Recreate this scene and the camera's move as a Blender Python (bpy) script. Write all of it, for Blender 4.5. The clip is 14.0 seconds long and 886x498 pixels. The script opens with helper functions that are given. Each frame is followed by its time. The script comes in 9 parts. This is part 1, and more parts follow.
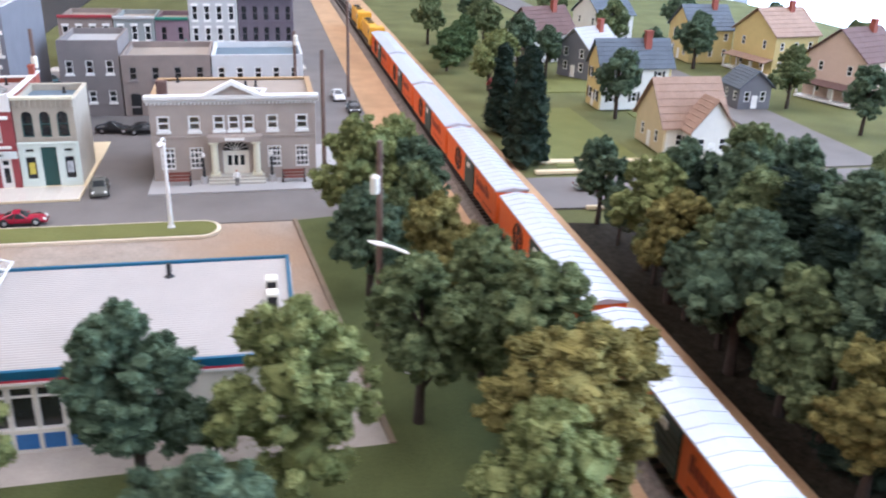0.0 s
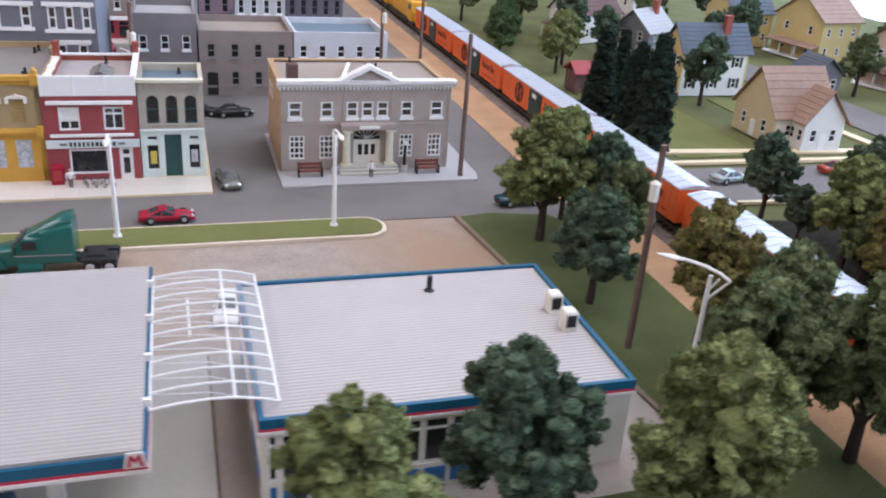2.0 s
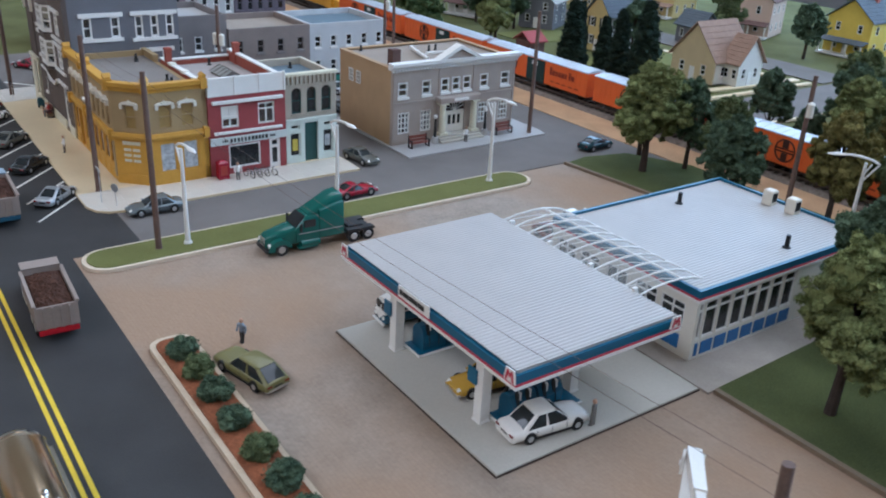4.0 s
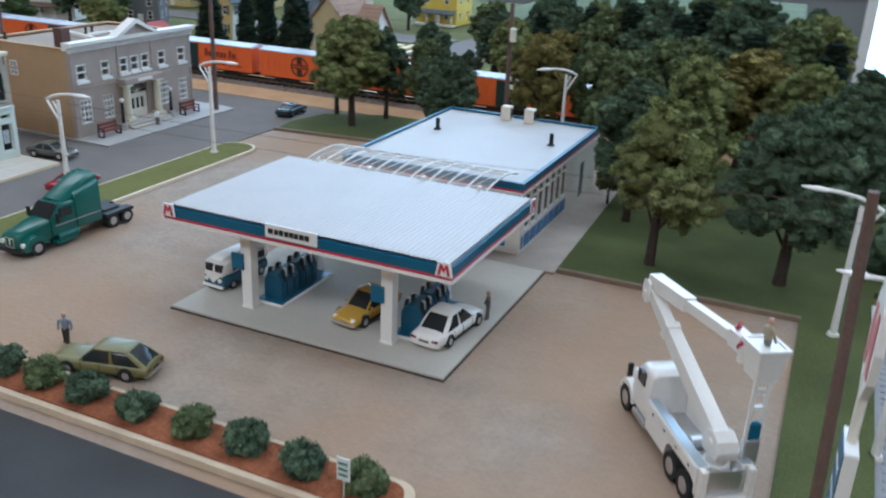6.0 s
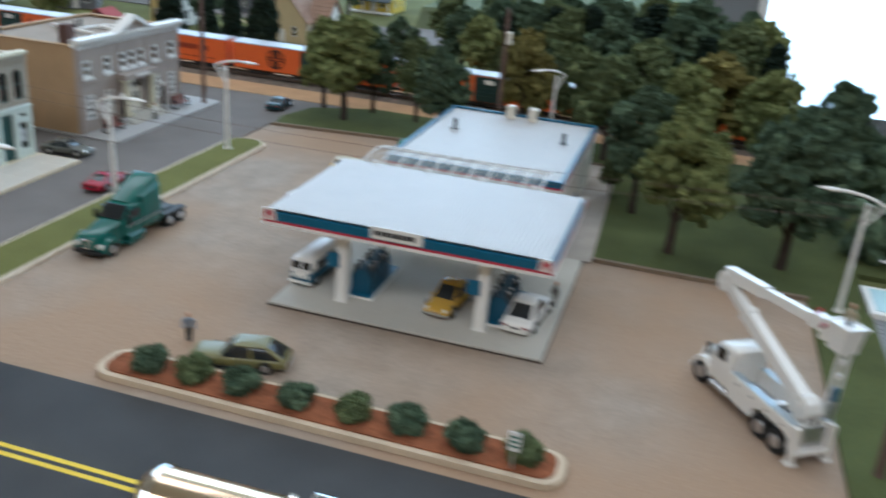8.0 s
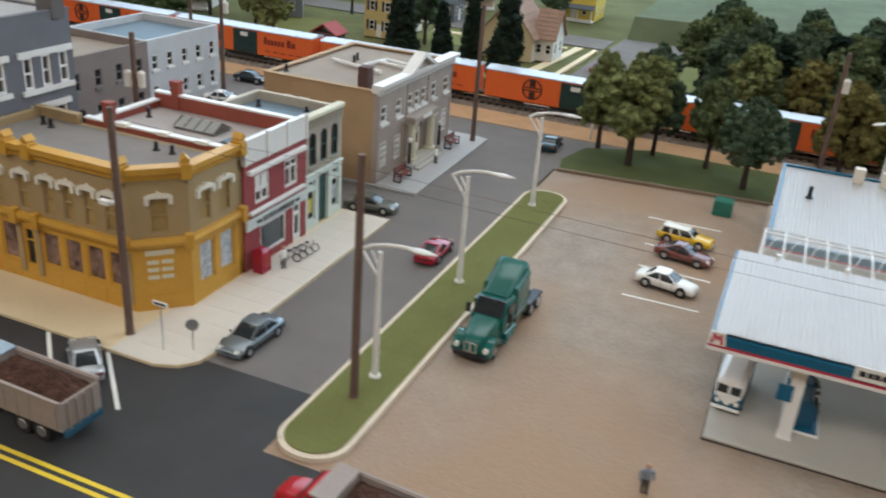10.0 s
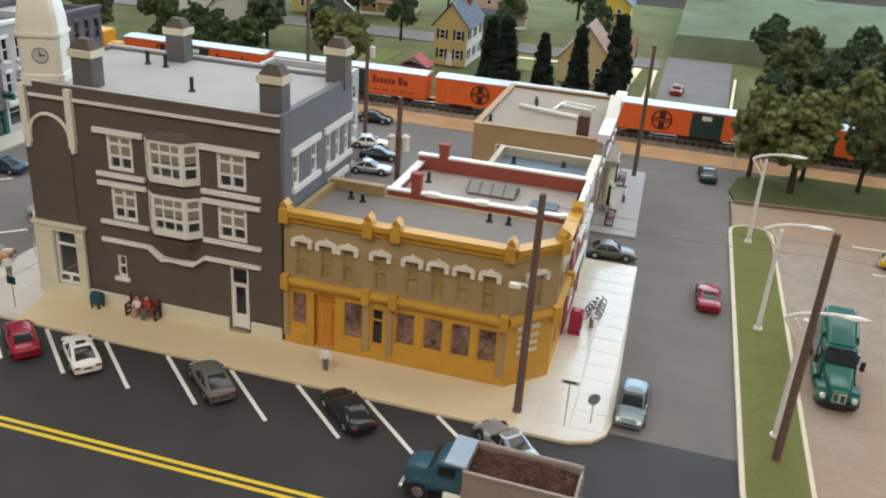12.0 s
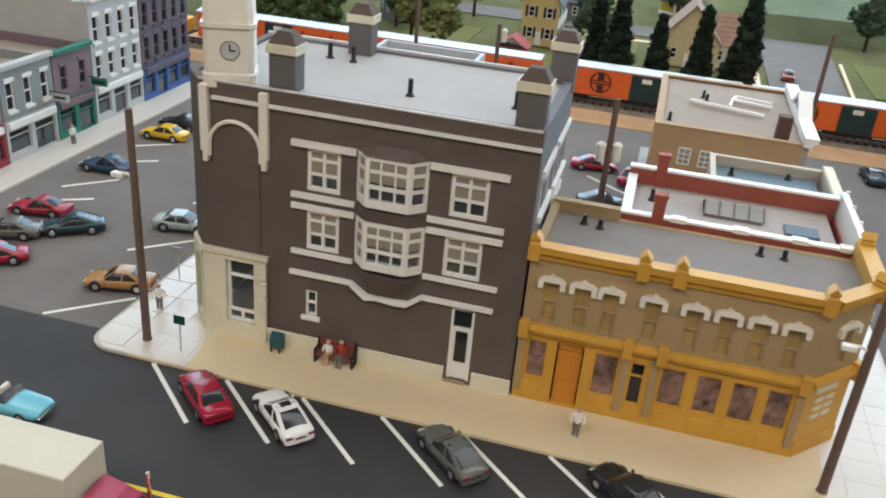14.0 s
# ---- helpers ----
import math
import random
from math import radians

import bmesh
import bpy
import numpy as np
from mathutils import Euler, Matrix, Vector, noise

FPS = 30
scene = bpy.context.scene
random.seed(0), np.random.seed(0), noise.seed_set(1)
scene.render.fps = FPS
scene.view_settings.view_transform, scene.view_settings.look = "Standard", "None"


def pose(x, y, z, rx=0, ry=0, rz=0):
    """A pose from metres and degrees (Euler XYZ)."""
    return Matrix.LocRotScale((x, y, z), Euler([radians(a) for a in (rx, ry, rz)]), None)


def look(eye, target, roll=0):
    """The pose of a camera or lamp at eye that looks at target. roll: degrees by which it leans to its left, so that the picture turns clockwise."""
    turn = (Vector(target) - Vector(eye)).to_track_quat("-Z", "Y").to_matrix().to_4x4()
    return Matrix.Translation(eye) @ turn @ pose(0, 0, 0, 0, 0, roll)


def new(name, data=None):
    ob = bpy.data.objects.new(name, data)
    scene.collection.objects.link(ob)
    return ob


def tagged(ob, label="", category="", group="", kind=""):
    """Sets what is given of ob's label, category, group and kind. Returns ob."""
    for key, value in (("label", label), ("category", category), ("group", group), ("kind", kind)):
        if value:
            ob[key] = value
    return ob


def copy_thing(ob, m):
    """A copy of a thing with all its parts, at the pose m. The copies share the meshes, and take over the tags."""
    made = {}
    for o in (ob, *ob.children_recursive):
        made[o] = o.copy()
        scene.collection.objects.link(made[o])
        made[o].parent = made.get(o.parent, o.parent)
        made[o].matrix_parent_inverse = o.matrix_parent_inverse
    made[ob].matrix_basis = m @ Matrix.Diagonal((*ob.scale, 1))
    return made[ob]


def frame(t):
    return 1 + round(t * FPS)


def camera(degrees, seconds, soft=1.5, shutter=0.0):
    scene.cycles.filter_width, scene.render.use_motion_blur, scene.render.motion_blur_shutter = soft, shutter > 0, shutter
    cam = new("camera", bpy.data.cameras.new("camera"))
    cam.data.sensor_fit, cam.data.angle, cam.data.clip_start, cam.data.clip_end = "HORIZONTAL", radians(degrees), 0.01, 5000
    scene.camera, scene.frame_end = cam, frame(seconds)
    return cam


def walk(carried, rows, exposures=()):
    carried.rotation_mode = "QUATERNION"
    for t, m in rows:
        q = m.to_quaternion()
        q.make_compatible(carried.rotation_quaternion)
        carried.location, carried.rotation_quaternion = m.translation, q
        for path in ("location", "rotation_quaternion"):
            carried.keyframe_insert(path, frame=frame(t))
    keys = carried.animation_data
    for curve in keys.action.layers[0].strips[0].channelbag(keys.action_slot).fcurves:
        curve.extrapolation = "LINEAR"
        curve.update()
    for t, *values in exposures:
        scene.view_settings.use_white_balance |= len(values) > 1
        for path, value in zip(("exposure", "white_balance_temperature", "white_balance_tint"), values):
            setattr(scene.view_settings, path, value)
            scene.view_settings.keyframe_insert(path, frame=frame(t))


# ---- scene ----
cam = camera(54.13, 14.0, soft=2.0, shutter=0.4)
PATH = [
    (0, (1.06029, 0.47378, 0.34363), (0.60922, 0.57101, 0.15105), 1.864),
    (0.5, (1.01980, 0.38744, 0.35039), (0.57485, 0.49092, 0.14714), 2.753),
    (1, (0.96945, 0.34162, 0.34576), (0.52890, 0.44964, 0.13542), 3.109),
    (1.5, (0.94659, 0.31569, 0.33005), (0.50367, 0.42280, 0.12425), 2.957),
    (2, (0.94456, 0.23497, 0.33960), (0.51109, 0.37520, 0.13359), 4.247),
    (2.5, (0.95234, 0.09436, 0.34397), (0.52759, 0.26950, 0.14670), 5.056),
    (2.7, (0.95696, 0.02145, 0.34317), (0.53983, 0.21984, 0.15174), 5.017),
    (4.8, (0.85252, -0.26207, 0.34532), (0.51649, 0.03927, 0.13021), 3.022),
    (5, (0.83826, -0.27179, 0.34549), (0.51684, 0.04549, 0.13097), 3.118),
    (5.5, (0.79241, -0.30991, 0.30793), (0.55352, 0.07870, 0.10320), 2.841),
    (6, (0.76541, -0.35225, 0.26199), (0.57676, 0.07240, 0.07736), 2.432),
    (6.5, (0.75149, -0.38564, 0.22128), (0.59858, 0.05956, 0.05268), 2.532),
    (7, (0.73525, -0.41447, 0.22351), (0.60773, 0.03774, 0.05250), 3.361),
    (7.5, (0.71410, -0.44806, 0.25753), (0.60708, 0.00223, 0.06834), 4.576),
    (7.8, (0.68372, -0.45494, 0.28110), (0.58604, -0.01360, 0.09195), 5.124),
    (8, (0.65201, -0.45541, 0.29229), (0.53073, -0.01054, 0.09896), 4.762),
    (8.2, (0.61295, -0.45120, 0.29930), (0.46690, -0.01357, 0.10656), 3.887),
    (10.3, (0.32951, -0.42599, 0.33279), (0.16339, -0.00441, 0.12142), 4.399),
    (10.5, (0.28116, -0.44111, 0.33940), (0.12358, -0.01734, 0.12588), 4.519),
    (11, (0.18724, -0.48016, 0.34549), (0.05117, -0.04666, 0.13678), 4.500),
    (11.5, (0.11114, -0.51481, 0.34839), (-0.00885, -0.07503, 0.14298), 4.109),
    (12, (0.06840, -0.52971, 0.35244), (-0.04461, -0.08800, 0.14721), 4.075),
    (12.5, (0.02700, -0.51194, 0.34560), (-0.08151, -0.07025, 0.13790), 4.462),
    (13, (-0.04362, -0.48809, 0.34729), (-0.14985, -0.05149, 0.12799), 4.717),
    (13.5, (-0.10490, -0.47378, 0.34261), (-0.20625, -0.03661, 0.12214), 4.934),
    (14, (-0.13783, -0.46219, 0.33377), (-0.23756, -0.02471, 0.11316), 5.137),
]
# seconds, stops, kelvin, tint
GRADE = [(0.0, 0.78, 5540, 22), (0.5, 0.67, 5580, 22), (1.0, 0.5, 5540, 22), (1.5, 0.32, 5580, 22), (2.0, 0.36, 5540, 23), (2.5, 0.15, 5360, 22), (5.0, -0.06, 4930, 7), (5.5, -0.05, 4980, 7), (6.0, 0.04, 5050, 8), (7.0, 0.06, 5160, 6), (7.5, 0.03, 5230, 6),
         (8.2, -0.06, 5250, 6), (10.5, 0.02, 5930, 9), (11.0, 0.06, 6010, 9), (11.5, 0.08, 6040, 9), (12.0, 0.14, 6000, 9), (13.0, 0.17, 5980, 9), (14.0, 0.23, 5840, 9)]
walk(cam, [(t, look(eye, target, roll)) for t, eye, target, roll in PATH], GRADE)


# ---- light ----
world = bpy.data.worlds.new("world")
scene.world = world
world.use_nodes = True
bg = world.node_tree.nodes["Background"]
bg.inputs["Color"].default_value = (0.75, 0.8, 0.88, 1)
bg.inputs["Strength"].default_value = 0.12


def ceiling_lamp(x, y, z, sx, sy, power, color):
    data = bpy.data.lights.new("ceiling_light", "AREA")
    data.shape, data.size, data.size_y, data.energy, data.color = "RECTANGLE", sx, sy, power, color
    lamp = new("ceiling_light", data)
    lamp.matrix_world = pose(x, y, z)
    return lamp


WARM = (1.0, 0.93, 0.85)
for lx in (-1.5, 0.2, 1.9):
    ceiling_lamp(lx, -1.7, 1.98, 1.5, 0.9, 21, WARM)
    ceiling_lamp(lx, 0.9, 1.98, 1.5, 0.9, 12, (1.0, 0.95, 0.89))
# daylight through the long window behind the layout
for wx, wz, width, height, power in ((-0.88, 1.04, 3.4, 1.80, 10), (2.0, 0.84, 2.3, 2.2, 8)):
    data = bpy.data.lights.new("window_daylight", "AREA")
    data.shape, data.size, data.size_y, data.energy, data.color = "RECTANGLE", width, height, power, (0.62, 0.81, 1.0)
    new("window_daylight", data).matrix_world = look((wx, 2.51, wz), (wx * 0.7, 0.0, 0.3))
scene.view_settings.exposure = 0.0


# ---- materials ----
def mat(name, color, rough=0.6, metal=0.0, var=0.18, scale=60.0, bump=0.15, fine=500.0, spec=0.4, spots=0.0):
    """Paint or plastic with soft blotches, a fine grain and a little relief."""
    m = bpy.data.materials.new(name)
    m.use_nodes = True
    nt = m.node_tree
    b = nt.nodes["Principled BSDF"]
    b.inputs["Roughness"].default_value = rough
    b.inputs["Metallic"].default_value = metal
    b.inputs["Specular IOR Level"].default_value = spec
    co = nt.nodes.new("ShaderNodeTexCoord")
    big, small = nt.nodes.new("ShaderNodeTexNoise"), nt.nodes.new("ShaderNodeTexNoise")
    for n, s in ((big, scale), (small, fine)):
        n.inputs["Scale"].default_value = s
        n.inputs["Detail"].default_value = 4
        nt.links.new(co.outputs["Object"], n.inputs["Vector"])
    both = nt.nodes.new("ShaderNodeMix")
    both.inputs[0].default_value = 0.45
    nt.links.new(big.outputs["Fac"], both.inputs[2])
    nt.links.new(small.outputs["Fac"], both.inputs[3])
    ramp = nt.nodes.new("ShaderNodeValToRGB")
    lo, hi = ramp.color_ramp.elements
    lo.position, hi.position = 0.3, 0.7
    lo.color = (*[c * (1 - var) for c in color], 1)
    hi.color = (*[min(1, c * (1 + var)) for c in color], 1)
    if spots:
        e = ramp.color_ramp.elements.new(0.36)
        e.color = (*[c * (1 - var * 0.4) for c in color], 1)
        lo.color = (*[c * (1 - spots) for c in color], 1)
    nt.links.new(both.outputs[0], ramp.inputs["Fac"])
    nt.links.new(ramp.outputs["Color"], b.inputs["Base Color"])
    if bump:
        bp = nt.nodes.new("ShaderNodeBump")
        bp.inputs["Strength"].default_value = bump
        bp.inputs["Distance"].default_value = 0.0008
        nt.links.new(small.outputs["Fac"], bp.inputs["Height"])
        nt.links.new(bp.outputs["Normal"], b.inputs["Normal"])
    return m


def leaf_mat(name, dark, light):
    """Foam foliage: every clump has its own green, with a fine crumb."""
    m = mat(name, dark, 0.95, var=0.3, scale=90, bump=0.9, fine=700, spec=0.1)
    nt = m.node_tree
    ramp = next(n for n in nt.nodes if n.type == "VALTORGB")
    ramp.color_ramp.elements[0].color = (*dark, 1)
    ramp.color_ramp.elements[1].color = (*light, 1)
    next(n for n in nt.nodes if n.type == "BUMP").inputs["Distance"].default_value = 0.0022
    geo = nt.nodes.new("ShaderNodeNewGeometry")
    add = nt.nodes.new("ShaderNodeMath")
    add.operation = "MULTIPLY_ADD"
    add.inputs[1].default_value, add.inputs[2].default_value = 0.34, -0.17
    nt.links.new(geo.outputs["Random Per Island"], add.inputs[0])
    both = next(n for n in nt.nodes if n.type == "MIX")
    total = nt.nodes.new("ShaderNodeMath")
    nt.links.new(both.outputs[0], total.inputs[0])
    nt.links.new(add.outputs[0], total.inputs[1])
    nt.links.new(total.outputs[0], ramp.inputs["Fac"])
    return m


def glass_mat(name, color, rough=0.05, transmission=0.75, ior=1.45):
    m = bpy.data.materials.new(name)
    m.use_nodes = True
    b = m.node_tree.nodes["Principled BSDF"]
    b.inputs["Base Color"].default_value = (*color, 1)
    b.inputs["Roughness"].default_value = rough
    b.inputs["Transmission Weight"].default_value = transmission
    b.inputs["IOR"].default_value = ior
    return m


def dusty_mat(name, color, least, most):
    """A clear thin sheet under an uneven film of dust."""
    m = bpy.data.materials.new(name)
    m.use_nodes = True
    nt = m.node_tree
    film, dust, both = (nt.nodes.new(k) for k in ("ShaderNodeBsdfTransparent", "ShaderNodeBsdfDiffuse", "ShaderNodeMixShader"))
    dust.inputs["Color"].default_value = (*color, 1)
    grain, share = nt.nodes.new("ShaderNodeTexNoise"), nt.nodes.new("ShaderNodeMapRange")
    grain.inputs["Scale"].default_value = 40.0
    share.inputs[3].default_value, share.inputs[4].default_value = least, most
    nt.links.new(grain.outputs["Fac"], share.inputs[0])
    nt.links.new(share.outputs[0], both.inputs[0])
    nt.links.new(film.outputs[0], both.inputs[1])
    nt.links.new(dust.outputs[0], both.inputs[2])
    nt.links.new(both.outputs[0], next(n for n in nt.nodes if n.type == "OUTPUT_MATERIAL").inputs["Surface"])
    return m


def glow_mat(name, color, strength):
    m = bpy.data.materials.new(name)
    m.use_nodes = True
    b = m.node_tree.nodes["Principled BSDF"]
    b.inputs["Base Color"].default_value = (*color, 1)
    b.inputs["Emission Color"].default_value = (*color, 1)
    b.inputs["Emission Strength"].default_value = strength
    return m


def paving_mat(name, grey, brown):
    """Tiny printed pavers: grey and brown stains, paver courses and a fine grain."""
    m = mat(name, grey, 0.85, var=0.22, scale=45, bump=0.9, fine=260, spec=0.25)
    nt = m.node_tree
    b = nt.nodes["Principled BSDF"]
    co = next(n for n in nt.nodes if n.type == "TEX_COORD")
    base = next(n for n in nt.nodes if n.type == "VALTORGB")
    stain = nt.nodes.new("ShaderNodeTexNoise")
    stain.inputs["Scale"].default_value, stain.inputs["Detail"].default_value = 5.0, 3
    nt.links.new(co.outputs["Object"], stain.inputs["Vector"])
    cut = nt.nodes.new("ShaderNodeMapRange")
    cut.inputs[1].default_value, cut.inputs[2].default_value = 0.36, 0.62
    nt.links.new(stain.outputs["Fac"], cut.inputs[0])
    brick = nt.nodes.new("ShaderNodeTexBrick")
    brick.inputs["Scale"].default_value = 100.0
    brick.inputs["Brick Width"].default_value, brick.inputs["Row Height"].default_value = 0.62, 0.3
    brick.inputs["Mortar Size"].default_value = 0.03
    for key, v in (("Color1", 1.0), ("Color2", 0.94), ("Mortar", 0.90)):
        brick.inputs[key].default_value = (v, v, v, 1)
    nt.links.new(co.outputs["Object"], brick.inputs["Vector"])
    tint = nt.nodes.new("ShaderNodeMix")
    tint.data_type = "RGBA"
    tint.inputs[7].default_value = (*brown, 1)
    nt.links.new(cut.outputs[0], tint.inputs[0])
    nt.links.new(base.outputs["Color"], tint.inputs[6])
    mul = nt.nodes.new("ShaderNodeMix")
    mul.data_type, mul.blend_type = "RGBA", "MULTIPLY"
    mul.inputs[0].default_value = 0.8
    nt.links.new(tint.outputs[2], mul.inputs[6])
    nt.links.new(brick.outputs["Color"], mul.inputs[7])
    nt.links.new(mul.outputs[2], b.inputs["Base Color"])
    return m


ASPHALT = mat("black_asphalt", (0.036, 0.034, 0.033), 0.7, var=0.25, scale=25, bump=0.3, fine=900)
STREET = mat("grey_street", (0.178, 0.161, 0.148), 0.9, var=0.16, scale=18, bump=0.25, fine=800, spec=0.12)
LOT = paving_mat("brown_lot_paving", (0.325, 0.268, 0.217), (0.35, 0.238, 0.155))
SLAB = mat("grey_concrete", (0.47, 0.44, 0.38), 0.8, var=0.08, scale=20)
WALKWAY = mat("cream_sidewalk", (0.70, 0.565, 0.35), 0.7, var=0.07, scale=20, fine=600)
WHITEWALK = mat("pale_sidewalk", (0.67, 0.61, 0.52), 0.17, var=0.06, scale=20, bump=0.03)
GREYWALK = mat("grey_sidewalk", (0.38, 0.365, 0.35), 0.7, var=0.08, scale=20)
KERB = mat("cream_kerb", (0.66, 0.56, 0.42), 0.75, var=0.1)
GRASS = mat("flocked_grass", (0.158, 0.162, 0.055), 0.95, var=0.14, scale=22, bump=0.5, fine=900, spec=0.1)
GARDEN = mat("olive_garden_lawn", (0.128, 0.130, 0.052), 0.95, var=0.3, scale=12, bump=0.7, fine=800, spec=0.1)
LAWN = mat("dark_lawn", (0.088, 0.102, 0.038), 0.95, var=0.35, scale=15, bump=0.8, fine=800, spec=0.1)
DIRT = mat("tan_dirt", (0.47, 0.30, 0.17), 0.95, var=0.2, scale=25, bump=0.6, fine=500, spec=0.1)
BALLAST = mat("grey_ballast", (0.20, 0.165, 0.135), 0.95, var=0.5, scale=150, bump=1.0, fine=450, spec=0.1)
MULCH = mat("red_brown_mulch", (0.23, 0.085, 0.04), 0.95, var=0.45, scale=120, bump=0.9, fine=500, spec=0.1)
WHITE = mat("white_paint", (0.78, 0.76, 0.72), 0.45, var=0.05, bump=0.03)
IVORY = mat("ivory_plastic", (0.76, 0.72, 0.62), 0.5, var=0.06, bump=0.04)
OFFWHITE = mat("offwhite_wall", (0.70, 0.66, 0.57), 0.6, var=0.05, bump=0.05)
YELLOW = mat("ochre_yellow_trim", (0.56, 0.305, 0.04), 0.5, var=0.12, scale=40)
TAN = mat("tan_wall", (0.36, 0.258, 0.128), 0.7, var=0.12, scale=40, fine=800)
BROWN = mat("dark_brown_brick", (0.112, 0.088, 0.075), 0.75, var=0.16, scale=40, fine=1200, bump=0.3)
STEEL_GREY = mat("grey_side_wall", (0.155, 0.155, 0.17), 0.75, var=0.12, scale=40, fine=1200, bump=0.3)
CREAM = mat("cream_stone", (0.66, 0.62, 0.47), 0.7, var=0.1, scale=60)
ROOFGREY = mat("grey_felt_roof", (0.40, 0.385, 0.37), 0.9, var=0.1, scale=30, bump=0.4, fine=900)
ROOFTAN = mat("tan_felt_roof", (0.31, 0.255, 0.205), 0.9, var=0.12, scale=30, bump=0.4, fine=900)
ROOFBLUE = mat("blue_grey_roof", (0.12, 0.165, 0.20), 0.6, var=0.15, scale=30)
REDBRICK = mat("red_brick_wall", (0.28, 0.056, 0.058), 0.7, var=0.15, scale=50, fine=900)
REDDARK = mat("red_parapet", (0.28, 0.07, 0.045), 0.7, var=0.15, scale=50, fine=900)
PALEBRICK = mat("pale_grey_brick", (0.40, 0.355, 0.285), 0.75, var=0.14, scale=50, fine=900, bump=0.3)
POBRICK = mat("beige_brick", (0.365, 0.305, 0.262), 0.75, var=0.14, scale=50, fine=900, bump=0.3)
POSIDE = mat("tan_side_wall", (0.40, 0.26, 0.135), 0.75, var=0.12, scale=40, fine=900, bump=0.3)
PALEGREEN = mat("pale_green_paint", (0.62, 0.68, 0.62), 0.5, var=0.05)
TEALDOOR = mat("dark_green_door", (0.025, 0.075, 0.07), 0.45, var=0.15)
ORANGEDOOR = mat("orange_brown_door", (0.55, 0.22, 0.025), 0.5, var=0.15)
ALLEYGREY = mat("alley_brick_grey", (0.20, 0.175, 0.165), 0.75, var=0.14, scale=50, fine=900, bump=0.3)
ALLEYBROWN = mat("alley_brick_brown", (0.235, 0.19, 0.165), 0.75, var=0.14, scale=50, fine=900, bump=0.3)
PALEBLUE = mat("pale_blue_grey_wall", (0.54, 0.54, 0.535), 0.7, var=0.1, scale=50, fine=900)
CORRUGATED = mat("corrugated_roof_metal", (0.44, 0.405, 0.375), 0.42, metal=0.14, var=0.06, scale=30, bump=0.02, spec=0.42)
TEALBLUE = mat("station_blue", (0.012, 0.105, 0.19), 0.35, var=0.08, bump=0.02)
STATIONRED = mat("station_red", (0.45, 0.03, 0.06), 0.4, var=0.06, bump=0.02)
PUMPBLUE = mat("pump_blue", (0.015, 0.085, 0.15), 0.4, var=0.1, bump=0.02)
PANELBLUE = mat("panel_blue", (0.03, 0.14, 0.36), 0.35, var=0.15, bump=0.02)
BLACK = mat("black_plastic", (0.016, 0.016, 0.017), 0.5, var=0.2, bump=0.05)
RUBBER = mat("tyre_rubber", (0.018, 0.018, 0.018), 0.8, var=0.2, bump=0.1)
SILVER = mat("silver_metal", (0.62, 0.62, 0.63), 0.3, metal=0.9, var=0.05, bump=0.02)
# chrome whose golden room reflections are put into the base colour
WARMLITCHROME = mat("golden_reflection_metal", (0.82, 0.64, 0.44), 0.15, metal=1.0, var=0.06, scale=25, bump=0.0)
CHROME = mat("chrome", (0.80, 0.80, 0.80), 0.10, metal=1.0, var=0.03, bump=0.0)
POLEWOOD = mat("brown_pole_wood", (0.140, 0.090, 0.070), 0.8, var=0.25, scale=80, fine=600)
TIEWOOD = mat("dark_tie_wood", (0.045, 0.034, 0.028), 0.9, var=0.3)
RAILSTEEL = mat("rail_steel", (0.20, 0.16, 0.13), 0.4, metal=0.8, var=0.15)
BOXORANGE = mat("boxcar_orange", (0.72, 0.135, 0.022), 0.5, var=0.07, scale=40, bump=0.05)
BOXROOF = mat("boxcar_silver_roof", (0.54, 0.56, 0.60), 0.38, metal=0.25, var=0.07, scale=60)
BOXDOOR = mat("boxcar_dark_door", (0.016, 0.045, 0.042), 0.5, var=0.2)
CARRED = mat("boxcar_marking_black", (0.055, 0.018, 0.012), 0.6, var=0.1)
CARTEXT = mat("boxcar_faded_lettering", (0.24, 0.035, 0.014), 0.6, var=0.12)
LOCOYELLOW = mat("locomotive_yellow", (0.65, 0.33, 0.02), 0.5, var=0.1)
TRUNK = mat("tree_bark", (0.048, 0.034, 0.026), 0.95, var=0.3, scale=150, bump=0.6)
# near-black ground colour that holds the shade under the far trees
SHADESOIL = mat("shaded_forest_ground", (0.034, 0.028, 0.019), 0.98, var=0.6, scale=120, bump=1.0, fine=420, spec=0.1)
SOIL = mat("dark_soil_load", (0.072, 0.038, 0.027), 0.98, var=0.6, scale=160, bump=1.0, fine=420, spec=0.1)
GLASS = glass_mat("window_glass", (0.85, 0.88, 0.88), 0.03, 0.97)
CLEAR = dusty_mat("dusty_clear_acrylic", (0.42, 0.42, 0.40), 0.06, 0.26)
CARGLASS = mat("smoked_car_glass", (0.040, 0.036, 0.033), 0.15, var=0.2, bump=0.0, spec=0.6)
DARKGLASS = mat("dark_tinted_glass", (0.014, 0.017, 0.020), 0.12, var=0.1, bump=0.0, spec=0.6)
YLINE = mat("yellow_road_line", (0.74, 0.53, 0.025), 0.6, var=0.1)
WLINE = mat("white_road_line", (0.78, 0.76, 0.70), 0.6, var=0.06)
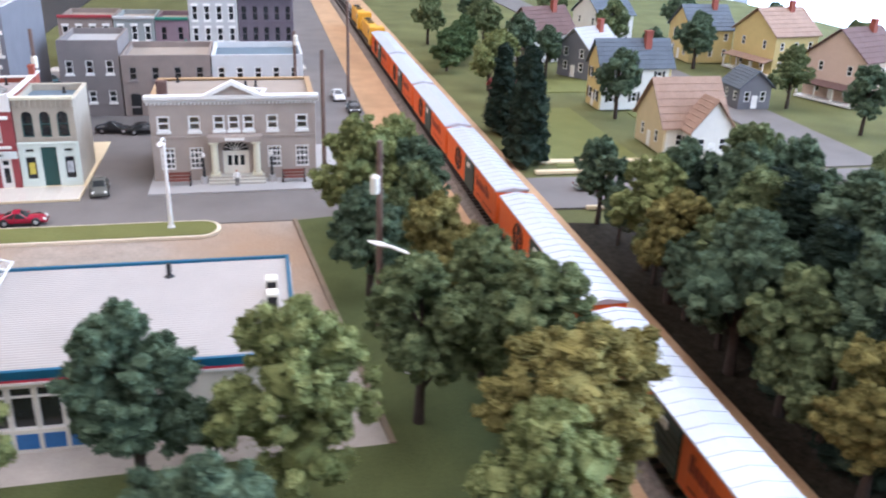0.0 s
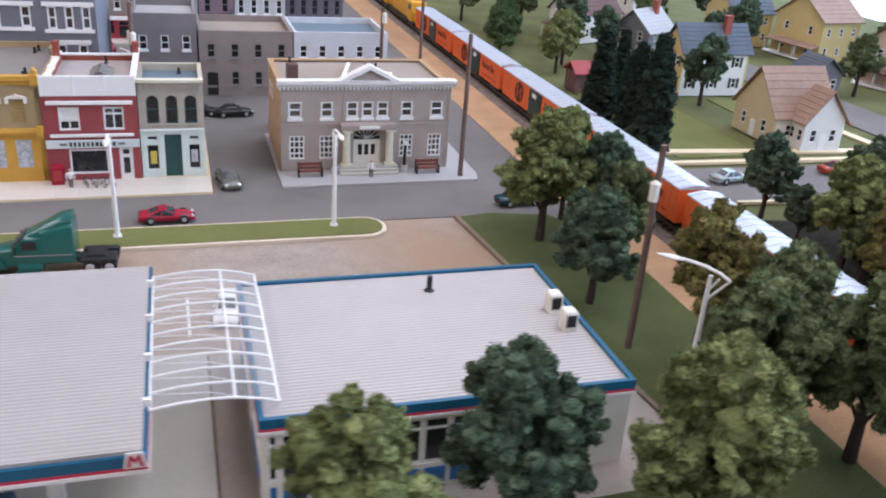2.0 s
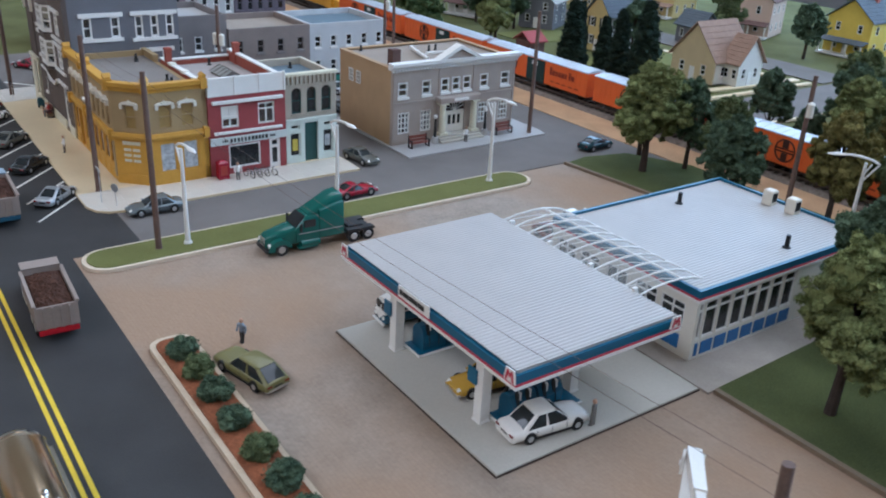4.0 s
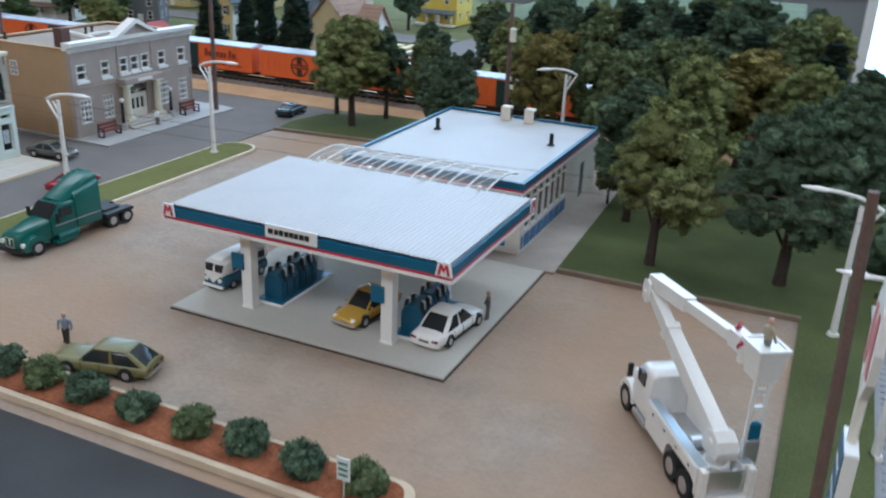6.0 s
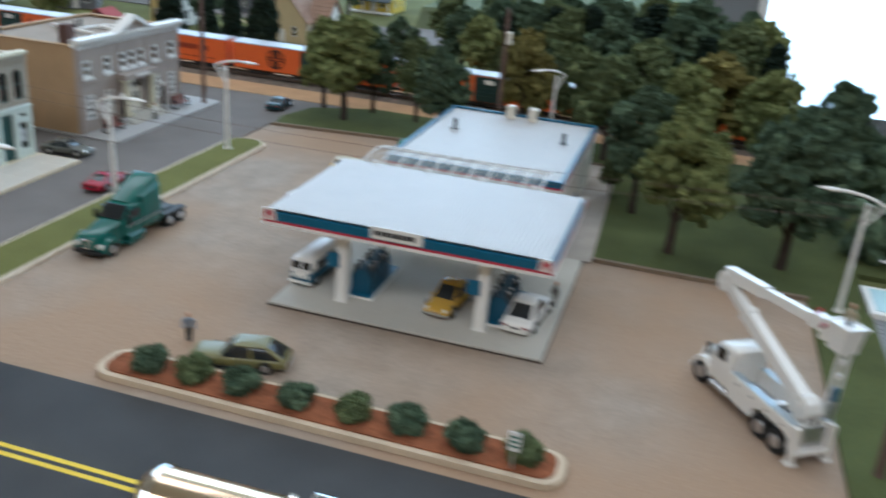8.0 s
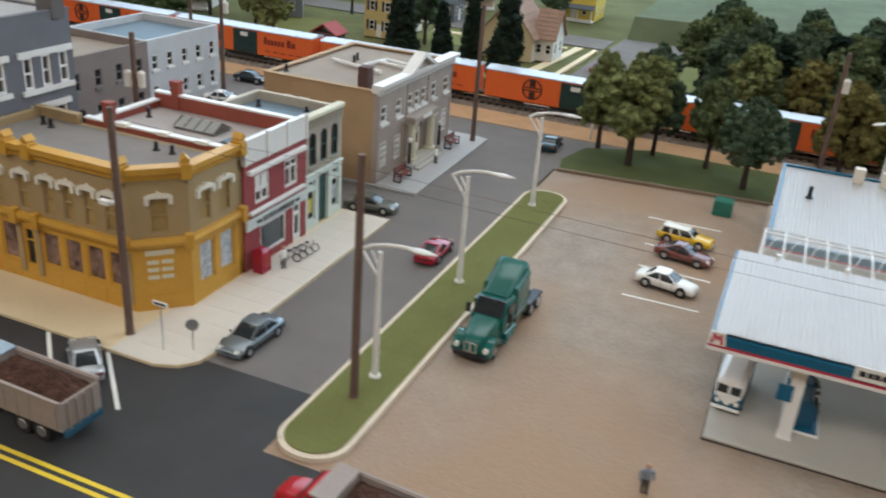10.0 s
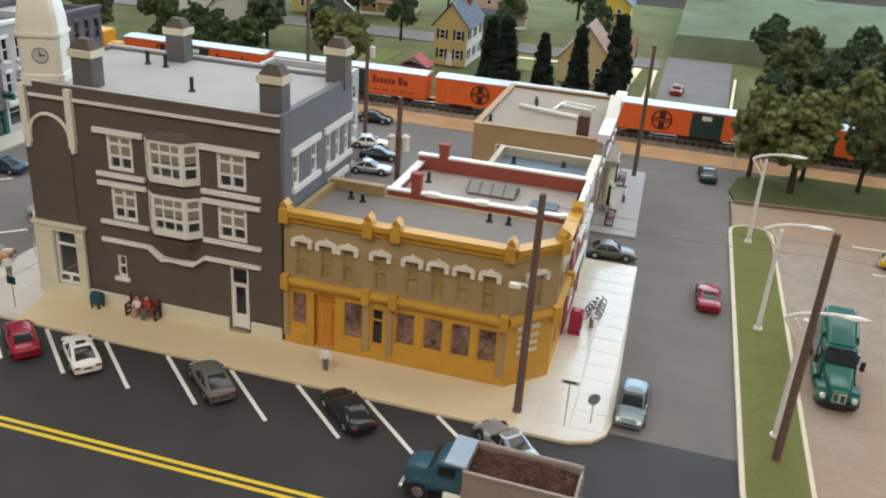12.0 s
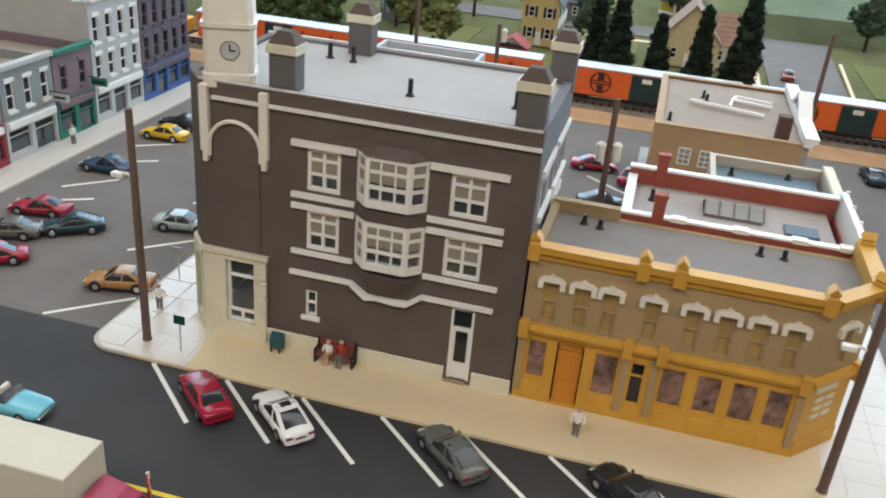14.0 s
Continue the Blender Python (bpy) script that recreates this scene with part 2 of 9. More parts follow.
GREENS = [leaf_mat("olive_foliage", (0.105, 0.128, 0.045), (0.315, 0.345, 0.138)),
          leaf_mat("mid_green_foliage", (0.064, 0.088, 0.040), (0.215, 0.255, 0.118)),
          leaf_mat("blue_green_foliage", (0.042, 0.068, 0.043), (0.155, 0.212, 0.128)),
          leaf_mat("autumn_olive_foliage", (0.098, 0.088, 0.028), (0.300, 0.265, 0.092)),
          leaf_mat("dark_conifer_foliage", (0.010, 0.018, 0.013), (0.030, 0.046, 0.030)),
          leaf_mat("bright_green_foliage", (0.045, 0.080, 0.030), (0.150, 0.210, 0.095))]


# ---- mesh kit: shapes are written in centimetres of the model ----
CM = 0.01


class Shape:
    def __init__(self):
        self.v, self.f = [], []

    def add(self, verts, faces):
        n = len(self.v)
        self.v += [tuple(p) for p in verts]
        self.f += [tuple(i + n for i in face) for face in faces]
        return self

    def box(self, x0, x1, y0, y1, z0, z1, c=0.0):
        """A block; c: the width of its chamfered upper edges."""
        if c <= 0:
            v = [(x, y, z) for z in (z0, z1) for y in (y0, y1) for x in (x0, x1)]
            return self.add(v, [(0, 2, 3, 1), (4, 5, 7, 6), (0, 1, 5, 4), (2, 6, 7, 3), (0, 4, 6, 2), (1, 3, 7, 5)])
        r = [(x0, y0), (x1, y0), (x1, y1), (x0, y1)]
        q = [(x0 + c, y0 + c), (x1 - c, y0 + c), (x1 - c, y1 - c), (x0 + c, y1 - c)]
        v = [(*p, z0) for p in r] + [(*p, z1 - c) for p in r] + [(*p, z1) for p in q]
        f = [(3, 2, 1, 0), (8, 9, 10, 11)]
        for k in (0, 4):
            f += [(k + i, k + (i + 1) % 4, k + 4 + (i + 1) % 4, k + 4 + i) for i in range(4)]
        return self.add(v, f)

    def prism(self, pts, z0, z1):
        n = len(pts)
        v = [(x, y, z0) for x, y in pts] + [(x, y, z1) for x, y in pts]
        f = [tuple(range(n - 1, -1, -1)), tuple(range(n, 2 * n))]
        return self.add(v, f + [(i, (i + 1) % n, n + (i + 1) % n, n + i) for i in range(n)])

    def slab_x(self, pts, x0, x1):
        """A profile in y and z drawn out along x."""
        n = len(pts)
        v = [(x0, y, z) for y, z in pts] + [(x1, y, z) for y, z in pts]
        f = [tuple(range(n - 1, -1, -1)), tuple(range(n, 2 * n))]
        return self.add(v, f + [(i, (i + 1) % n, n + (i + 1) % n, n + i) for i in range(n)])

    def slab_y(self, pts, y0, y1):
        """A profile in x and z drawn out along y."""
        n = len(pts)
        v = [(x, y0, z) for x, z in pts] + [(x, y1, z) for x, z in pts]
        f = [tuple(range(n)), tuple(range(2 * n - 1, n - 1, -1))]
        return self.add(v, f + [((i + 1) % n, i, n + i, n + (i + 1) % n) for i in range(n)])

    def rod(self, a, b, r0, r1=None, n=10):
        a, b = Vector(a), Vector(b)
        r1 = r0 if r1 is None else r1
        d = (b - a).normalized()
        u = d.orthogonal().normalized()
        w = d.cross(u)
        v = []
        for p, r in ((a, r0), (b, r1)):
            v += [p + (u * math.cos(2 * math.pi * i / n) + w * math.sin(2 * math.pi * i / n)) * r for i in range(n)]
        f = [tuple(range(n - 1, -1, -1)), tuple(range(n, 2 * n))]
        return self.add(v, f + [(i, (i + 1) % n, n + (i + 1) % n, n + i) for i in range(n)])

    def pipe(self, pts, r, n=8):
        """One tube along a line of points; a ring of points closes on itself."""
        pts = [Vector(p) for p in pts]
        shut = (pts[0] - pts[-1]).length < 1e-6
        k, rings, u = len(pts), [], None
        for i, p in enumerate(pts):
            a = pts[i - 1] if i else (pts[-2] if shut else pts[0])
            b = pts[i + 1] if i < k - 1 else (pts[1] if shut else pts[-1])
            d = (b - a).normalized()
            u = (u - d * u.dot(d)).normalized() if u else d.orthogonal().normalized()
            w = d.cross(u)
            rings.append([p + (u * math.cos(2 * math.pi * j / n) + w * math.sin(2 * math.pi * j / n)) * r for j in range(n)])
        return self.loft(rings)

    def loft(self, rings):
        """Closed rings of equal length, joined in order and capped."""
        n, v, f = len(rings[0]), [], []
        for ring in rings:
            v += ring
        for k in range(len(rings) - 1):
            f += [(k * n + i, k * n + (i + 1) % n, (k + 1) * n + (i + 1) % n, (k + 1) * n + i) for i in range(n)]
        f += [tuple(range(n - 1, -1, -1)), tuple(range((len(rings) - 1) * n, len(rings) * n))]
        return self.add(v, f)

    def ball(self, c, r, n=10, m=6, sz=1.0):
        rings = []
        for k in range(1, m):
            a = math.pi * k / m
            rings.append([(c[0] + r * math.sin(a) * math.cos(2 * math.pi * i / n), c[1] + r * math.sin(a) * math.sin(2 * math.pi * i / n),
                           c[2] - r * sz * math.cos(a)) for i in range(n)])
        return self.loft(rings)

    def wall(self, x0, x1, z0, z1, y0, y1, holes=()):
        """An upright wall along x from y0 (front) to y1 (back); holes (x0, x1, z0, z1) go through it."""
        xs = sorted({x0, x1, *(h[0] for h in holes), *(h[1] for h in holes)})
        zs = sorted({z0, z1, *(h[2] for h in holes), *(h[3] for h in holes)})

        def solid(i, j):
            if not (0 <= i < len(xs) - 1 and 0 <= j < len(zs) - 1):
                return False
            x, z = (xs[i] + xs[i + 1]) / 2, (zs[j] + zs[j + 1]) / 2
            return not any(h[0] < x < h[1] and h[2] < z < h[3] for h in holes)

        spot, verts, faces = {}, [], []

        def at_corner(p):
            if p not in spot:
                spot[p] = len(verts)
                verts.append(p)
            return spot[p]

        for i in range(len(xs) - 1):
            for j in range(len(zs) - 1):
                if not solid(i, j):
                    continue
                a, b, c, d = xs[i], xs[i + 1], zs[j], zs[j + 1]
                k = [at_corner(p) for p in ((a, y0, c), (b, y0, c), (b, y0, d), (a, y0, d), (a, y1, c), (b, y1, c), (b, y1, d), (a, y1, d))]
                q = [(0, 1, 2, 3), (7, 6, 5, 4)] + [e for e, (di, dj) in (((4, 5, 1, 0), (0, -1)), ((3, 2, 6, 7), (0, 1)), ((4, 0, 3, 7), (-1, 0)), ((1, 5, 6, 2), (1, 0)))
                                                   if not solid(i + di, j + dj)]
                faces += [tuple(k[n] for n in e) for e in q]
        return self.add(verts, faces)

    def turned(self, m):
        self.v = [tuple(m @ Vector(p)) for p in self.v]
        return self


def shape():
    return Shape()


def mesh_of(name, s, material, smooth=False):
    me = bpy.data.meshes.new(name)
    me.from_pydata([(x * CM, y * CM, z * CM) for x, y, z in s.v], [], s.f)
    me.materials.append(material)
    if smooth:
        me.polygons.foreach_set("use_smooth", [True] * len(me.polygons))
        me.set_sharp_from_angle(angle=radians(38 if smooth is True else smooth))
    me.update()
    return me


def part(name, s, material, parent, label="", smooth=False):
    ob = new(name, mesh_of(name, s, material, smooth))
    ob.parent = parent
    if material in (GLASS, CLEAR):
        ob.visible_shadow = False
    if label:
        ob["label"] = label
    return ob


def thing(name, label, category, x=0, y=0, z=0, rz=0, group="", kind=""):
    ob = new(name)
    ob.empty_display_size = 0.01
    ob.matrix_basis = pose(x * CM, y * CM, z * CM, 0, 0, rz)
    return tagged(ob, label, category, group, kind)


def solo(name, s, material, label, category="", kind="", group="", smooth=False):
    return tagged(new(name, mesh_of(name, s, material, smooth)), label, category, group, kind)


def at(x, y, z=0, rz=0):
    return pose(x * CM, y * CM, z * CM, 0, 0, rz)


def rounded(x0, x1, y0, y1, r, n=6):
    """A rectangle's outline with round corners."""
    pts = []
    for cx, cy, a0 in ((x1 - r, y0 + r, -90), (x1 - r, y1 - r, 0), (x0 + r, y1 - r, 90), (x0 + r, y0 + r, 180)):
        pts += [(cx + r * math.cos(radians(a0 + 90 * i / n)), cy + r * math.sin(radians(a0 + 90 * i / n))) for i in range(n + 1)]
    return pts


def strip(a, b, w):
    """A flat bar's outline from a to b."""
    dx, dy = b[0] - a[0], b[1] - a[1]
    k = w / 2 / math.hypot(dx, dy)
    return [(a[0] + dy * k, a[1] - dx * k), (b[0] + dy * k, b[1] - dx * k), (b[0] - dy * k, b[1] + dx * k), (a[0] - dy * k, a[1] + dx * k)]


def root_of(ob):
    while ob.parent:
        ob = ob.parent
    return ob


def wpart(name, s, material, parent, label="", smooth=False):
    """A part whose shape is written in the town's own centimetres."""
    x, y, z = root_of(parent).matrix_basis.translation / CM
    s.v = [(a - x, b - y, c - z) for a, b, c in s.v]
    return part(name, s, material, parent, label, smooth)


def front(y):
    """Facade coordinates (along, depth, height) of a wall that faces south."""
    return Matrix.Translation((0, y, 0))


def east(x):
    """The same for a wall that faces east; along is then y."""
    return Matrix.Translation((x, 0, 0)) @ Matrix.Rotation(radians(90), 4, "Z")


def slanted(a, b):
    return Matrix.Translation((a[0], a[1], 0)) @ Matrix.Rotation(math.atan2(b[1] - a[1], b[0] - a[0]), 4, "Z")


def win(b, F, x0, x1, z0, z1, frame=WHITE, cols=1, rows=2, lintel=None, sill=None, pane=GLASS, fw=0.13, over=0.25, blind=None, split=0.5):
    """A window in a facade: frame with bars, and under it pane, blind, lintel and sill."""
    marks = rows if isinstance(rows, tuple) else [j / rows if rows > 2 else split for j in range(1, rows)]
    zs = [z0 + fw * 0.6] + [z0 + (z1 - z0) * k for k in marks] + [z1 - fw * 0.6]
    xs = [x0 + fw * 0.6] + [x0 + (x1 - x0) * i / cols for i in range(1, cols)] + [x1 - fw * 0.6]
    cells = [(a + fw * 0.4, c - fw * 0.4, e + fw * 0.4, g - fw * 0.4) for a, c in zip(xs, xs[1:]) for e, g in zip(zs, zs[1:])]
    w = wpart("window", shape().wall(x0, x1, z0, z1, 0.06, 0.3, cells).turned(F), frame, b)
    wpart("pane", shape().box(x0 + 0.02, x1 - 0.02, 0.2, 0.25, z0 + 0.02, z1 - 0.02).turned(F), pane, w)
    if blind:
        wpart("blind", shape().box(x0 + fw * 0.6, x1 - fw * 0.6, 0.14, 0.18, z1 - (z1 - z0) * blind[0], z1 - fw).turned(F), blind[1], w, "half-drawn blind")
    if sill:
        wpart("sill", shape().box(x0 - over, x1 + over, -0.22, 0.12, z0 - 0.3, z0, 0.04).turned(F), sill, w)
    if lintel:
        wpart("lintel", shape().box(x0 - over, x1 + over, -0.15, 0.08, z1, z1 + 0.38, 0.04).turned(F), lintel, w)
    return w


def hood(b, F, x, z, w, material):
    """A small peaked window hood with drops at its ends."""
    pts = [(-w, 0.0), (-w, -0.55), (-w + 0.3, -0.55), (-w + 0.32, -0.08), (w - 0.32, -0.08), (w - 0.3, -0.55), (w, -0.55), (w, 0.0), (w * 0.7, 0.18), (0.22, 0.24), (0, 0.42), (-0.22, 0.24), (-w * 0.7, 0.18)]
    wpart("window_hood", shape().slab_y([(x + a, z + c) for a, c in pts], -0.3, 0.02).turned(F), material, b)


def vent_pipe(x, y, z, h=1.1, r=0.16):
    t = thing("vent_pipe", "short dark vent pipe on a flat roof", "vent", x, y, z, group="roof vents")
    part("pipe", shape().rod((0, 0, 0), (0, 0, h), r, n=10), BLACK, t)
    part("flange", shape().rod((0, 0, 0), (0, 0, 0.14), r * 2, r * 1.3, n=10), BLACK, t)
    return t


def bar_text(b, F, x0, x1, z0, z1, material, n, seed=1):
    """Unreadable lettering: one row of small bars."""
    rng, s, x = random.Random(seed), shape(), x0
    step = (x1 - x0) / n
    for i in range(n):
        s.box(x + step * 0.12, x + step * rng.uniform(0.6, 0.88), -0.03, 0.01, z0, z1)
        x += step
    wpart("lettering", s.turned(F), material, b)


# ---- the room and the board ----
def room():
    s = shape().box(-420, 420, -330, 300, -95, -90)
    solo("floor", s, mat("dark_carpet", (0.10, 0.09, 0.085), 0.95), "dark carpeted room floor under the layout", kind="structure")
    wallm = mat("room_wall_paint", (0.66, 0.63, 0.59), 0.8, var=0.05, scale=3)
    # ceiling and south wall stay out of view; their warm colours tint reflections
    solo("ceiling", shape().box(-420, 420, -330, 300, 205, 210), mat("warm_bounce_tan", (0.60, 0.50, 0.37), 0.8, var=0.06, scale=3), "unseen room ceiling, tan to warm the reflections", kind="structure")
    solo("wall_south", shape().box(-420, 420, -330, -325, -90, 205), mat("warm_reflector_gold", (0.50, 0.30, 0.12), 0.6, var=0.15, scale=4, fine=30), "added unseen room wall, golden for the metal to mirror", kind="structure")
    solo("wall_west", shape().box(-420, -415, -325, 255, -90, 205), wallm, "pale plain room wall", kind="structure")
    solo("wall_east", shape().box(415, 420, -325, 255, -90, 205), wallm, "pale plain room wall", kind="structure")
    s = shape().wall(-420, 420, -90, 205, 255, 262, holes=[(-260, -145, -32, 195), (-145, 83, 9, 195), (83, 320, -32, 195)])
    solo("wall_north", s, mat("grey_north_wall", (0.22, 0.225, 0.23), 0.8, var=0.12, scale=4), "dark grey room wall with a long window in it", kind="structure")
    w = thing("window_1", "long bright window behind the layout", "window", kind="structure")
    f = shape().wall(-263, 323, -35, 198, 253.5, 255, holes=[(-260, -148, -32, 195), (-145, -35, 9, 195), (-32, 80, 9, 195), (83, 200, -32, 195), (203, 320, -32, 195), (-145, 80, -35, 6)])
    part("window_frame", f, WHITE, w)
    part("daylight", shape().box(-262, 322, 263.5, 264, -34, 197), glow_mat("white_daylight", (0.70, 0.87, 1.0), 3.2), w, "overexposed white daylight")
    # white pipe modelled in place of a curved bright streak of light
    part("curved_trim", shape().pipe([(36, 252.5, 8), (43, 252.5, 1.5), (52, 252.5, -3.6), (62, 252.5, -6.4), (74, 252.5, -7.6)], 0.9, 8), WHITE, w, "white pipe added for a curved streak of light")


room()

# board, streets and grass
solo("ground", shape().prism([(-190, -60), (190, -60), (190, 107), (84, 107), (72, 140), (66, 215), (-190, 215)], -4, -0.25), GARDEN, "olive green flocked ground of the layout", kind="structure")
solo("road_main", shape().prism([(-190, -40), (190, -40), (190, -8.3), (15.2, -8.3), (15.2, -2.0), (-190, -2.0)], -0.3, 0.0), ASPHALT,
     "black asphalt main street", "road", kind="structure")
solo("road_side", shape().prism([(-72, -2.0), (15.2, -2.0), (15.2, 50.5), (60, 63.5), (60, 64.5), (-190, 64.5), (-190, 44), (-72, 44)], -0.3, -0.02), STREET,
     "worn grey side street and back lot", "road", kind="structure")
solo("lot", shape().prism([(15.2, -8.3), (77.4, -8.3), (77.2, 25.3), (59.5, 25.2), (58.5, 55), (15.5, 50.5)], -0.28, -0.01), LOT,
     "brown speckled paving of the station lot", "lot", kind="structure")
solo("dirt_strip", shape().prism([(-190, 63.5), (190, 63.5), (190, 80), (-190, 80)], -0.3, 0.05), DIRT, "tan dirt beside the railway", "ground", kind="structure")
solo("plaza", shape().box(82, 190, -8.3, 27, -0.3, -0.02), mat("grey_brick_plaza", (0.27, 0.265, 0.27), 0.8, var=0.15, scale=60), "grey brick plaza", "pavement", kind="structure")
solo("road_north", shape().prism([(3.6, 80), (15, 80), (17.3, 138), (4.2, 138)], -0.3, 0.0), STREET, "grey street beyond the tracks", "road", kind="structure")
hill = shape().loft([[(4.6, 138.5, -0.2), (70, 148, -0.2), (66, 214, -0.2), (5.5, 214, -0.2)], [(5.0, 141.5, 4.2), (68, 151.5, 4.2), (65.5, 213.5, 6.0), (6.0, 213.5, 6.0)]])
solo("grass_bank", hill, mat("grey_green_bank", (0.125, 0.145, 0.085), 0.95, var=0.3, scale=10, bump=0.8, fine=700, spec=0.1), "raised grey-green grassy bank beyond the street", "hill", kind="structure")
solo("road_east", shape().prism([(-190, 124), (3, 124), (3, 134), (-190, 134)], -0.3, -0.03), STREET, "grey cross street among the houses", "road", kind="structure")

m = thing("median", "long grass median with a cream kerb", "median", kind="structure")
part("kerb", shape().prism(rounded(15.0, 19.7, -8.0, 42.3, 2.2), -0.2, 0.32), KERB, m)
part("grass", shape().prism(rounded(15.35, 19.35, -7.6, 41.9, 1.9), 0.0, 0.40), GRASS, m)

walk_front = thing("sidewalk", "cream sidewalk along the shop fronts", "sidewalk", kind="structure")
part("paving", shape().prism([(-44.0, -4.3), (3.9, -4.3), (5.4, -3.7), (6.3, -2.6), (6.55, -1.0), (6.2, 26.2), (-18, 26.2), (-18, 12), (-44.0, 12)], -0.25, 0.22), WALKWAY, walk_front)
walk_left = thing("corner_sidewalk", "pale tiled corner sidewalk", "sidewalk", kind="structure")
part("base", shape().prism([(-44.1, -4.3), (-44.1, 30), (-47.4, 30), (-47.4, -2.4)] + [(-45.6 - 1.8 * math.cos(radians(a)), -2.5 - 1.8 * math.sin(radians(a))) for a in range(10, 91, 16)], -0.25, 0.19), SLAB, walk_left)
walk_po = thing("post_office_sidewalk", "grey sidewalk before the stone building", "sidewalk", kind="structure")
part("paving", shape().prism([(-14, 33.6), (5.4, 33.6), (5.0, 56), (3.2, 56.5), (-14, 56.5)], -0.25, 0.2), GREYWALK, walk_po)
g = thing("grass_strip", "grass verge with a dark kerb beside the lot", "grass", kind="structure")
part("grass", shape().prism([(15.9, 50.3), (58.4, 54.8), (59.4, 25.4), (77.2, 25.5), (77.4, -8.2), (81.9, -8.2), (82.0, 26.8), (82, 33), (110, 33), (110, 64), (24, 64), (16.5, 60), (15.2, 54)], -0.25, 0.22), LAWN, g)
k = shape()
for a, b in (((15.7, 50.1), (58.4, 54.7)), ((59.5, 25.2), (77.3, 25.3))):
    k.prism(strip(a, b, 0.45), -0.2, 0.33)
part("kerb", k, mat("brown_kerb", (0.20, 0.15, 0.10), 0.8), g)


# ---- shop buildings ----
GREYFRONT = mat("pale_grey_paint", (0.46, 0.46, 0.45), 0.6, var=0.08)
BLIND = mat("dull_olive_blind", (0.27, 0.245, 0.19), 0.8, var=0.05)
DISPLAY = mat("window_display", (0.19, 0.115, 0.09), 0.12, var=0.92, scale=75, fine=210, bump=0.0)
POSTER = mat("window_poster", (0.42, 0.44, 0.46), 0.5, var=0.5, scale=160, fine=300, bump=0.0)


def shell(b, x0, x1, y0, y1, h, roof_z, wallm, roofm, t=0.5, sides="nwe"):
    """The plain walls of a flat-roofed building and its roof; sides: which walls to make."""
    if "n" in sides:
        wpart("back_wall", shape().box(x0, x1, y1 - t, y1, 0, h), wallm, b)
    if "w" in sides:
        wpart("side_wall", shape().box(x0, x0 + t, y0 + t, y1 - t, 0, h), wallm, b)
    if "e" in sides:
        wpart("side_wall", shape().box(x1 - t, x1, y0 + t, y1 - t, 0, h), wallm, b)
    if "s" in sides:
        wpart("side_wall", shape().box(x0, x1, y0, y0 + t, 0, h), wallm, b)
    wpart("roof", shape().box(x0 + t, x1 - t, y0 + t, y1 - t, roof_z - 0.3, roof_z), roofm, b)
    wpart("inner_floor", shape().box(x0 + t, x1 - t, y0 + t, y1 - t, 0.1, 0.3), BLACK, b)


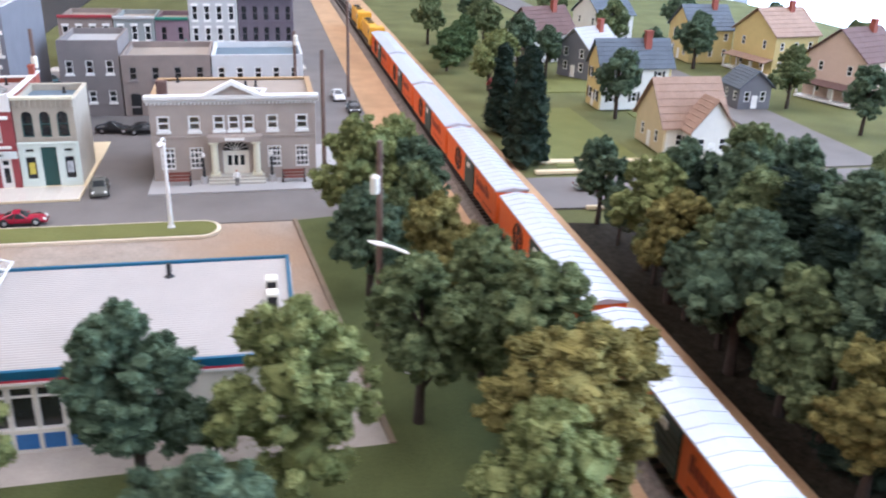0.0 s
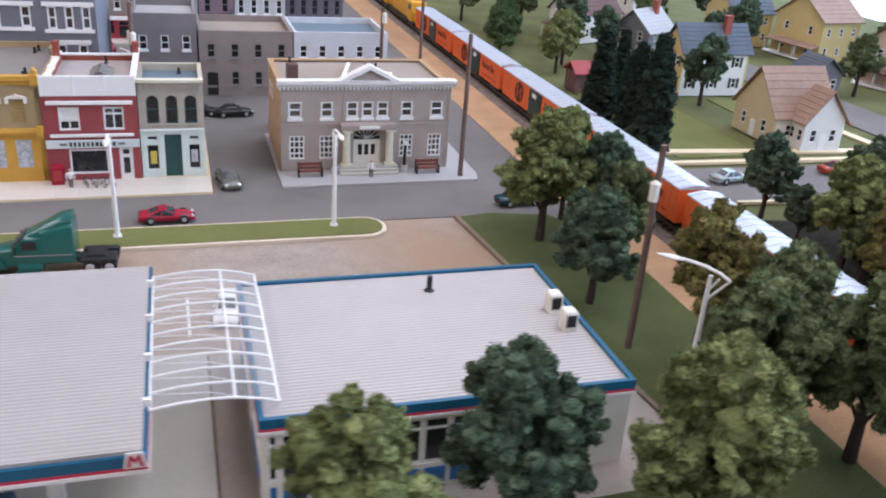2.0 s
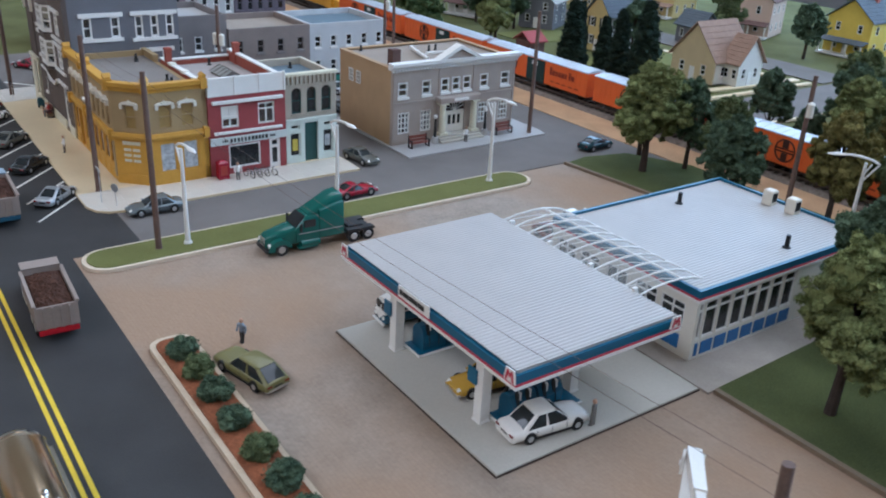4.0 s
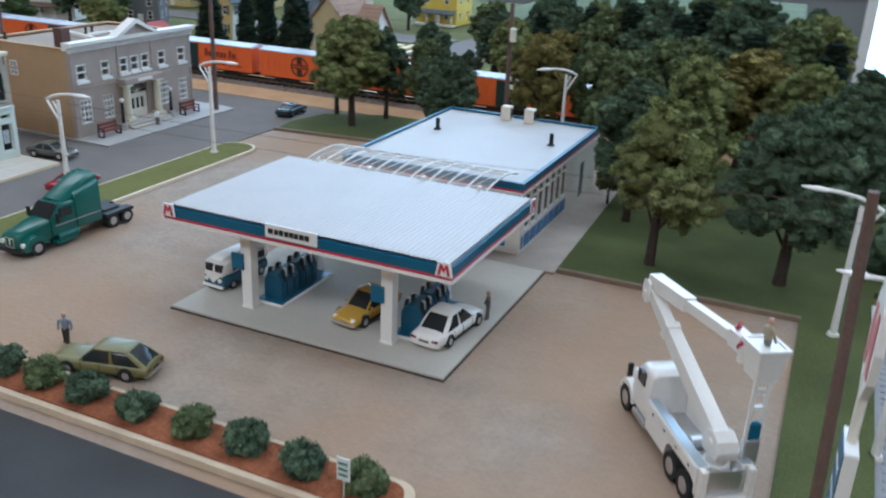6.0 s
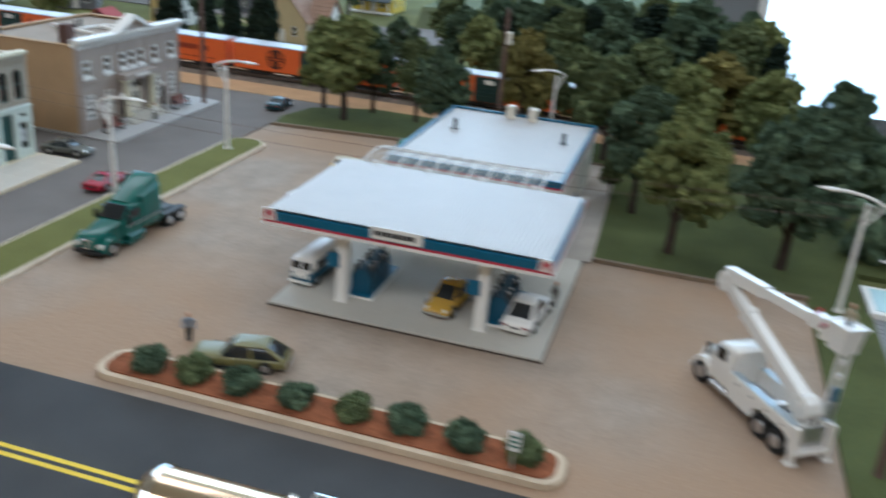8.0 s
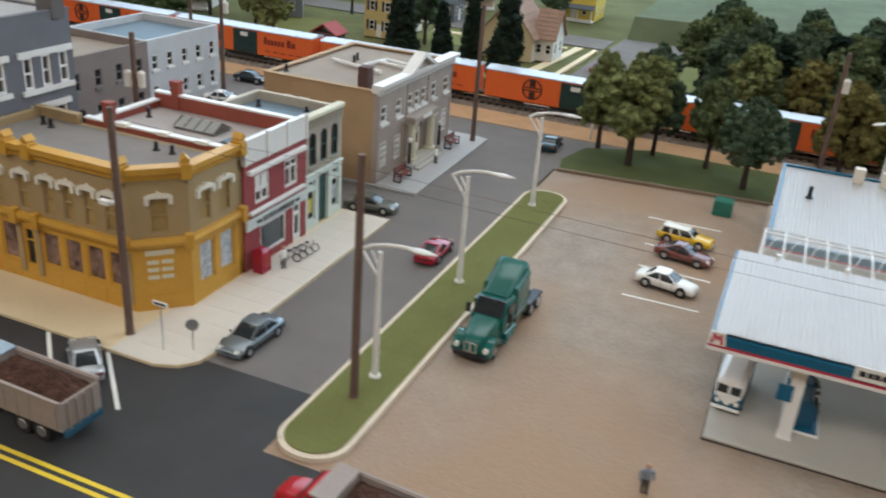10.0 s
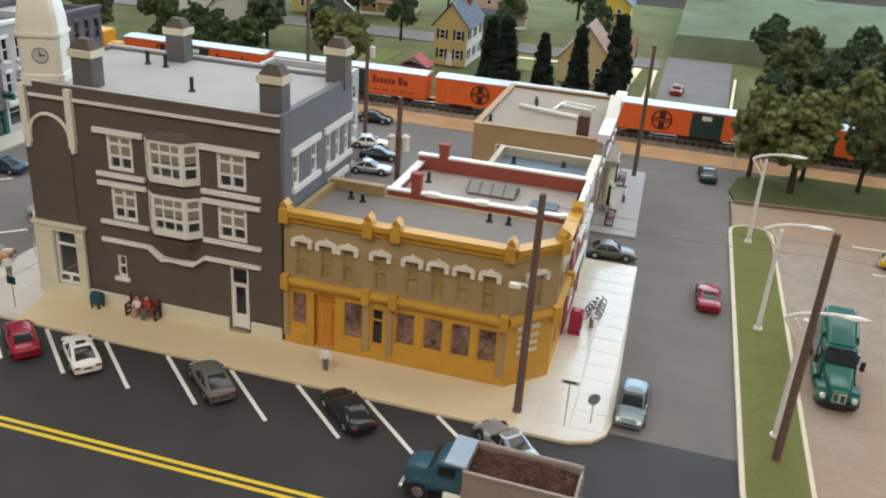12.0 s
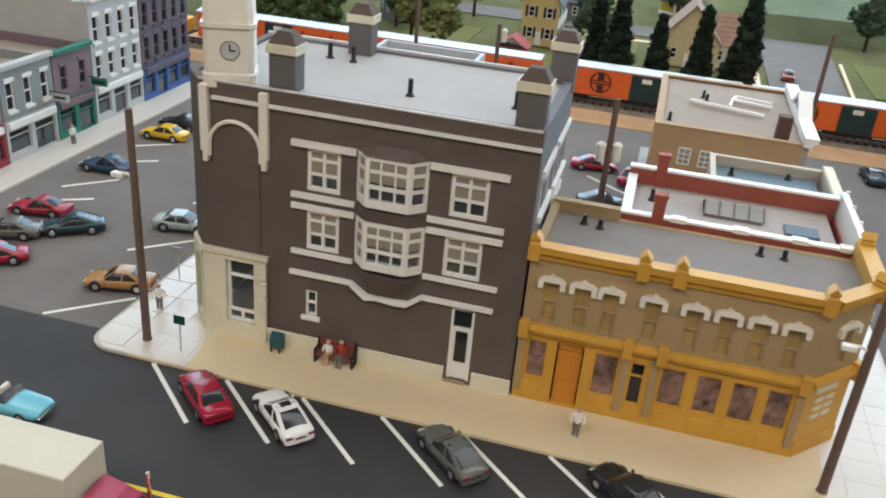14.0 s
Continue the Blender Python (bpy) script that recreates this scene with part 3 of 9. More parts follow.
def brown_building():
    b = thing("brown_corner_building", "dark brown three-storey corner building with white trim and a clock tower", "building", -31, 7.5)
    F = front(0.6)
    wins = [(-33.5, -31.3, 12.05, 14.85), (-24.3, -21.95, 12.05, 14.85), (-33.5, -31.3, 7.95, 10.7), (-24.4, -22.0, 7.95, 10.7)]
    small, door, tall = (-33.5, -32.7, 3.0, 4.9), (-23.5, -22.0, 0.5, 5.8), (-39.2, -37.1, 1.3, 6.1)
    bays = [(-29.6, -26.2, 12.2, 15.2), (-29.6, -26.2, 8.0, 11.1)]
    wpart("front_wall", shape().wall(-40.8, -19.2, 0, 18.1, 0, 0.6, wins + [small, door, tall] + bays).turned(F), BROWN, b)
    E = east(-19.2)
    ewins = [(2.7, 3.8, 12.2, 14.7), (6.0, 7.1, 12.2, 14.7), (8.9, 9.9, 12.0, 14.7), (10.8, 11.8, 12.0, 14.7), (12.7, 13.7, 12.0, 14.7), (9.6, 10.7, 7.6, 10.2), (12.0, 13.1, 7.6, 10.2)]
    wpart("side_wall", shape().wall(1.2, 14.3, 0, 18.1, 0, 0.6, ewins).turned(E), STEEL_GREY, b)
    wpart("back_wall", shape().box(-42.4, -19.8, 13.7, 14.3, 0, 18.1), STEEL_GREY, b)
    wpart("side_wall", shape().box(-42.4, -41.8, 2.6, 13.7, 0, 18.1), BROWN, b)
    C = slanted((-42.4, 2.5), (-40.8, 0.6))
    wpart("corner_wall", shape().wall(0, 2.48, 0, 18.1, 0, 0.5, [(0.5, 2.0, 0.9, 5.5)]).turned(C), BROWN, b)
    wpart("corner_door", shape().box(0.5, 2.0, 0.2, 0.3, 0.9, 5.5).turned(C), DARKGLASS, b, "dark glazed corner door")
    wpart("roof", shape().prism([(-40.6, 1.0), (-19.6, 1.0), (-19.6, 13.9), (-42.0, 13.9), (-42.0, 2.7)], 17.2, 17.9), ROOFGREY, b, "pale grey flat roof")
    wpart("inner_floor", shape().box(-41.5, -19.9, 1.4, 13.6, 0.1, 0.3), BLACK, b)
    pale = mat("pale_grey_coping", (0.58, 0.56, 0.53), 0.7)
    wpart("coping", shape().box(-40.7, -19.3, 0.52, 0.74, 18.1, 18.2), pale, b)
    wpart("side_coping", shape().box(-19.75, -19.14, 0.75, 14.4, 18.1, 18.16), STEEL_GREY, b)
    wpart("coping", shape().box(-42.5, -19.75, 14.05, 14.35, 18.1, 18.22), pale, b)
    bands = [(-36.0, -19.2, 17.0, 17.2), (-39.8, -36.3, 17.0, 17.2), (-34.6, -30.3, 6.0, 6.3), (-25.6, -20.9, 6.0, 6.3)]
    for z0, z1 in ((14.9, 15.3), (11.5, 11.85), (10.75, 11.1), (7.55, 7.85)):
        bands += [(-34.5, -30.3, z0, z1), (-25.6, -20.8, z0, z1)]
    for a, c, z0, z1 in bands:
        wpart("white_band", shape().box(a, c, 0.36, 0.6, z0, z1), WHITE, b, "white stone band")
    for w in wins:
        win(b, F, *w, cols=2, rows=(0.40, 0.74), fw=0.24, blind=(0.56, BLIND))
    win(b, F, *small, rows=2, sill=WHITE)
    d = wpart("door", shape().box(door[0], door[1], 0.15, 0.35, door[2], door[3] - 1.4).turned(F), WHITE, b, "white door with a dark pane")
    wpart("pane", shape().box(door[0] + 0.35, door[1] - 0.35, 0.1, 0.14, door[2] + 1.3, door[3] - 1.7).turned(F), DARKGLASS, d)
    wpart("transom", shape().box(door[0] + 0.15, door[1] - 0.15, 0.15, 0.3, door[3] - 1.3, door[3] - 0.1).turned(F), DARKGLASS, d)
    fr = shape()
    for x in (door[0], door[1] - 0.15):
        fr.box(x, x + 0.15, 0.02, 0.34, door[2], door[3])
    wpart("door_frame", fr.box(door[0], door[1], 0.02, 0.34, door[3] - 0.1, door[3]).turned(F), WHITE, d)
    win(b, F, *tall, frame=WHITE, rows=2, cols=1, fw=0.2, split=0.74)
    wpart("lower_bar", shape().wall(-39.2, -37.1, 1.4, 2.3, 0.04, 0.2, [(-39.0, -38.25, 1.55, 2.1), (-38.05, -37.3, 1.55, 2.1)]).turned(F), WHITE, b)
    # the two bays
    for z0, z1 in ((12.3, 15.3), (8.05, 11.0)):
        pts = [(-30.2, 0.6), (-29.35, -0.3), (-26.6, -0.3), (-25.7, 0.6)]
        bay = wpart("bay_window", shape().prism(pts, z0 - 0.28, z0), WHITE, b, "white three-sided bay window")
        wpart("bay_head", shape().prism(pts, z1 - 0.25, z1), WHITE, bay)
        posts, panes, blinds = shape(), shape(), shape()
        for a, c in zip(pts, pts[1:]):
            M = slanted(a, c)
            n = math.hypot(c[0] - a[0], c[1] - a[1])
            q = shape()
            for x in (0.0, n - 0.22):
                q.box(x, x + 0.22, -0.03, 0.25, z0, z1 - 0.25)
            for x in (n / 3, n * 2 / 3) if n > 2 else ():
                q.box(x - 0.06, x + 0.06, 0.02, 0.17, z0, z1 - 0.25)
            for k in (0.04, 0.36, 0.70):
                zz = z0 + (z1 - z0) * k
                q.box(0.22, n - 0.22, 0.0, 0.2, zz - 0.11, zz + 0.11)
            posts.add([M @ Vector(p) for p in q.v], q.f)
            q = shape().box(0.2, n - 0.2, 0.14, 0.18, z0, z1 - 0.25)
            panes.add([M @ Vector(p) for p in q.v], q.f)
            q = shape().box(0.24, n - 0.24, 0.06, 0.1, z0 + (z1 - z0) * 0.46, z0 + (z1 - z0) * 0.9)
            blinds.add([M @ Vector(p) for p in q.v], q.f)
        wpart("frame", posts, WHITE, bay)
        wpart("pane", panes, GLASS, bay)
        wpart("blind", blinds, BLIND, bay, "half-drawn olive-grey blind")
        cap = [(p[0] * 1.0, p[1] - 0.06 if p[1] < 0 else p[1]) for p in pts]
        if z1 > 12:
            wpart("bay_cap", shape().loft([[(x, y, z1) for x, y in cap], [(x * 0.6 - 27.9 * 0.4, max(y * 0.3 + 0.4, 0.3), z1 + 0.55) for x, y in cap]]), BROWN, bay)
    low = [(-30.2, 0.6), (-29.35, -0.3), (-26.6, -0.3), (-25.7, 0.6)]
    wpart("bay_foot", shape().loft([[(x * 0.5 - 27.9 * 0.5, 0.35 if y < 0 else 0.6, 5.7) for x, y in low], [(x, y, 7.35) for x, y in low]]), BROWN, b)
    wpart("bay_spandrel", shape().loft([[(x, y * 0.8 + 0.1, 11.0) for x, y in low], [(x, y, 11.8) for x, y in low]]), BROWN, b)
    zig = [(-30.3, 6.3), (-30.3, 6.0), (-29.3, 5.2), (-28.6, 5.35), (-27.2, 5.25), (-26.5, 5.3), (-25.6, 6.0), (-25.6, 6.3), (-26.5, 5.6), (-28.0, 5.6), (-29.2, 5.55)]
    wpart("band_drop", shape().slab_y(zig, 0.2, 0.62), WHITE, b)
    # stone base and corner entry
    wpart("stone_base", shape().box(-36.4, -23.7, 0.4, 0.6, 0, 1.35, 0.05).box(-21.8, -19.2, 0.4, 0.6, 0, 1.35, 0.05), CREAM, b)
    ent = shape().wall(-40.8, -36.3, 0, 6.5, -0.25, 0.0, [tall]).turned(F)
    ent.box(-41.0, -36.1, 0.2, 0.65, 6.5, 6.8)
    q = shape().wall(-0.1, 2.5, 0, 6.5, -0.25, 0.0, [(0.5, 2.0, 0.9, 5.5)]).turned(C)
    ent.add(q.v, q.f)
    wpart("stone_entry", ent, CREAM, b, "cream stone corner entry")
    for i in range(5):
        wpart("quoin", shape().box(-36.8 + (i % 2) * 0.15, -36.2, 0.22, 0.34, 0.3 + i * 1.2, 1.2 + i * 1.2), CREAM, b)
    for x in (-40.3, -36.3):
        wpart("pilaster", shape().box(x - 0.28, x + 0.28, 0.25, 0.6, 13.6, 17.9, 0.05).box(x - 0.16, x + 0.16, 0.28, 0.6, 12.9, 13.6), IVORY, b, "ivory pilaster on the parapet")
    arc = [(-38.3 + 1.75 * math.cos(a), 0.42, 14.0 + 1.75 * math.sin(a)) for a in [math.pi * i / 14 for i in range(15)]]
    wpart("arch_moulding", shape().pipe([(-36.55, 0.42, 13.3)] + arc + [(-40.05, 0.42, 13.3)], 0.14), IVORY, b)
    niche = [(-38.3 + 1.6 * math.cos(a), 14.0 + 1.6 * math.sin(a)) for a in [math.pi * i / 14 for i in range(15)]] + [(-39.9, 6.9), (-36.7, 6.9)]
    wpart("arched_panel", shape().slab_y(niche, 0.5, 0.6), BROWN, b)
    for q in ewins:
        win(b, E, *q, rows=2, fw=0.2)
    for u0, u1, z0, z1 in ((2.3, 7.5, 12.2, 14.7), (8.4, 14.15, 12.0, 14.7), (9.2, 13.5, 7.6, 10.2)):
        wpart("window_head", shape().box(u0, u1, -0.2, 0.05, z1, z1 + 0.5).turned(E), WHITE, b)
        wpart("window_ledge", shape().box(u0 + 0.1, u1 - 0.1, -0.25, 0.05, z0 - 0.4, z0).turned(E), WHITE, b)
    chimney_brown = mat("dark_chimney_brick", (0.125, 0.115, 0.110), 0.8, var=0.14, scale=40, fine=1000, bump=0.3)
    for x, y in ((-35.45, 1.9), (-34.5, 12.9), (-20.2, 1.9), (-19.95, 13.1)):
        c = wpart("chimney", shape().box(x - 0.85, x + 0.85, y - 0.7, y + 0.7, 17.4, 20.4), chimney_brown, b)
        wpart("band", shape().box(x - 1.0, x + 1.0, y - 0.85, y + 0.85, 20.2, 20.75), CREAM, c)
        wpart("cap", shape().loft([[(x - 0.9, y - 0.75, 20.75), (x + 0.9, y - 0.75, 20.75), (x + 0.9, y + 0.75, 20.75), (x - 0.9, y + 0.75, 20.75)],
                                   [(x - 0.45, y - 0.4, 21.5), (x + 0.45, y - 0.4, 21.5), (x + 0.45, y + 0.4, 21.5), (x - 0.45, y + 0.4, 21.5)]]), mat("brown_chimney_cap", (0.11, 0.085, 0.07), 0.85, bump=0.4), c)
    # clock tower: square with cut corners, turned to face the crossing
    T = Matrix.Translation((-39.4, 2.35, 0)) @ Matrix.Rotation(radians(22), 4, "Z")

    def ring(r, z):
        c = r * 0.8
        return [tuple(T @ Vector((px, py, z))) for px, py in ((-c, -r), (c, -r), (r, -c), (r, c), (c, r), (-c, r), (-r, c), (-r, -c))]

    R = 1.5
    t = wpart("clock_tower", shape().loft([ring(R * 1.06, 17.7), ring(R * 1.06, 18.5), ring(R, 18.6), ring(R, 21.2), ring(R * 1.1, 21.35), ring(R * 1.1, 21.6)]), IVORY, b, "ivory square clock tower")
    wpart("tower_dome", shape().loft([ring(R * 1.0, 21.6), ring(R * 0.98, 22.5), ring(R * 0.82, 23.9), ring(R * 0.5, 25.0), ring(0.12, 25.8)]), IVORY, t, smooth=True)
    gry = mat("clock_face_grey", (0.52, 0.52, 0.50), 0.5)
    for turn in (0, -90):
        Q = T @ Matrix.Rotation(radians(turn), 4, "Z")
        face = wpart("clock_face", shape().rod((0.1, -R, 20.0), (0.1, -R - 0.06, 20.0), 0.56, n=24).turned(Q), gry, t, "round grey clock face", smooth=True)
        rim = [(0.1 + 0.56 * math.cos(a), -R - 0.05, 20.0 + 0.56 * math.sin(a)) for a in [2 * math.pi * i / 24 for i in range(25)]]
        wpart("clock_rim", shape().pipe(rim, 0.035, n=5).turned(Q), STEEL_GREY, face)
        wpart("clock_pointer", shape().box(0.06, 0.14, -R - 0.1, -R - 0.07, 19.95, 20.42).box(0.1, 0.45, -R - 0.1, -R - 0.07, 19.96, 20.04).turned(Q), BLACK, face)


brown_building()
for x, y in ((-36.0, 10.4), (-34.2, 10.2), (-28.3, 4.4), (-21.7, 5.2)):
    vent_pipe(x, y, 17.9)


def yellow_building():
    b = thing("yellow_corner_shop", "ochre yellow and tan two-storey corner shop with white window hoods", "building", -9, 5)
    F, C, E = front(0.6), slanted((-1.7, 0.6), (1.15, 3.6)), east(1.15)
    ups = [(x - 0.5, x + 0.5, 6.15, 9.0) for x in (-17.5, -15.6, -13.9, -11.4, -9.0, -7.1, -5.2, -3.3)]
    shops = [(-18.5, -17.1, 1.9, 4.8), (-14.3, -12.6, 1.6, 4.8), (-10.2, -8.5, 1.9, 4.75), (-8.05, -6.35, 1.9, 4.75), (-5.95, -4.25, 1.9, 4.75), (-3.9, -2.3, 1.9, 4.75)]
    door, side = (-16.6, -14.9, 0.3, 4.9), (-12.0, -11.0, 1.5, 4.6)
    wpart("upper_wall", shape().wall(-19.0, -1.7, 5.6, 10.5, 0, 0.5, ups).turned(F), TAN, b)
    wpart("shop_front", shape().wall(-19.0, -1.7, 0, 5.6, 0, 0.5, shops + [door, side]).turned(F), YELLOW, b, "ochre yellow wooden shop front")
    cu = [(1.4, 2.7, 6.3, 9.0)]
    wpart("corner_wall", shape().wall(0, 4.13, 5.6, 10.5, 0, 0.5, cu).turned(C), TAN, b)
    wpart("corner_shop_front", shape().wall(0, 4.13, 0, 5.6, 0, 0.5, []).turned(C), YELLOW, b)
    eu, es = [(4.6, 6.0, 6.4, 9.0), (7.0, 8.4, 6.4, 9.0)], [(4.4, 6.3, 1.5, 4.9), (6.9, 8.8, 1.5, 4.9)]
    wpart("side_wall", shape().wall(3.6, 9.9, 5.6, 10.5, 0, 0.5, eu).turned(E), TAN, b)
    wpart("side_shop_front", shape().wall(3.6, 9.9, 0, 5.6, 0, 0.5, es).turned(E), YELLOW, b)
    wpart("back_wall", shape().box(-19.0, -14.4, 9.4, 9.9, 0, 10.6), TAN, b)
    wpart("party_wall", shape().box(-14.4, 1.15, 9.4, 9.9, 0, 9.97), TAN, b)
    wpart("west_wall", shape().box(-19.0, -18.5, 1.1, 9.4, 0, 10.6), TAN, b)
    wpart("roof", shape().prism([(-18.5, 1.1), (-1.9, 1.1), (0.65, 3.8), (0.65, 9.4), (-18.5, 9.4)], 9.6, 9.95), mat("brown_grey_felt_roof", (0.215, 0.19, 0.17), 0.9, var=0.12, scale=30, bump=0.4, fine=900), b)
    wpart("back_coping", shape().box(-19.05, -14.42, 9.3, 9.95, 10.6, 10.8), TAN, b)
    wpart("inner_floor", shape().prism([(-18.4, 1.2), (-2.1, 1.2), (0.5, 3.9), (0.5, 9.3), (-18.4, 9.3)], 0.1, 0.3), BLACK, b)
    prof = [(0.5, 10.4), (-0.15, 10.4), (-0.2, 10.7), (-0.45, 10.9), (-0.5, 11.35), (0.5, 11.35)]
    belt = [(0.3, 5.3), (-0.3, 5.3), (-0.42, 5.6), (-0.3, 5.95), (0.3, 5.95)]
    for nm, pr in (("cornice", prof), ("belt_moulding", belt)):
        for M, u0, u1 in ((F, -19.1, -1.6), (C, -0.05, 4.2), (E, 3.5, 9.95)):
            wpart(nm, shape().slab_x(pr, u0, u1).turned(M), YELLOW, b)
    for x, M in ((-18.8, F), (-12.35, F), (-10.25, F), (-2.0, F), (4.0, C), (9.6, E)):
        f = shape().box(x - 0.36, x + 0.36, -0.55, 0.4, 10.4, 11.55, 0.06).box(x - 0.26, x + 0.26, -0.42, 0.28, 11.55, 11.75)
        f.slab_y([(x - 0.36, 11.75), (x + 0.36, 11.75), (x, 12.15)], -0.5, 0.36)
        wpart("finial", f.turned(M), YELLOW, b)
        wpart("bracket", shape().box(x - 0.3, x + 0.3, -0.55, 0, 5.0, 6.2, 0.05).turned(M), YELLOW, b)
    pan = mat("tan_shutter_pane", (0.36, 0.245, 0.09), 0.35, var=0.2, bump=0.02)
    for (a, c, z0, z1), M in [(u, F) for u in ups] + [(cu[0], C)] + [(u, E) for u in eu]:
        win(b, M, a, c, z0, z1, frame=TAN, pane=pan, rows=2)
        hood(b, M, (a + c) / 2, z1 + 0.12, (c - a) / 2 + 0.32, IVORY)
    for x in (-18.85, -12.35, -10.55, -2.0):
        wpart("pilaster", shape().box(x - 0.2, x + 0.25, -0.14, 0.02, 0.9, 5.3, 0.03).turned(F), TAN, b)
    for s in shops:
        w = win(b, F, *s, frame=YELLOW, rows=1, fw=0.16)
        wpart("display", shape().box(s[0], s[1], 0.15, 0.19, s[2], s[3]).turned(F), DISPLAY, w, "reddish goods behind the shop glass")
    for s in es:
        w = win(b, E, *s, frame=YELLOW, rows=1, fw=0.2)
        wpart("display", shape().box(s[0], s[1], 0.15, 0.19, s[2], s[3]).turned(E), POSTER, w, "pale posters behind the shop glass")
    d = wpart("door", shape().box(door[0] + 0.1, door[1] - 0.1, 0.3, 0.45, door[2], door[3] - 0.7).turned(F), ORANGEDOOR, b, "orange-brown panelled double door")
    wpart("door_panel", shape().box(-16.3, -15.85, 0.24, 0.3, 0.8, 2.0).box(-15.65, -15.2, 0.24, 0.3, 0.8, 2.0).box(-16.3, -15.85, 0.24, 0.3, 2.3, 3.8).box(-15.65, -15.2, 0.24, 0.3, 2.3, 3.8).turned(F), ORANGEDOOR, d)
    wpart("transom", shape().box(door[0] + 0.1, door[1] - 0.1, 0.3, 0.4, door[3] - 0.6, door[3]).turned(F), ORANGEDOOR, d)
    w = win(b, F, *side, frame=YELLOW, rows=2, pane=DARKGLASS, split=0.68)
    for a, c in ((-18.4, -17.2), (-14.2, -12.7), (-10.1, -8.6), (-7.9, -6.4), (-5.9, -4.3), (-3.8, -2.3)):
        wpart("kick_panel", shape().box(a, c, -0.06, 0.02, 0.4, 1.5, 0.03).turned(F), YELLOW, b)
    for i, (a, c, z) in enumerate(((0.9, 2.9, 4.6), (1.0, 1.8, 3.9), (2.0, 2.8, 3.9), (1.0, 1.8, 3.3), (2.0, 2.8, 3.3), (1.0, 1.8, 2.7), (2.0, 2.8, 2.7))):
        wpart("sign_bar", shape().box(a, c, -0.05, 0.02, z, z + (0.3 if i else 0.4)).turned(C), CREAM, b)
    wpart("corner_skirt", shape().box(0.05, 4.1, -0.1, 0.02, 0, 1.3).turned(C), YELLOW, b)


yellow_building()
for x, y in ((-16.6, 7.9), (-15.5, 7.6), (-5.2, 7.9), (-3.7, 7.9)):
    vent_pipe(x, y, 9.95, 0.7)


def red_building():
    b = thing("red_brick_shop", "red brick shop with a white parapet and sign board", "building", -6, 14.5)
    E = east(1.3)
    wins, shop, door = [(11.45, 13.45, 5.65, 8.1), (15.75, 17.75, 5.65, 8.1)], (12.1, 15.9, 0.9, 3.6), (17.0, 18.35, 0.2, 3.7)
    wpart("front_wall", shape().wall(9.95, 19.1, 0, 9.3, 0, 0.5, wins + [shop, door]).turned(E), REDBRICK, b)
    wpart("parapet", shape().box(9.95, 19.1, -0.12, 0.35, 9.3, 11.3).turned(E), WHITE, b, "white panelled parapet")
    for u in (9.95, 13.0, 15.9, 18.85):
        wpart("parapet_post", shape().box(u, u + 0.25, -0.22, 0.0, 9.3, 11.45).turned(E), WHITE, b)
    wpart("ledge", shape().box(10.4, 18.7, -0.4, 0.0, 8.45, 8.8, 0.06).turned(E), WHITE, b)
    wpart("ledge", shape().box(10.5, 18.6, -0.3, 0.0, 5.0, 5.3, 0.06).turned(E), WHITE, b)
    s = wpart("sign_board", shape().box(10.0, 19.1, -0.25, 0.0, 3.8, 4.65, 0.04).turned(E), mat("pale_grey_sign", (0.60, 0.64, 0.62), 0.5, var=0.04), b, "pale sign board with dark lettering")
    bar_text(s, E @ Matrix.Translation((0, -0.26, 0)), 12.2, 16.8, 4.0, 4.45, BLACK, 11, 4)
    bar_text(s, E @ Matrix.Translation((0, -0.26, 0)), 11.3, 12.0, 4.1, 4.35, BLACK, 3, 5)
    bar_text(s, E @ Matrix.Translation((0, -0.26, 0)), 17.0, 17.7, 4.1, 4.35, BLACK, 3, 6)
    win(b, E, *wins[0], cols=2, rows=2, blind=(0.62, WHITE), fw=0.18)
    win(b, E, *wins[1], cols=2, rows=2, fw=0.18, split=0.7)
    win(b, E, *shop, rows=1, fw=0.18, pane=DARKGLASS)
    d = wpart("door", shape().wall(door[0], door[1], door[2], door[3], 0.1, 0.25, [(17.35, 18.0, 0.8, 2.6), (17.35, 18.0, 2.95, 3.5)]).turned(E), WHITE, b, "white framed glass door")
    wpart("pane", shape().box(17.3, 18.05, 0.15, 0.19, 0.7, 3.55).turned(E), DARKGLASS, d)
    shell(b, -14.3, 0.8, 10.1, 19.1, 10.35, 9.5, REDDARK, mat("pinkish_roof", (0.37, 0.33, 0.305), 0.9, var=0.14, scale=25), sides="s")
    wpart("back_wall", shape().box(-14.3, 0.8, 18.6, 19.1, 0, 10.75), REDDARK, b)
    wpart("side_wall", shape().box(-14.3, -13.8, 10.6, 18.6, 0, 10.1), REDDARK, b)
    for e in ((-14.4, 0.9, 10.02, 10.65, 10.35, 10.5), (-14.4, 0.9, 18.55, 19.2, 10.75, 10.92), (-14.4, -13.7, 10.65, 18.55, 10.1, 10.28)):
        wpart("coping", shape().box(*e), WHITE, b)
    for x, y in ((-12.0, 18.85), (-11.9, 10.35)):
        c = wpart("chimney", shape().box(x - 0.4, x + 0.4, y - 0.35, y + 0.3, 9.0, 12.0), REDDARK, b)
        wpart("chimney_cap", shape().box(x - 0.47, x + 0.47, y - 0.42, y + 0.37, 11.8, 12.1), REDDARK, c)
    k = wpart("skylight", shape().box(-8.6, -4.6, 14.2, 16.4, 9.5, 9.75), mat("weathered_grey", (0.20, 0.18, 0.16), 0.8), b, "weathered gabled skylight")
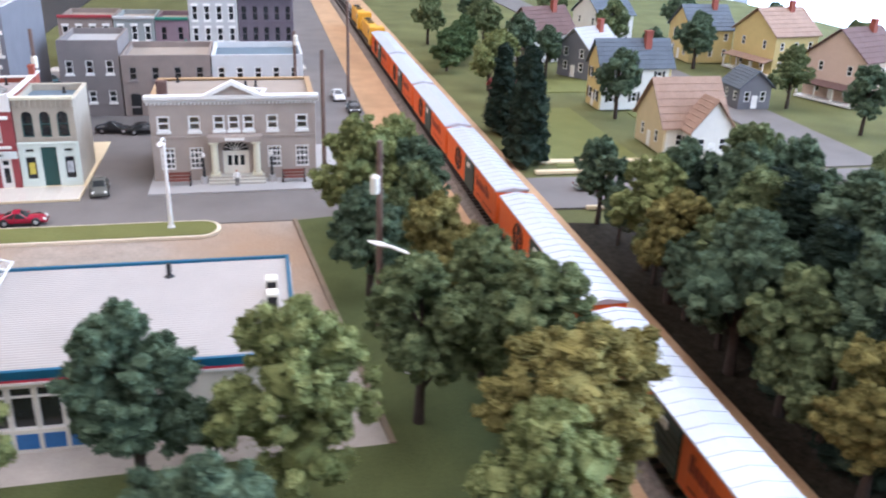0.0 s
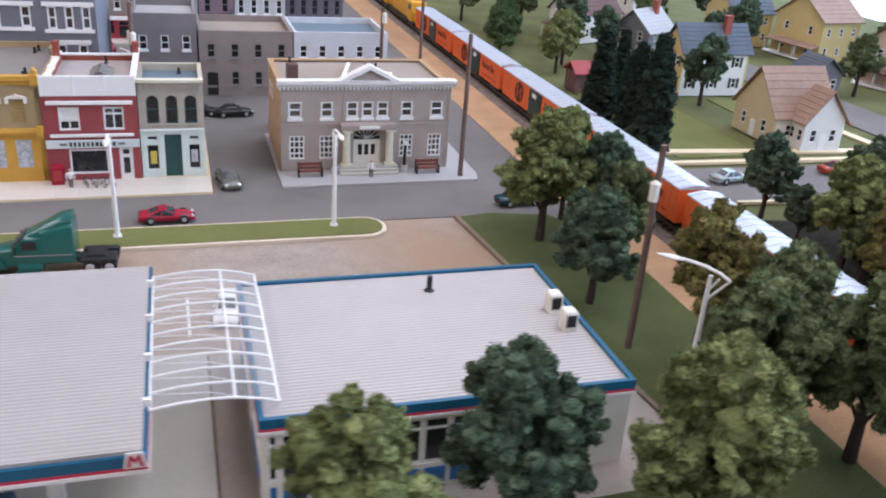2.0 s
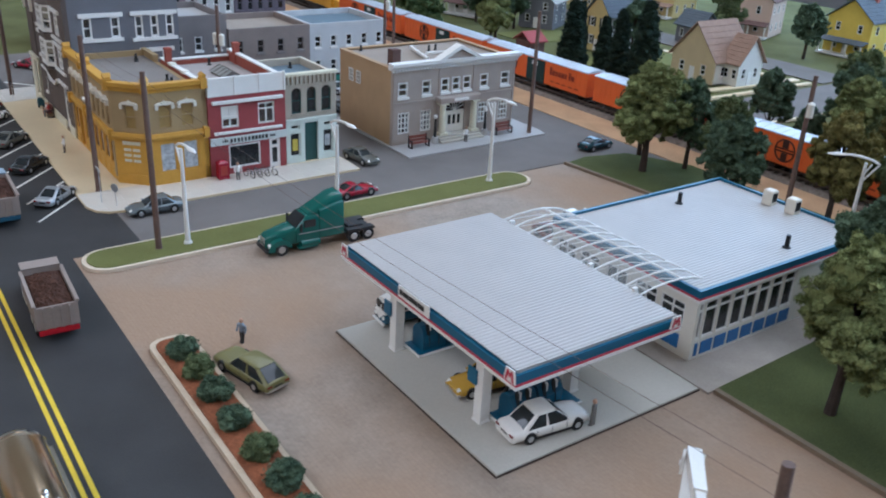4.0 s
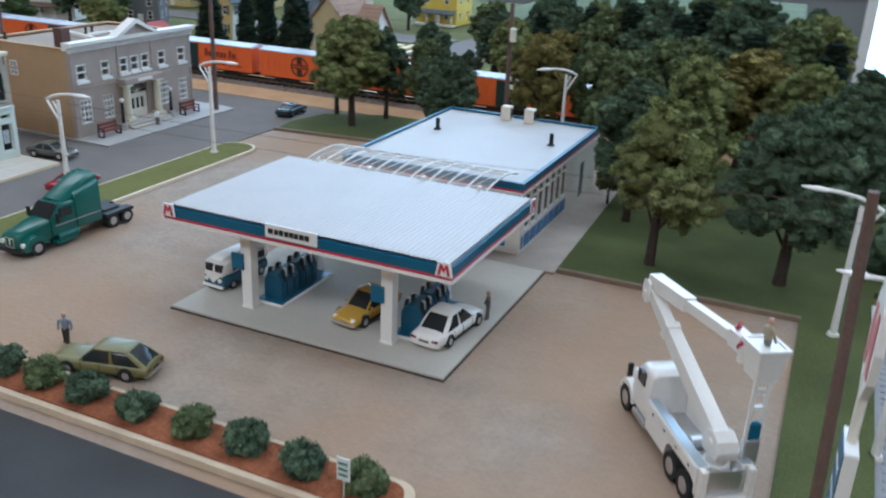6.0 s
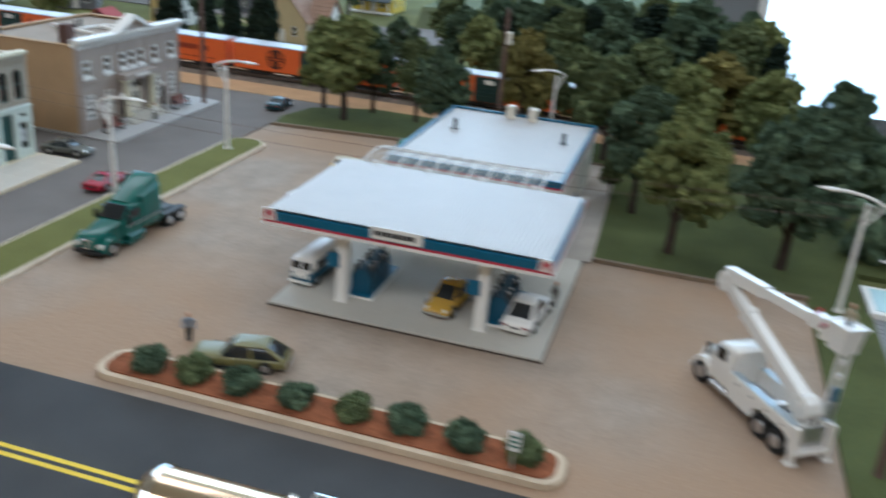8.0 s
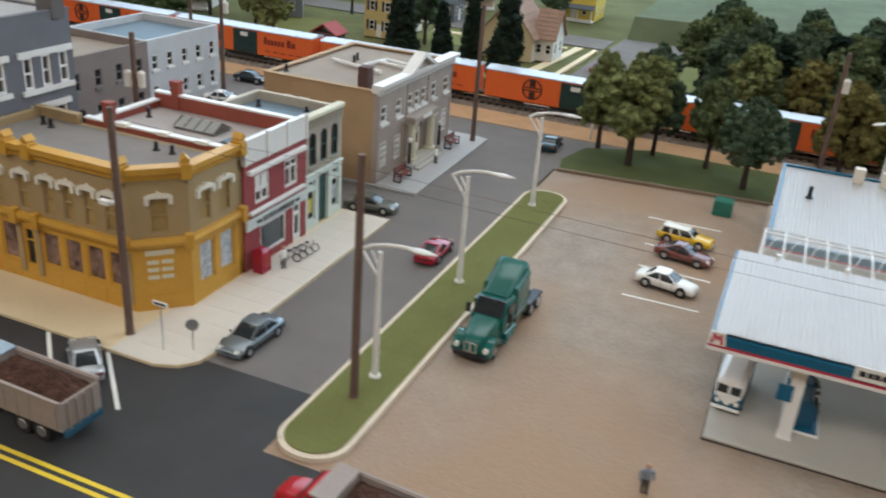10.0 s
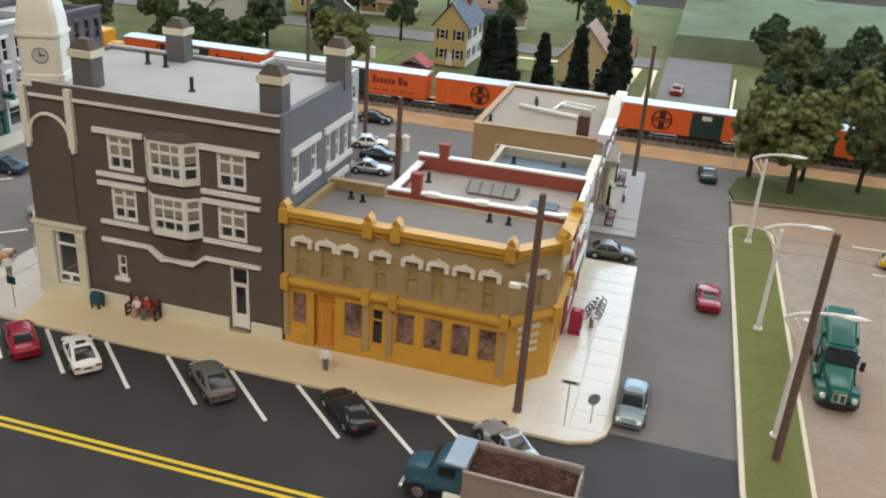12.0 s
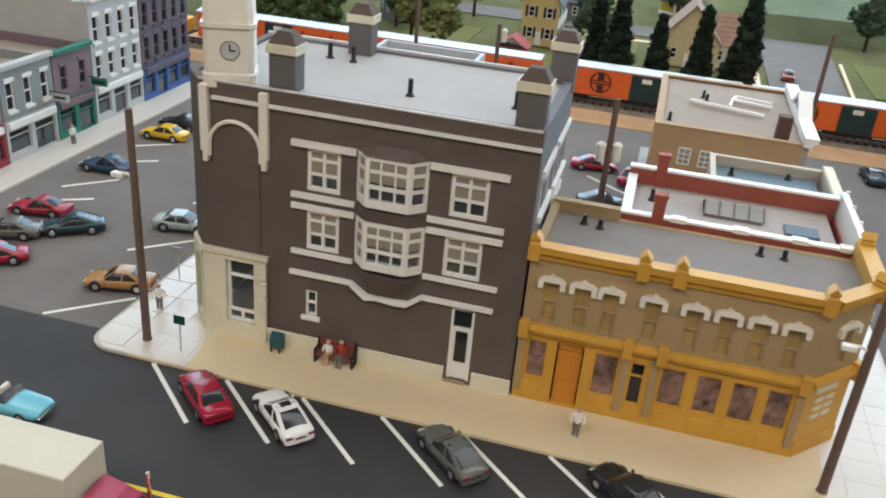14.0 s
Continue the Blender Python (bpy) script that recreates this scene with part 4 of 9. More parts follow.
    wpart("skylight_glass", shape().slab_x([(14.1, 9.75), (16.5, 9.75), (15.3, 10.35)], -8.7, -4.5), mat("dusty_glass", (0.25, 0.25, 0.23), 0.4, var=0.2), k)
    for i in range(5):
        x = -8.7 + i * 1.03
        wpart("skylight_bar", shape().slab_x([(14.02, 9.74), (16.58, 9.74), (15.3, 10.43)], x, x + 0.12), mat("bar_grey", (0.14, 0.12, 0.11), 0.8), k)
    wpart("roof_hatch", shape().box(-3.1, -0.8, 13.1, 14.8, 9.5, 9.72), mat("slate_blue_hatch", (0.12, 0.165, 0.20), 0.7, var=0.15), b, "low blue-grey roof hatch")
    for x in (-11.0, -6.9, -3.1, -0.1):
        wpart("coping_pier", shape().box(x, x + 1.0, 9.95, 10.7, 10.3, 10.6), IVORY, b)


red_building()
vent_pipe(-12.4, 15.5, 9.5, 0.9)


def pale_building():
    b = thing("pale_brick_shop", "narrow pale brick shop with arched windows over a green-white front", "building", -4, 22.4)
    E = east(1.05)
    ar = [(20.0, 21.25, 6.2, 9.2), (21.95, 23.15, 6.2, 9.2), (23.85, 25.1, 6.2, 9.2)]
    wpart("upper_wall", shape().wall(19.2, 25.8, 5.5, 10.6, 0, 0.5, ar).turned(E), PALEBRICK, b)
    for a, c, z0, z1 in ar:
        r = (c - a) / 2
        sp = shape()
        for sgn in (-1, 1):
            m = (a + c) / 2
            pts = [(m + sgn * r, z1 + 0.01), (m + sgn * r, z1 - r)] + [(m + sgn * r * math.cos(t), z1 - r + r * math.sin(t)) for t in [math.pi / 2 * i / 6 for i in range(1, 7)]]
            sp.slab_y(pts if sgn > 0 else pts[::-1], 0.02, 0.46)
        wpart("arch_spandrel", sp.turned(E), PALEBRICK, b)
        w = wpart("window", shape().box(a, a + 0.12, 0.1, 0.3, z0, z1).box(c - 0.12, c, 0.1, 0.3, z0, z1).box(a, c, 0.1, 0.3, z0, z0 + 0.12).box(a, c, 0.12, 0.3, (z0 + z1) / 2 - 0.06, (z0 + z1) / 2 + 0.06).turned(E), TEALDOOR, b)
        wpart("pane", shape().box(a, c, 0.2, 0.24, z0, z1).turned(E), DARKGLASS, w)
        wpart("sill", shape().box(a - 0.1, c + 0.1, -0.15, 0.05, z0 - 0.2, z0).turned(E), PALEBRICK, w)
    wpart("cornice", shape().box(19.15, 25.85, -0.3, 0.5, 10.6, 10.95, 0.06).turned(E), CREAM, b)
    for i in range(12):
        u = 19.45 + i * 0.54
        wpart("corbel", shape().box(u, u + 0.26, -0.2, 0.02, 9.7, 10.6).turned(E), PALEBRICK, b)
    L, R, D = (19.7, 21.05, 1.0, 3.9), (24.0, 25.3, 1.0, 3.9), (21.6, 23.35, 0.2, 5.0)
    t1, t2 = (19.8, 20.95, 4.3, 4.85), (24.1, 25.2, 4.3, 4.85)
    wpart("shop_front", shape().wall(19.2, 25.8, 0, 5.5, -0.1, 0.4, [L, R, D, t1, t2]).turned(E), PALEGREEN, b, "pale green-white shop front")
    for q in (L, R, t1, t2):
        w = win(b, E, *q, frame=PALEGREEN, rows=1, pane=DARKGLASS)
    wpart("poster", shape().box(20.1, 20.75, 0.12, 0.16, 1.7, 3.1).turned(E), mat("yellow_poster", (0.60, 0.50, 0.08), 0.6), b, "yellow poster in the window")
    wpart("poster", shape().box(24.3, 25.0, 0.12, 0.16, 1.8, 3.2).turned(E), POSTER, b, "pale poster in the window")
    wpart("door", shape().box(D[0], D[1], 0.25, 0.4, D[2], D[3]).turned(E), TEALDOOR, b, "tall dark green door")
    wpart("cornice", shape().box(19.2, 25.8, -0.25, 0.1, 5.35, 5.6, 0.05).turned(E), PALEGREEN, b)
    shell(b, -8.2, 0.55, 19.2, 25.8, 10.4, 9.7, PALEBRICK, ROOFBLUE, sides="nws", t=0.35)
    wpart("coping", shape().box(-8.3, 0.55, 25.45, 25.9, 10.4, 10.55).box(-8.3, -7.85, 19.2, 25.45, 10.4, 10.55), mat("beige_coping", (0.50, 0.44, 0.34), 0.7), b)


pale_building()
vent_pipe(-6.5, 23.5, 9.7, 0.7)
vent_pipe(-2.0, 24.6, 9.7, 0.5)


def post_office():
    b = thing("beige_public_building", "beige brick public building with a white cornice and columned entrance", "building", -6, 43.7)
    E = east(0.55)
    up = [(34.8, 36.3), (38.4, 39.8), (41.3, 42.65), (43.05, 44.4), (44.8, 46.15), (47.6, 49.0), (51.1, 52.6)]
    ups = [(a, c, 6.4, 8.25) for a, c in up]
    lows = [(a, c, 1.6, 4.35) for a, c in ((34.9, 36.6), (38.3, 39.9), (47.6, 49.2), (51.0, 52.6))]
    door = (42.2, 45.3, 0.9, 5.2)
    wpart("front_wall", shape().wall(34.0, 53.5, 0, 10.0, 0, 0.5, ups + lows + [door]).turned(E), POBRICK, b)
    wpart("side_wall", shape().box(-13.0, 0.05, 34.0, 34.25, 0, 9.95), POSIDE, b, "plain tan side wall")
    wpart("side_wall", shape().box(-13.0, 0.05, 53.25, 53.5, 0, 9.95), POSIDE, b)
    wpart("back_wall", shape().box(-13.0, -12.75, 34.25, 53.25, 0, 9.95), POSIDE, b)
    wpart("roof", shape().box(-12.75, 0.1, 34.25, 53.25, 9.3, 9.72), ROOFTAN, b)
    wpart("inner_floor", shape().box(-12.5, 0.0, 34.5, 53.0, 0.1, 0.3), BLACK, b)
    cor = [(0.5, 9.9), (-0.1, 9.9), (-0.25, 10.15), (-0.7, 10.35), (-0.75, 10.75), (0.5, 10.75)]
    wpart("cornice", shape().slab_x(cor, 33.6, 53.9).turned(E), WHITE, b, "white moulded cornice")
    for i in range(44):
        u = 33.8 + i * 0.455
        wpart("dentil", shape().box(u, u + 0.22, -0.3, -0.02, 9.65, 9.95).turned(E), WHITE, b)
    gab = shape().slab_y([(40.3, 10.75), (41.2, 10.75), (43.75, 12.0), (46.3, 10.75), (47.2, 10.75), (43.75, 12.5)], -0.8, 0.5).turned(E)
    wpart("pediment", gab, WHITE, b, "white triangular pediment")
    wpart("pediment_panel", shape().slab_y([(41.2, 10.75), (46.3, 10.75), (43.75, 12.0)], -0.35, 0.3).turned(E), POBRICK, b)
    for q in ups:
        win(b, E, *q, rows=2, sill=WHITE, over=0.1, fw=0.2)
    for q in lows:
        win(b, E, *q, cols=3, rows=4, over=0.1, fw=0.16)
    for u in (41.0, 53.3, 34.2, 46.5):
        wpart("pilaster", shape().box(u - 0.12, u + 0.12, -0.1, 0.02, 0.3, 9.9).turned(E), POBRICK, b)
    wpart("string_course", shape().box(34.0, 53.5, -0.14, 0.02, 5.5, 5.75).turned(E), POBRICK, b)
    for i in range(3):
        wpart("step", shape().box(40.4 - 0.0, 47.2, -2.2 + i * 0.5, -0.02, 0.2 + i * 0.25, 0.45 + i * 0.25).turned(E), SLAB, b)
    for u in (41.25, 46.25):
        c = wpart("column", shape().rod((u, -0.75, 1.2), (u, -0.75, 5.0), 0.46, 0.40, n=16).turned(E), CREAM, b, "white round column", smooth=True)
        wpart("column_foot", shape().box(u - 0.6, u + 0.6, -1.3, -0.2, 0.95, 1.25).turned(E), CREAM, c)
        wpart("capital", shape().box(u - 0.58, u + 0.58, -1.3, -0.2, 5.0, 5.25).turned(E), CREAM, c)
    wpart("entablature", shape().box(40.5, 47.0, -1.35, 0.0, 5.25, 5.95, 0.06).turned(E), POBRICK, b)
    wpart("name_plate", shape().box(42.6, 44.9, -1.42, -1.3, 5.45, 5.8).turned(E), WHITE, b)
    d = wpart("door", shape().wall(door[0], door[1], door[2], 3.75, 0.15, 0.35, [(42.75, 43.25, 1.9, 3.2), (44.25, 44.75, 1.9, 3.2), (43.5, 44.0, 1.9, 3.2)]).turned(E), IVORY, b, "ivory double door with narrow panes")
    wpart("pane", shape().box(42.5, 45.0, 0.25, 0.3, 1.5, 3.5).turned(E), DARKGLASS, d)
    fan = wpart("fanlight", shape().slab_y([(43.75 + 1.5 * math.cos(t), 3.8 + 1.35 * math.sin(t)) for t in [math.pi * i / 12 for i in range(13)]], 0.25, 0.3).turned(E), DARKGLASS, b, "half-round fan window")
    ray = shape()
    for i in range(1, 8):
        t = math.pi * i / 8
        ray.rod((43.75, 0.2, 3.8), (43.75 + 1.5 * math.cos(t), 0.2, 3.8 + 1.35 * math.sin(t)), 0.05, n=5)
    wpart("fan_bar", ray.turned(E), WHITE, fan)
    wpart("fan_surround", shape().box(42.2, 45.3, 0.32, 0.4, 3.75, 5.2).turned(E), POBRICK, fan)
    wpart("coping", shape().box(-13.1, 0.0, 33.9, 34.6, 9.9, 10.05).box(-13.1, 0.0, 52.9, 53.6, 9.9, 10.05).box(-13.1, -12.4, 34.6, 52.9, 9.9, 10.05), POSIDE, b)
    c = wpart("chimney", shape().box(-2.3, -1.1, 34.9, 36.1, 9.2, 12.0), mat("dark_red_brick", (0.10, 0.055, 0.045), 0.8), b)
    for x in (-9.9, -8.0):
        wpart("side_pane", shape().box(x - 0.5, x + 0.5, 33.96, 34.01, 6.5, 7.9), BLIND, b)
        side = shape().wall(x - 0.58, x + 0.58, 6.4, 8.05, 33.92, 33.99, [(x - 0.46 + 0.5 * i, x - 0.04 + 0.5 * i, 6.5 + 0.5 * j, 6.92 + 0.5 * j) for i in range(2) for j in range(3)])
        wpart("side_window", side, WHITE, b, "small white barred window")


post_office()
for x, y in ((-8.6, 46.5), (-8.3, 45.2), (-11.8, 36.5)):
    vent_pipe(x, y, 9.72, 0.8)
t = thing("roof_duct", "white duct pipes lying on a tan roof", "duct", -5.5, 44, 9.72)
part("duct", shape().pipe([(-4.5, -0.6, 0.35), (-2.5, -1.2, 0.35), (2.6, -2.6, 0.35)], 0.24), WHITE, t, smooth=True)
part("duct", shape().pipe([(-0.6, -0.6, 0.3), (-0.2, 2.2, 0.3), (3.6, 1.2, 0.3)], 0.2).pipe([(0.2, 3.6, 0.3), (3.8, 2.8, 0.3)], 0.2).pipe([(-0.2, 2.2, 0.3), (0.2, 3.6, 0.3)], 0.2), WHITE, t, smooth=True)


def plain_block(name, label, x0, x1, y0, y1, h, wallm, roofm, rows, n, trim=WHITE, door_at=None, cornice=None, pane=DARKGLASS, storefront=None, face=None):
    """A back-street building: windows in its east face in the given rows (z0, z1)."""
    b = thing(name, label, "building", (x0 + x1) / 2, (y0 + y1) / 2)
    E, holes = east(x1), []
    step = (y1 - y0) / n
    for z0, z1 in rows:
        for i in range(n):
            u = y0 + step * (i + 0.5)
            holes.append((u - 0.55, u + 0.55, z0, z1))
    base = 4.3 if storefront else 0
    wpart("front_wall", shape().wall(y0, y1, base, h, 0, 0.45, holes).turned(E), face or wallm, b)
    for q in holes:
        win(b, E, *q, frame=trim, sill=trim, lintel=trim if cornice else None, over=0.12, pane=pane)
    if storefront:
        nb = max(2, int((y1 - y0) / 2.6))
        st = (y1 - y0) / nb
        sh = [(y0 + st * i + 0.35, y0 + st * (i + 1) - 0.3, 0.25 if i % 3 == 1 else 0.9, 3.3) for i in range(nb)]
        wpart("shop_front", shape().wall(y0, y1, 0, 4.3, -0.05, 0.35, sh).turned(E), storefront, b)
        for q in sh:
            win(b, E, *q, frame=storefront, rows=2, pane=DARKGLASS, split=0.72)
        wpart("shop_sign", shape().box(y0 + 0.3, y1 - 0.3, -0.35, 0.0, 3.5, 4.15, 0.05).turned(E), trim, b)
    if cornice:
        wpart("cornice", shape().box(y0, y1, -0.45, 0.3, h, h + 0.5, 0.08).turned(E), cornice, b)
    if door_at:
        wpart("door", shape().box(door_at, door_at + 1.5, -0.04, 0.1, 0.2, 3.4).turned(E), BLACK, b, "dark back door")
    shell(b, x0, x1 - 0.45, y0, y1, h, h - 0.9, wallm, roofm, t=0.4, sides="nws")
    return b


PURPLE = mat("dusty_purple_brick", (0.20, 0.14, 0.16), 0.75, var=0.14, scale=50)
GREYGREEN = mat("grey_green_paint", (0.25, 0.27, 0.26), 0.7, var=0.1, scale=50)
DARKPURPLE = mat("dark_purple_brick", (0.115, 0.095, 0.115), 0.75, var=0.14, scale=50)
BLUEFRONT = mat("blue_shop_paint", (0.04, 0.10, 0.28), 0.5, var=0.15)
GREENFRONT = mat("green_shop_paint", (0.03, 0.17, 0.12), 0.5, var=0.15)
REDFRONT = mat("dark_red_paint", (0.26, 0.03, 0.04), 0.6, var=0.1)
plain_block("grey_back_building", "dark grey brick back-street building", -46, -33.5, 17.5, 26.2, 11.6, ALLEYGREY, ROOFGREY, [(2.2, 4.0), (6.6, 8.6)], 3)
plain_block("brown_back_building", "brown-grey brick back-street building", -46, -33.2, 26.4, 39.6, 9.4, ALLEYBROWN, ROOFTAN, [(1.6, 3.6), (5.6, 7.6)], 4, trim=ALLEYGREY, door_at=27.4)
plain_block("pale_back_building", "pale blue-grey two-storey building with a blue roof", -46, -33.6, 39.8, 53.8, 9.3, PALEBLUE, ROOFBLUE, [(1.8, 3.6), (5.6, 7.4)], 5)
plain_block("dark_red_shop", "dark red shop in the far street row", -86, -72.6, 10.0, 19.8, 9.5, ALLEYBROWN, ROOFTAN, [(5.4, 8.0)], 4, storefront=REDFRONT, cornice=REDFRONT)
plain_block("grey_green_shop", "grey-green two-storey shop with white window frames", -86, -72.6, 20.0, 27.4, 9.3, GREYGREEN, ROOFTAN, [(5.2, 8.0)], 3, storefront=GREYFRONT, cornice=GREYFRONT)
plain_block("purple_shop", "dusty purple shop with a green front", -86, -72.6, 27.6, 33.8, 9.1, PURPLE, ROOFTAN, [(5.2, 7.8)], 2, trim=PURPLE, storefront=GREENFRONT, cornice=GREENFRONT)
plain_block("pale_grey_block", "pale grey three-storey block with white sills", -86, -72.6, 34.0, 43.2, 13.4, GREYFRONT, ROOFBLUE, [(5.0, 7.6), (9.0, 11.8)], 4, storefront=GREYFRONT, cornice=WHITE)
plain_block("dark_purple_block", "dark purple brick block with a blue shop front", -86, -72.6, 43.4, 54.0, 13.0, DARKPURPLE, ROOFGREY, [(5.0, 7.8), (9.0, 11.8)], 5, trim=DARKPURPLE, storefront=BLUEFRONT, cornice=DARKPURPLE)
for y, m in ((26.7, GREYFRONT), (33.2, GREENFRONT)):
    hs = thing("hanging_sign", "small board on a bracket over the far sidewalk", "sign", -72.6, y, 5.0, group="hanging signs")
    part("bracket", shape().rod((0, 0, 0.75), (2.2, 0, 0.75), 0.06, n=6), BLACK, hs)
    part("board", shape().box(0.35, 2.2, -0.12, 0.12, -0.1, 0.65, 0.03), m, hs)
    part("bar", shape().box(0.6, 1.95, -0.15, -0.12, 0.15, 0.4).box(0.6, 1.95, 0.12, 0.15, 0.15, 0.4), BLACK, hs)
lw = thing("far_sidewalk", "pale sidewalk of the far street row", "sidewalk", kind="structure")
part("paving", shape().box(-72.6, -69.0, 8, 56, -0.25, 0.2), WHITEWALK, lw)


# ---- filling station ----
def ridged(x0, x1, y0, y1, z, pitch=0.34, h=0.07):
    """Corrugated sheet with its ridges along y."""
    pts, x = [(x0, z - 0.3)], x0
    while x < x1 - 0.01:
        pts += [(x, z - h), (x + pitch * 0.25, z - h), (x + pitch * 0.45, z), (min(x + pitch * 0.75, x1), z)]
        x += pitch
    pts += [(x1, z - h), (x1, z - 0.3)]
    s = shape()
    n = len(pts)
    s.v = [(a, y0, c) for a, c in pts] + [(a, y1, c) for a, c in pts]
    s.f = [((i + 1) % n, i, n + i, n + (i + 1) % n) for i in range(n)]
    return s


def fascia(b, x0, x1, y0, y1, top, sides, h=0.95):
    """Three painted bands round the edge: blue, red and white."""
    for nm, z0, z1, m, out in (("blue_band", top - h * 0.62, top, TEALBLUE, 0.0), ("red_band", top - h * 0.79, top - h * 0.62, STATIONRED, 0.03), ("white_band", top - h, top - h * 0.79, WHITE, 0.08)):
        for side, e in (("s", (x0 - out, x1 + out, y0 - out, y0 + 0.3)), ("n", (x0 - out, x1 + out, y1 - 0.3, y1 + out)),
                        ("w", (x0 - out, x0 + 0.3, y0 + 0.3, y1 - 0.3)), ("e", (x1 - 0.3, x1 + out, y0 + 0.3, y1 - 0.3))):
            if side in sides:
                wpart(nm, shape().box(*e, z0, z1), m, b)


slab = thing("station_slab", "grey concrete slab under the station canopy", "slab", kind="structure")
part("top", shape().box(38.4, 58.7, 5.75, 24.3, 0.1, 0.25, 0.04), SLAB, slab)
# slightly wider dark box draws the shadow line below the slab edge
part("footing", shape().box(38.34, 58.76, 5.69, 24.36, -0.2, 0.11), mat("slab_shadow_brown", (0.06, 0.045, 0.035), 0.9, var=0.2), slab, "dark strip painted as the shadow line under the slab")
solo("store_walk", shape().prism([(39, 24.5), (59.4, 24.5), (58.6, 55.0), (39, 52.8)], -0.2, 0.16), mat("store_walk_concrete", (0.385, 0.335, 0.285), 0.85, var=0.12), "concrete walk round the station store", "pavement", kind="structure")

c = thing("station_canopy", "station canopy with a corrugated roof and blue, red and white edge", "canopy", 0, 0, 0.45)
part("roof", ridged(37.7, 58.3, 7.0, 20.8, 6.62), CORRUGATED, c, "pale corrugated metal roof")
part("soffit", shape().box(37.8, 58.2, 7.1, 20.7, 5.9, 6.02), WHITE, c, "white canopy ceiling")
fascia(c, 37.5, 58.5, 6.8, 21.0, 6.85, "snew", 1.0)
sg = part("sign_plate", shape().box(45.7, 49.5, 6.62, 6.72, 5.92, 6.8, 0.02), WHITE, c, "white name plate with dark bars")
bars, x = shape(), 45.95
for w, gap in ((0.36, 0.1), (0.28, 0.08), (0.3, 0.1), (0.28, 0.07), (0.3, 0.06), (0.28, 0.09), (0.32, 0.08), (0.3, 0.1)):
    bars.box(x, x + w, 6.57, 6.63, 6.2, 6.54)
    x += w + gap
part("lettering", bars, BLACK, sg)


def emblem(b, M, u):
    """A white corner plate with a plain red zigzag."""
    p = part("corner_plate", shape().slab_y([(u + 0.1, 5.84), (u + 1.2, 5.84), (u + 1.05, 6.72), (u + 0.25, 6.72)], -0.1, -0.02).turned(M), WHITE, b, "white corner plate with a red emblem")
    part("emblem", shape().slab_y([(u + a, z) for a, z in ((0.24, 5.92), (0.42, 5.92), (0.50, 6.34), (0.65, 6.08), (0.80, 6.34), (0.88, 5.92), (1.06, 5.92), (0.90, 6.6), (0.78, 6.6), (0.65, 6.36), (0.52, 6.6), (0.40, 6.6))], -0.13, -0.09).turned(M), STATIONRED, p)


for M, u in ((front(6.74), 37.3), (front(6.74), 57.4), (east(58.56), 19.8)):
    emblem(c, M, u)
for x, y in ((43.1, 8.3), (53.7, 8.3), (43.4, 16.0), (54.0, 16.0)):
    q = part("column", shape().box(x - 0.4, x + 0.4, y - 0.38, y + 0.38, -0.2, 5.9), WHITE, c, "white square column")
    part("column_foot", shape().box(x - 0.46, x + 0.46, y - 0.44, y + 0.44, -0.2, -0.03, 0.04), WHITE, q)
    if y < 10:
        part("column_sign", shape().box(x - 1.05, x - 0.15, y - 0.54, y - 0.4, 2.6, 3.7), TEALBLUE, q, "small blue sign on the column")


def pump_island(x, y):
    b = thing("pump_island", "dark blue pump island with black and white nozzles", "fuel pump", x, y, 0.25, group="pump islands")
    part("plinth", shape().box(-1.15, 1.15, -3.2, 3.4, 0, 0.16, 0.05), WHITE, b)
    part("deck", shape().box(-1.05, 1.05, -3.1, 3.3, 0.15, 0.2), TEALBLUE, b)
    for k in (-1.55, 0.75):
        body = shape().slab_y([(-0.72, 0.2), (0.72, 0.2), (0.72, 1.5), (0.5, 1.95), (0.3, 2.1), (-0.3, 2.1), (-0.5, 1.95), (-0.72, 1.5)], k - 1.05, k + 1.05)
        p = part("pump", body, PUMPBLUE, b, "dark blue fuel pump")
        for sx in (-1, 1):
            part("panel", shape().box(min(sx * 0.72, sx * 0.76), max(sx * 0.72, sx * 0.76), k - 0.85, k + 0.85, 0.8, 1.4), TEALBLUE, p)
            for i in range(2):
                yy = k - 0.6 + i * 0.85
                part("nozzle", shape().loft([[(sx * 0.50, yy - 0.12, 1.9), (sx * 0.74, yy - 0.12, 1.5), (sx * 0.74, yy + 0.12, 1.5), (sx * 0.50, yy + 0.12, 1.9)],
                                             [(sx * 0.42, yy - 0.10, 2.38), (sx * 0.62, yy - 0.10, 2.3), (sx * 0.62, yy + 0.10, 2.3), (sx * 0.42, yy + 0.10, 2.38)]]), BLACK, p, "black fuel nozzle")
                part("nozzle_grip", shape().box(min(sx * 0.40, sx * 0.66), max(sx * 0.40, sx * 0.66), yy + 0.13, yy + 0.27, 1.75, 2.35), WHITE, p, "white nozzle grip")
                part("hose", shape().pipe([(sx * 0.74, yy, 1.55), (sx * 0.86, yy, 1.5), (sx * 0.86, yy + 0.05, 0.8), (sx * 0.76, yy + 0.1, 0.5)], 0.04, 5), BLACK, p)
    return b


i1 = pump_island(44.0, 12.2)
copy_thing(i1, at(54.6, 12.2, 0.25))

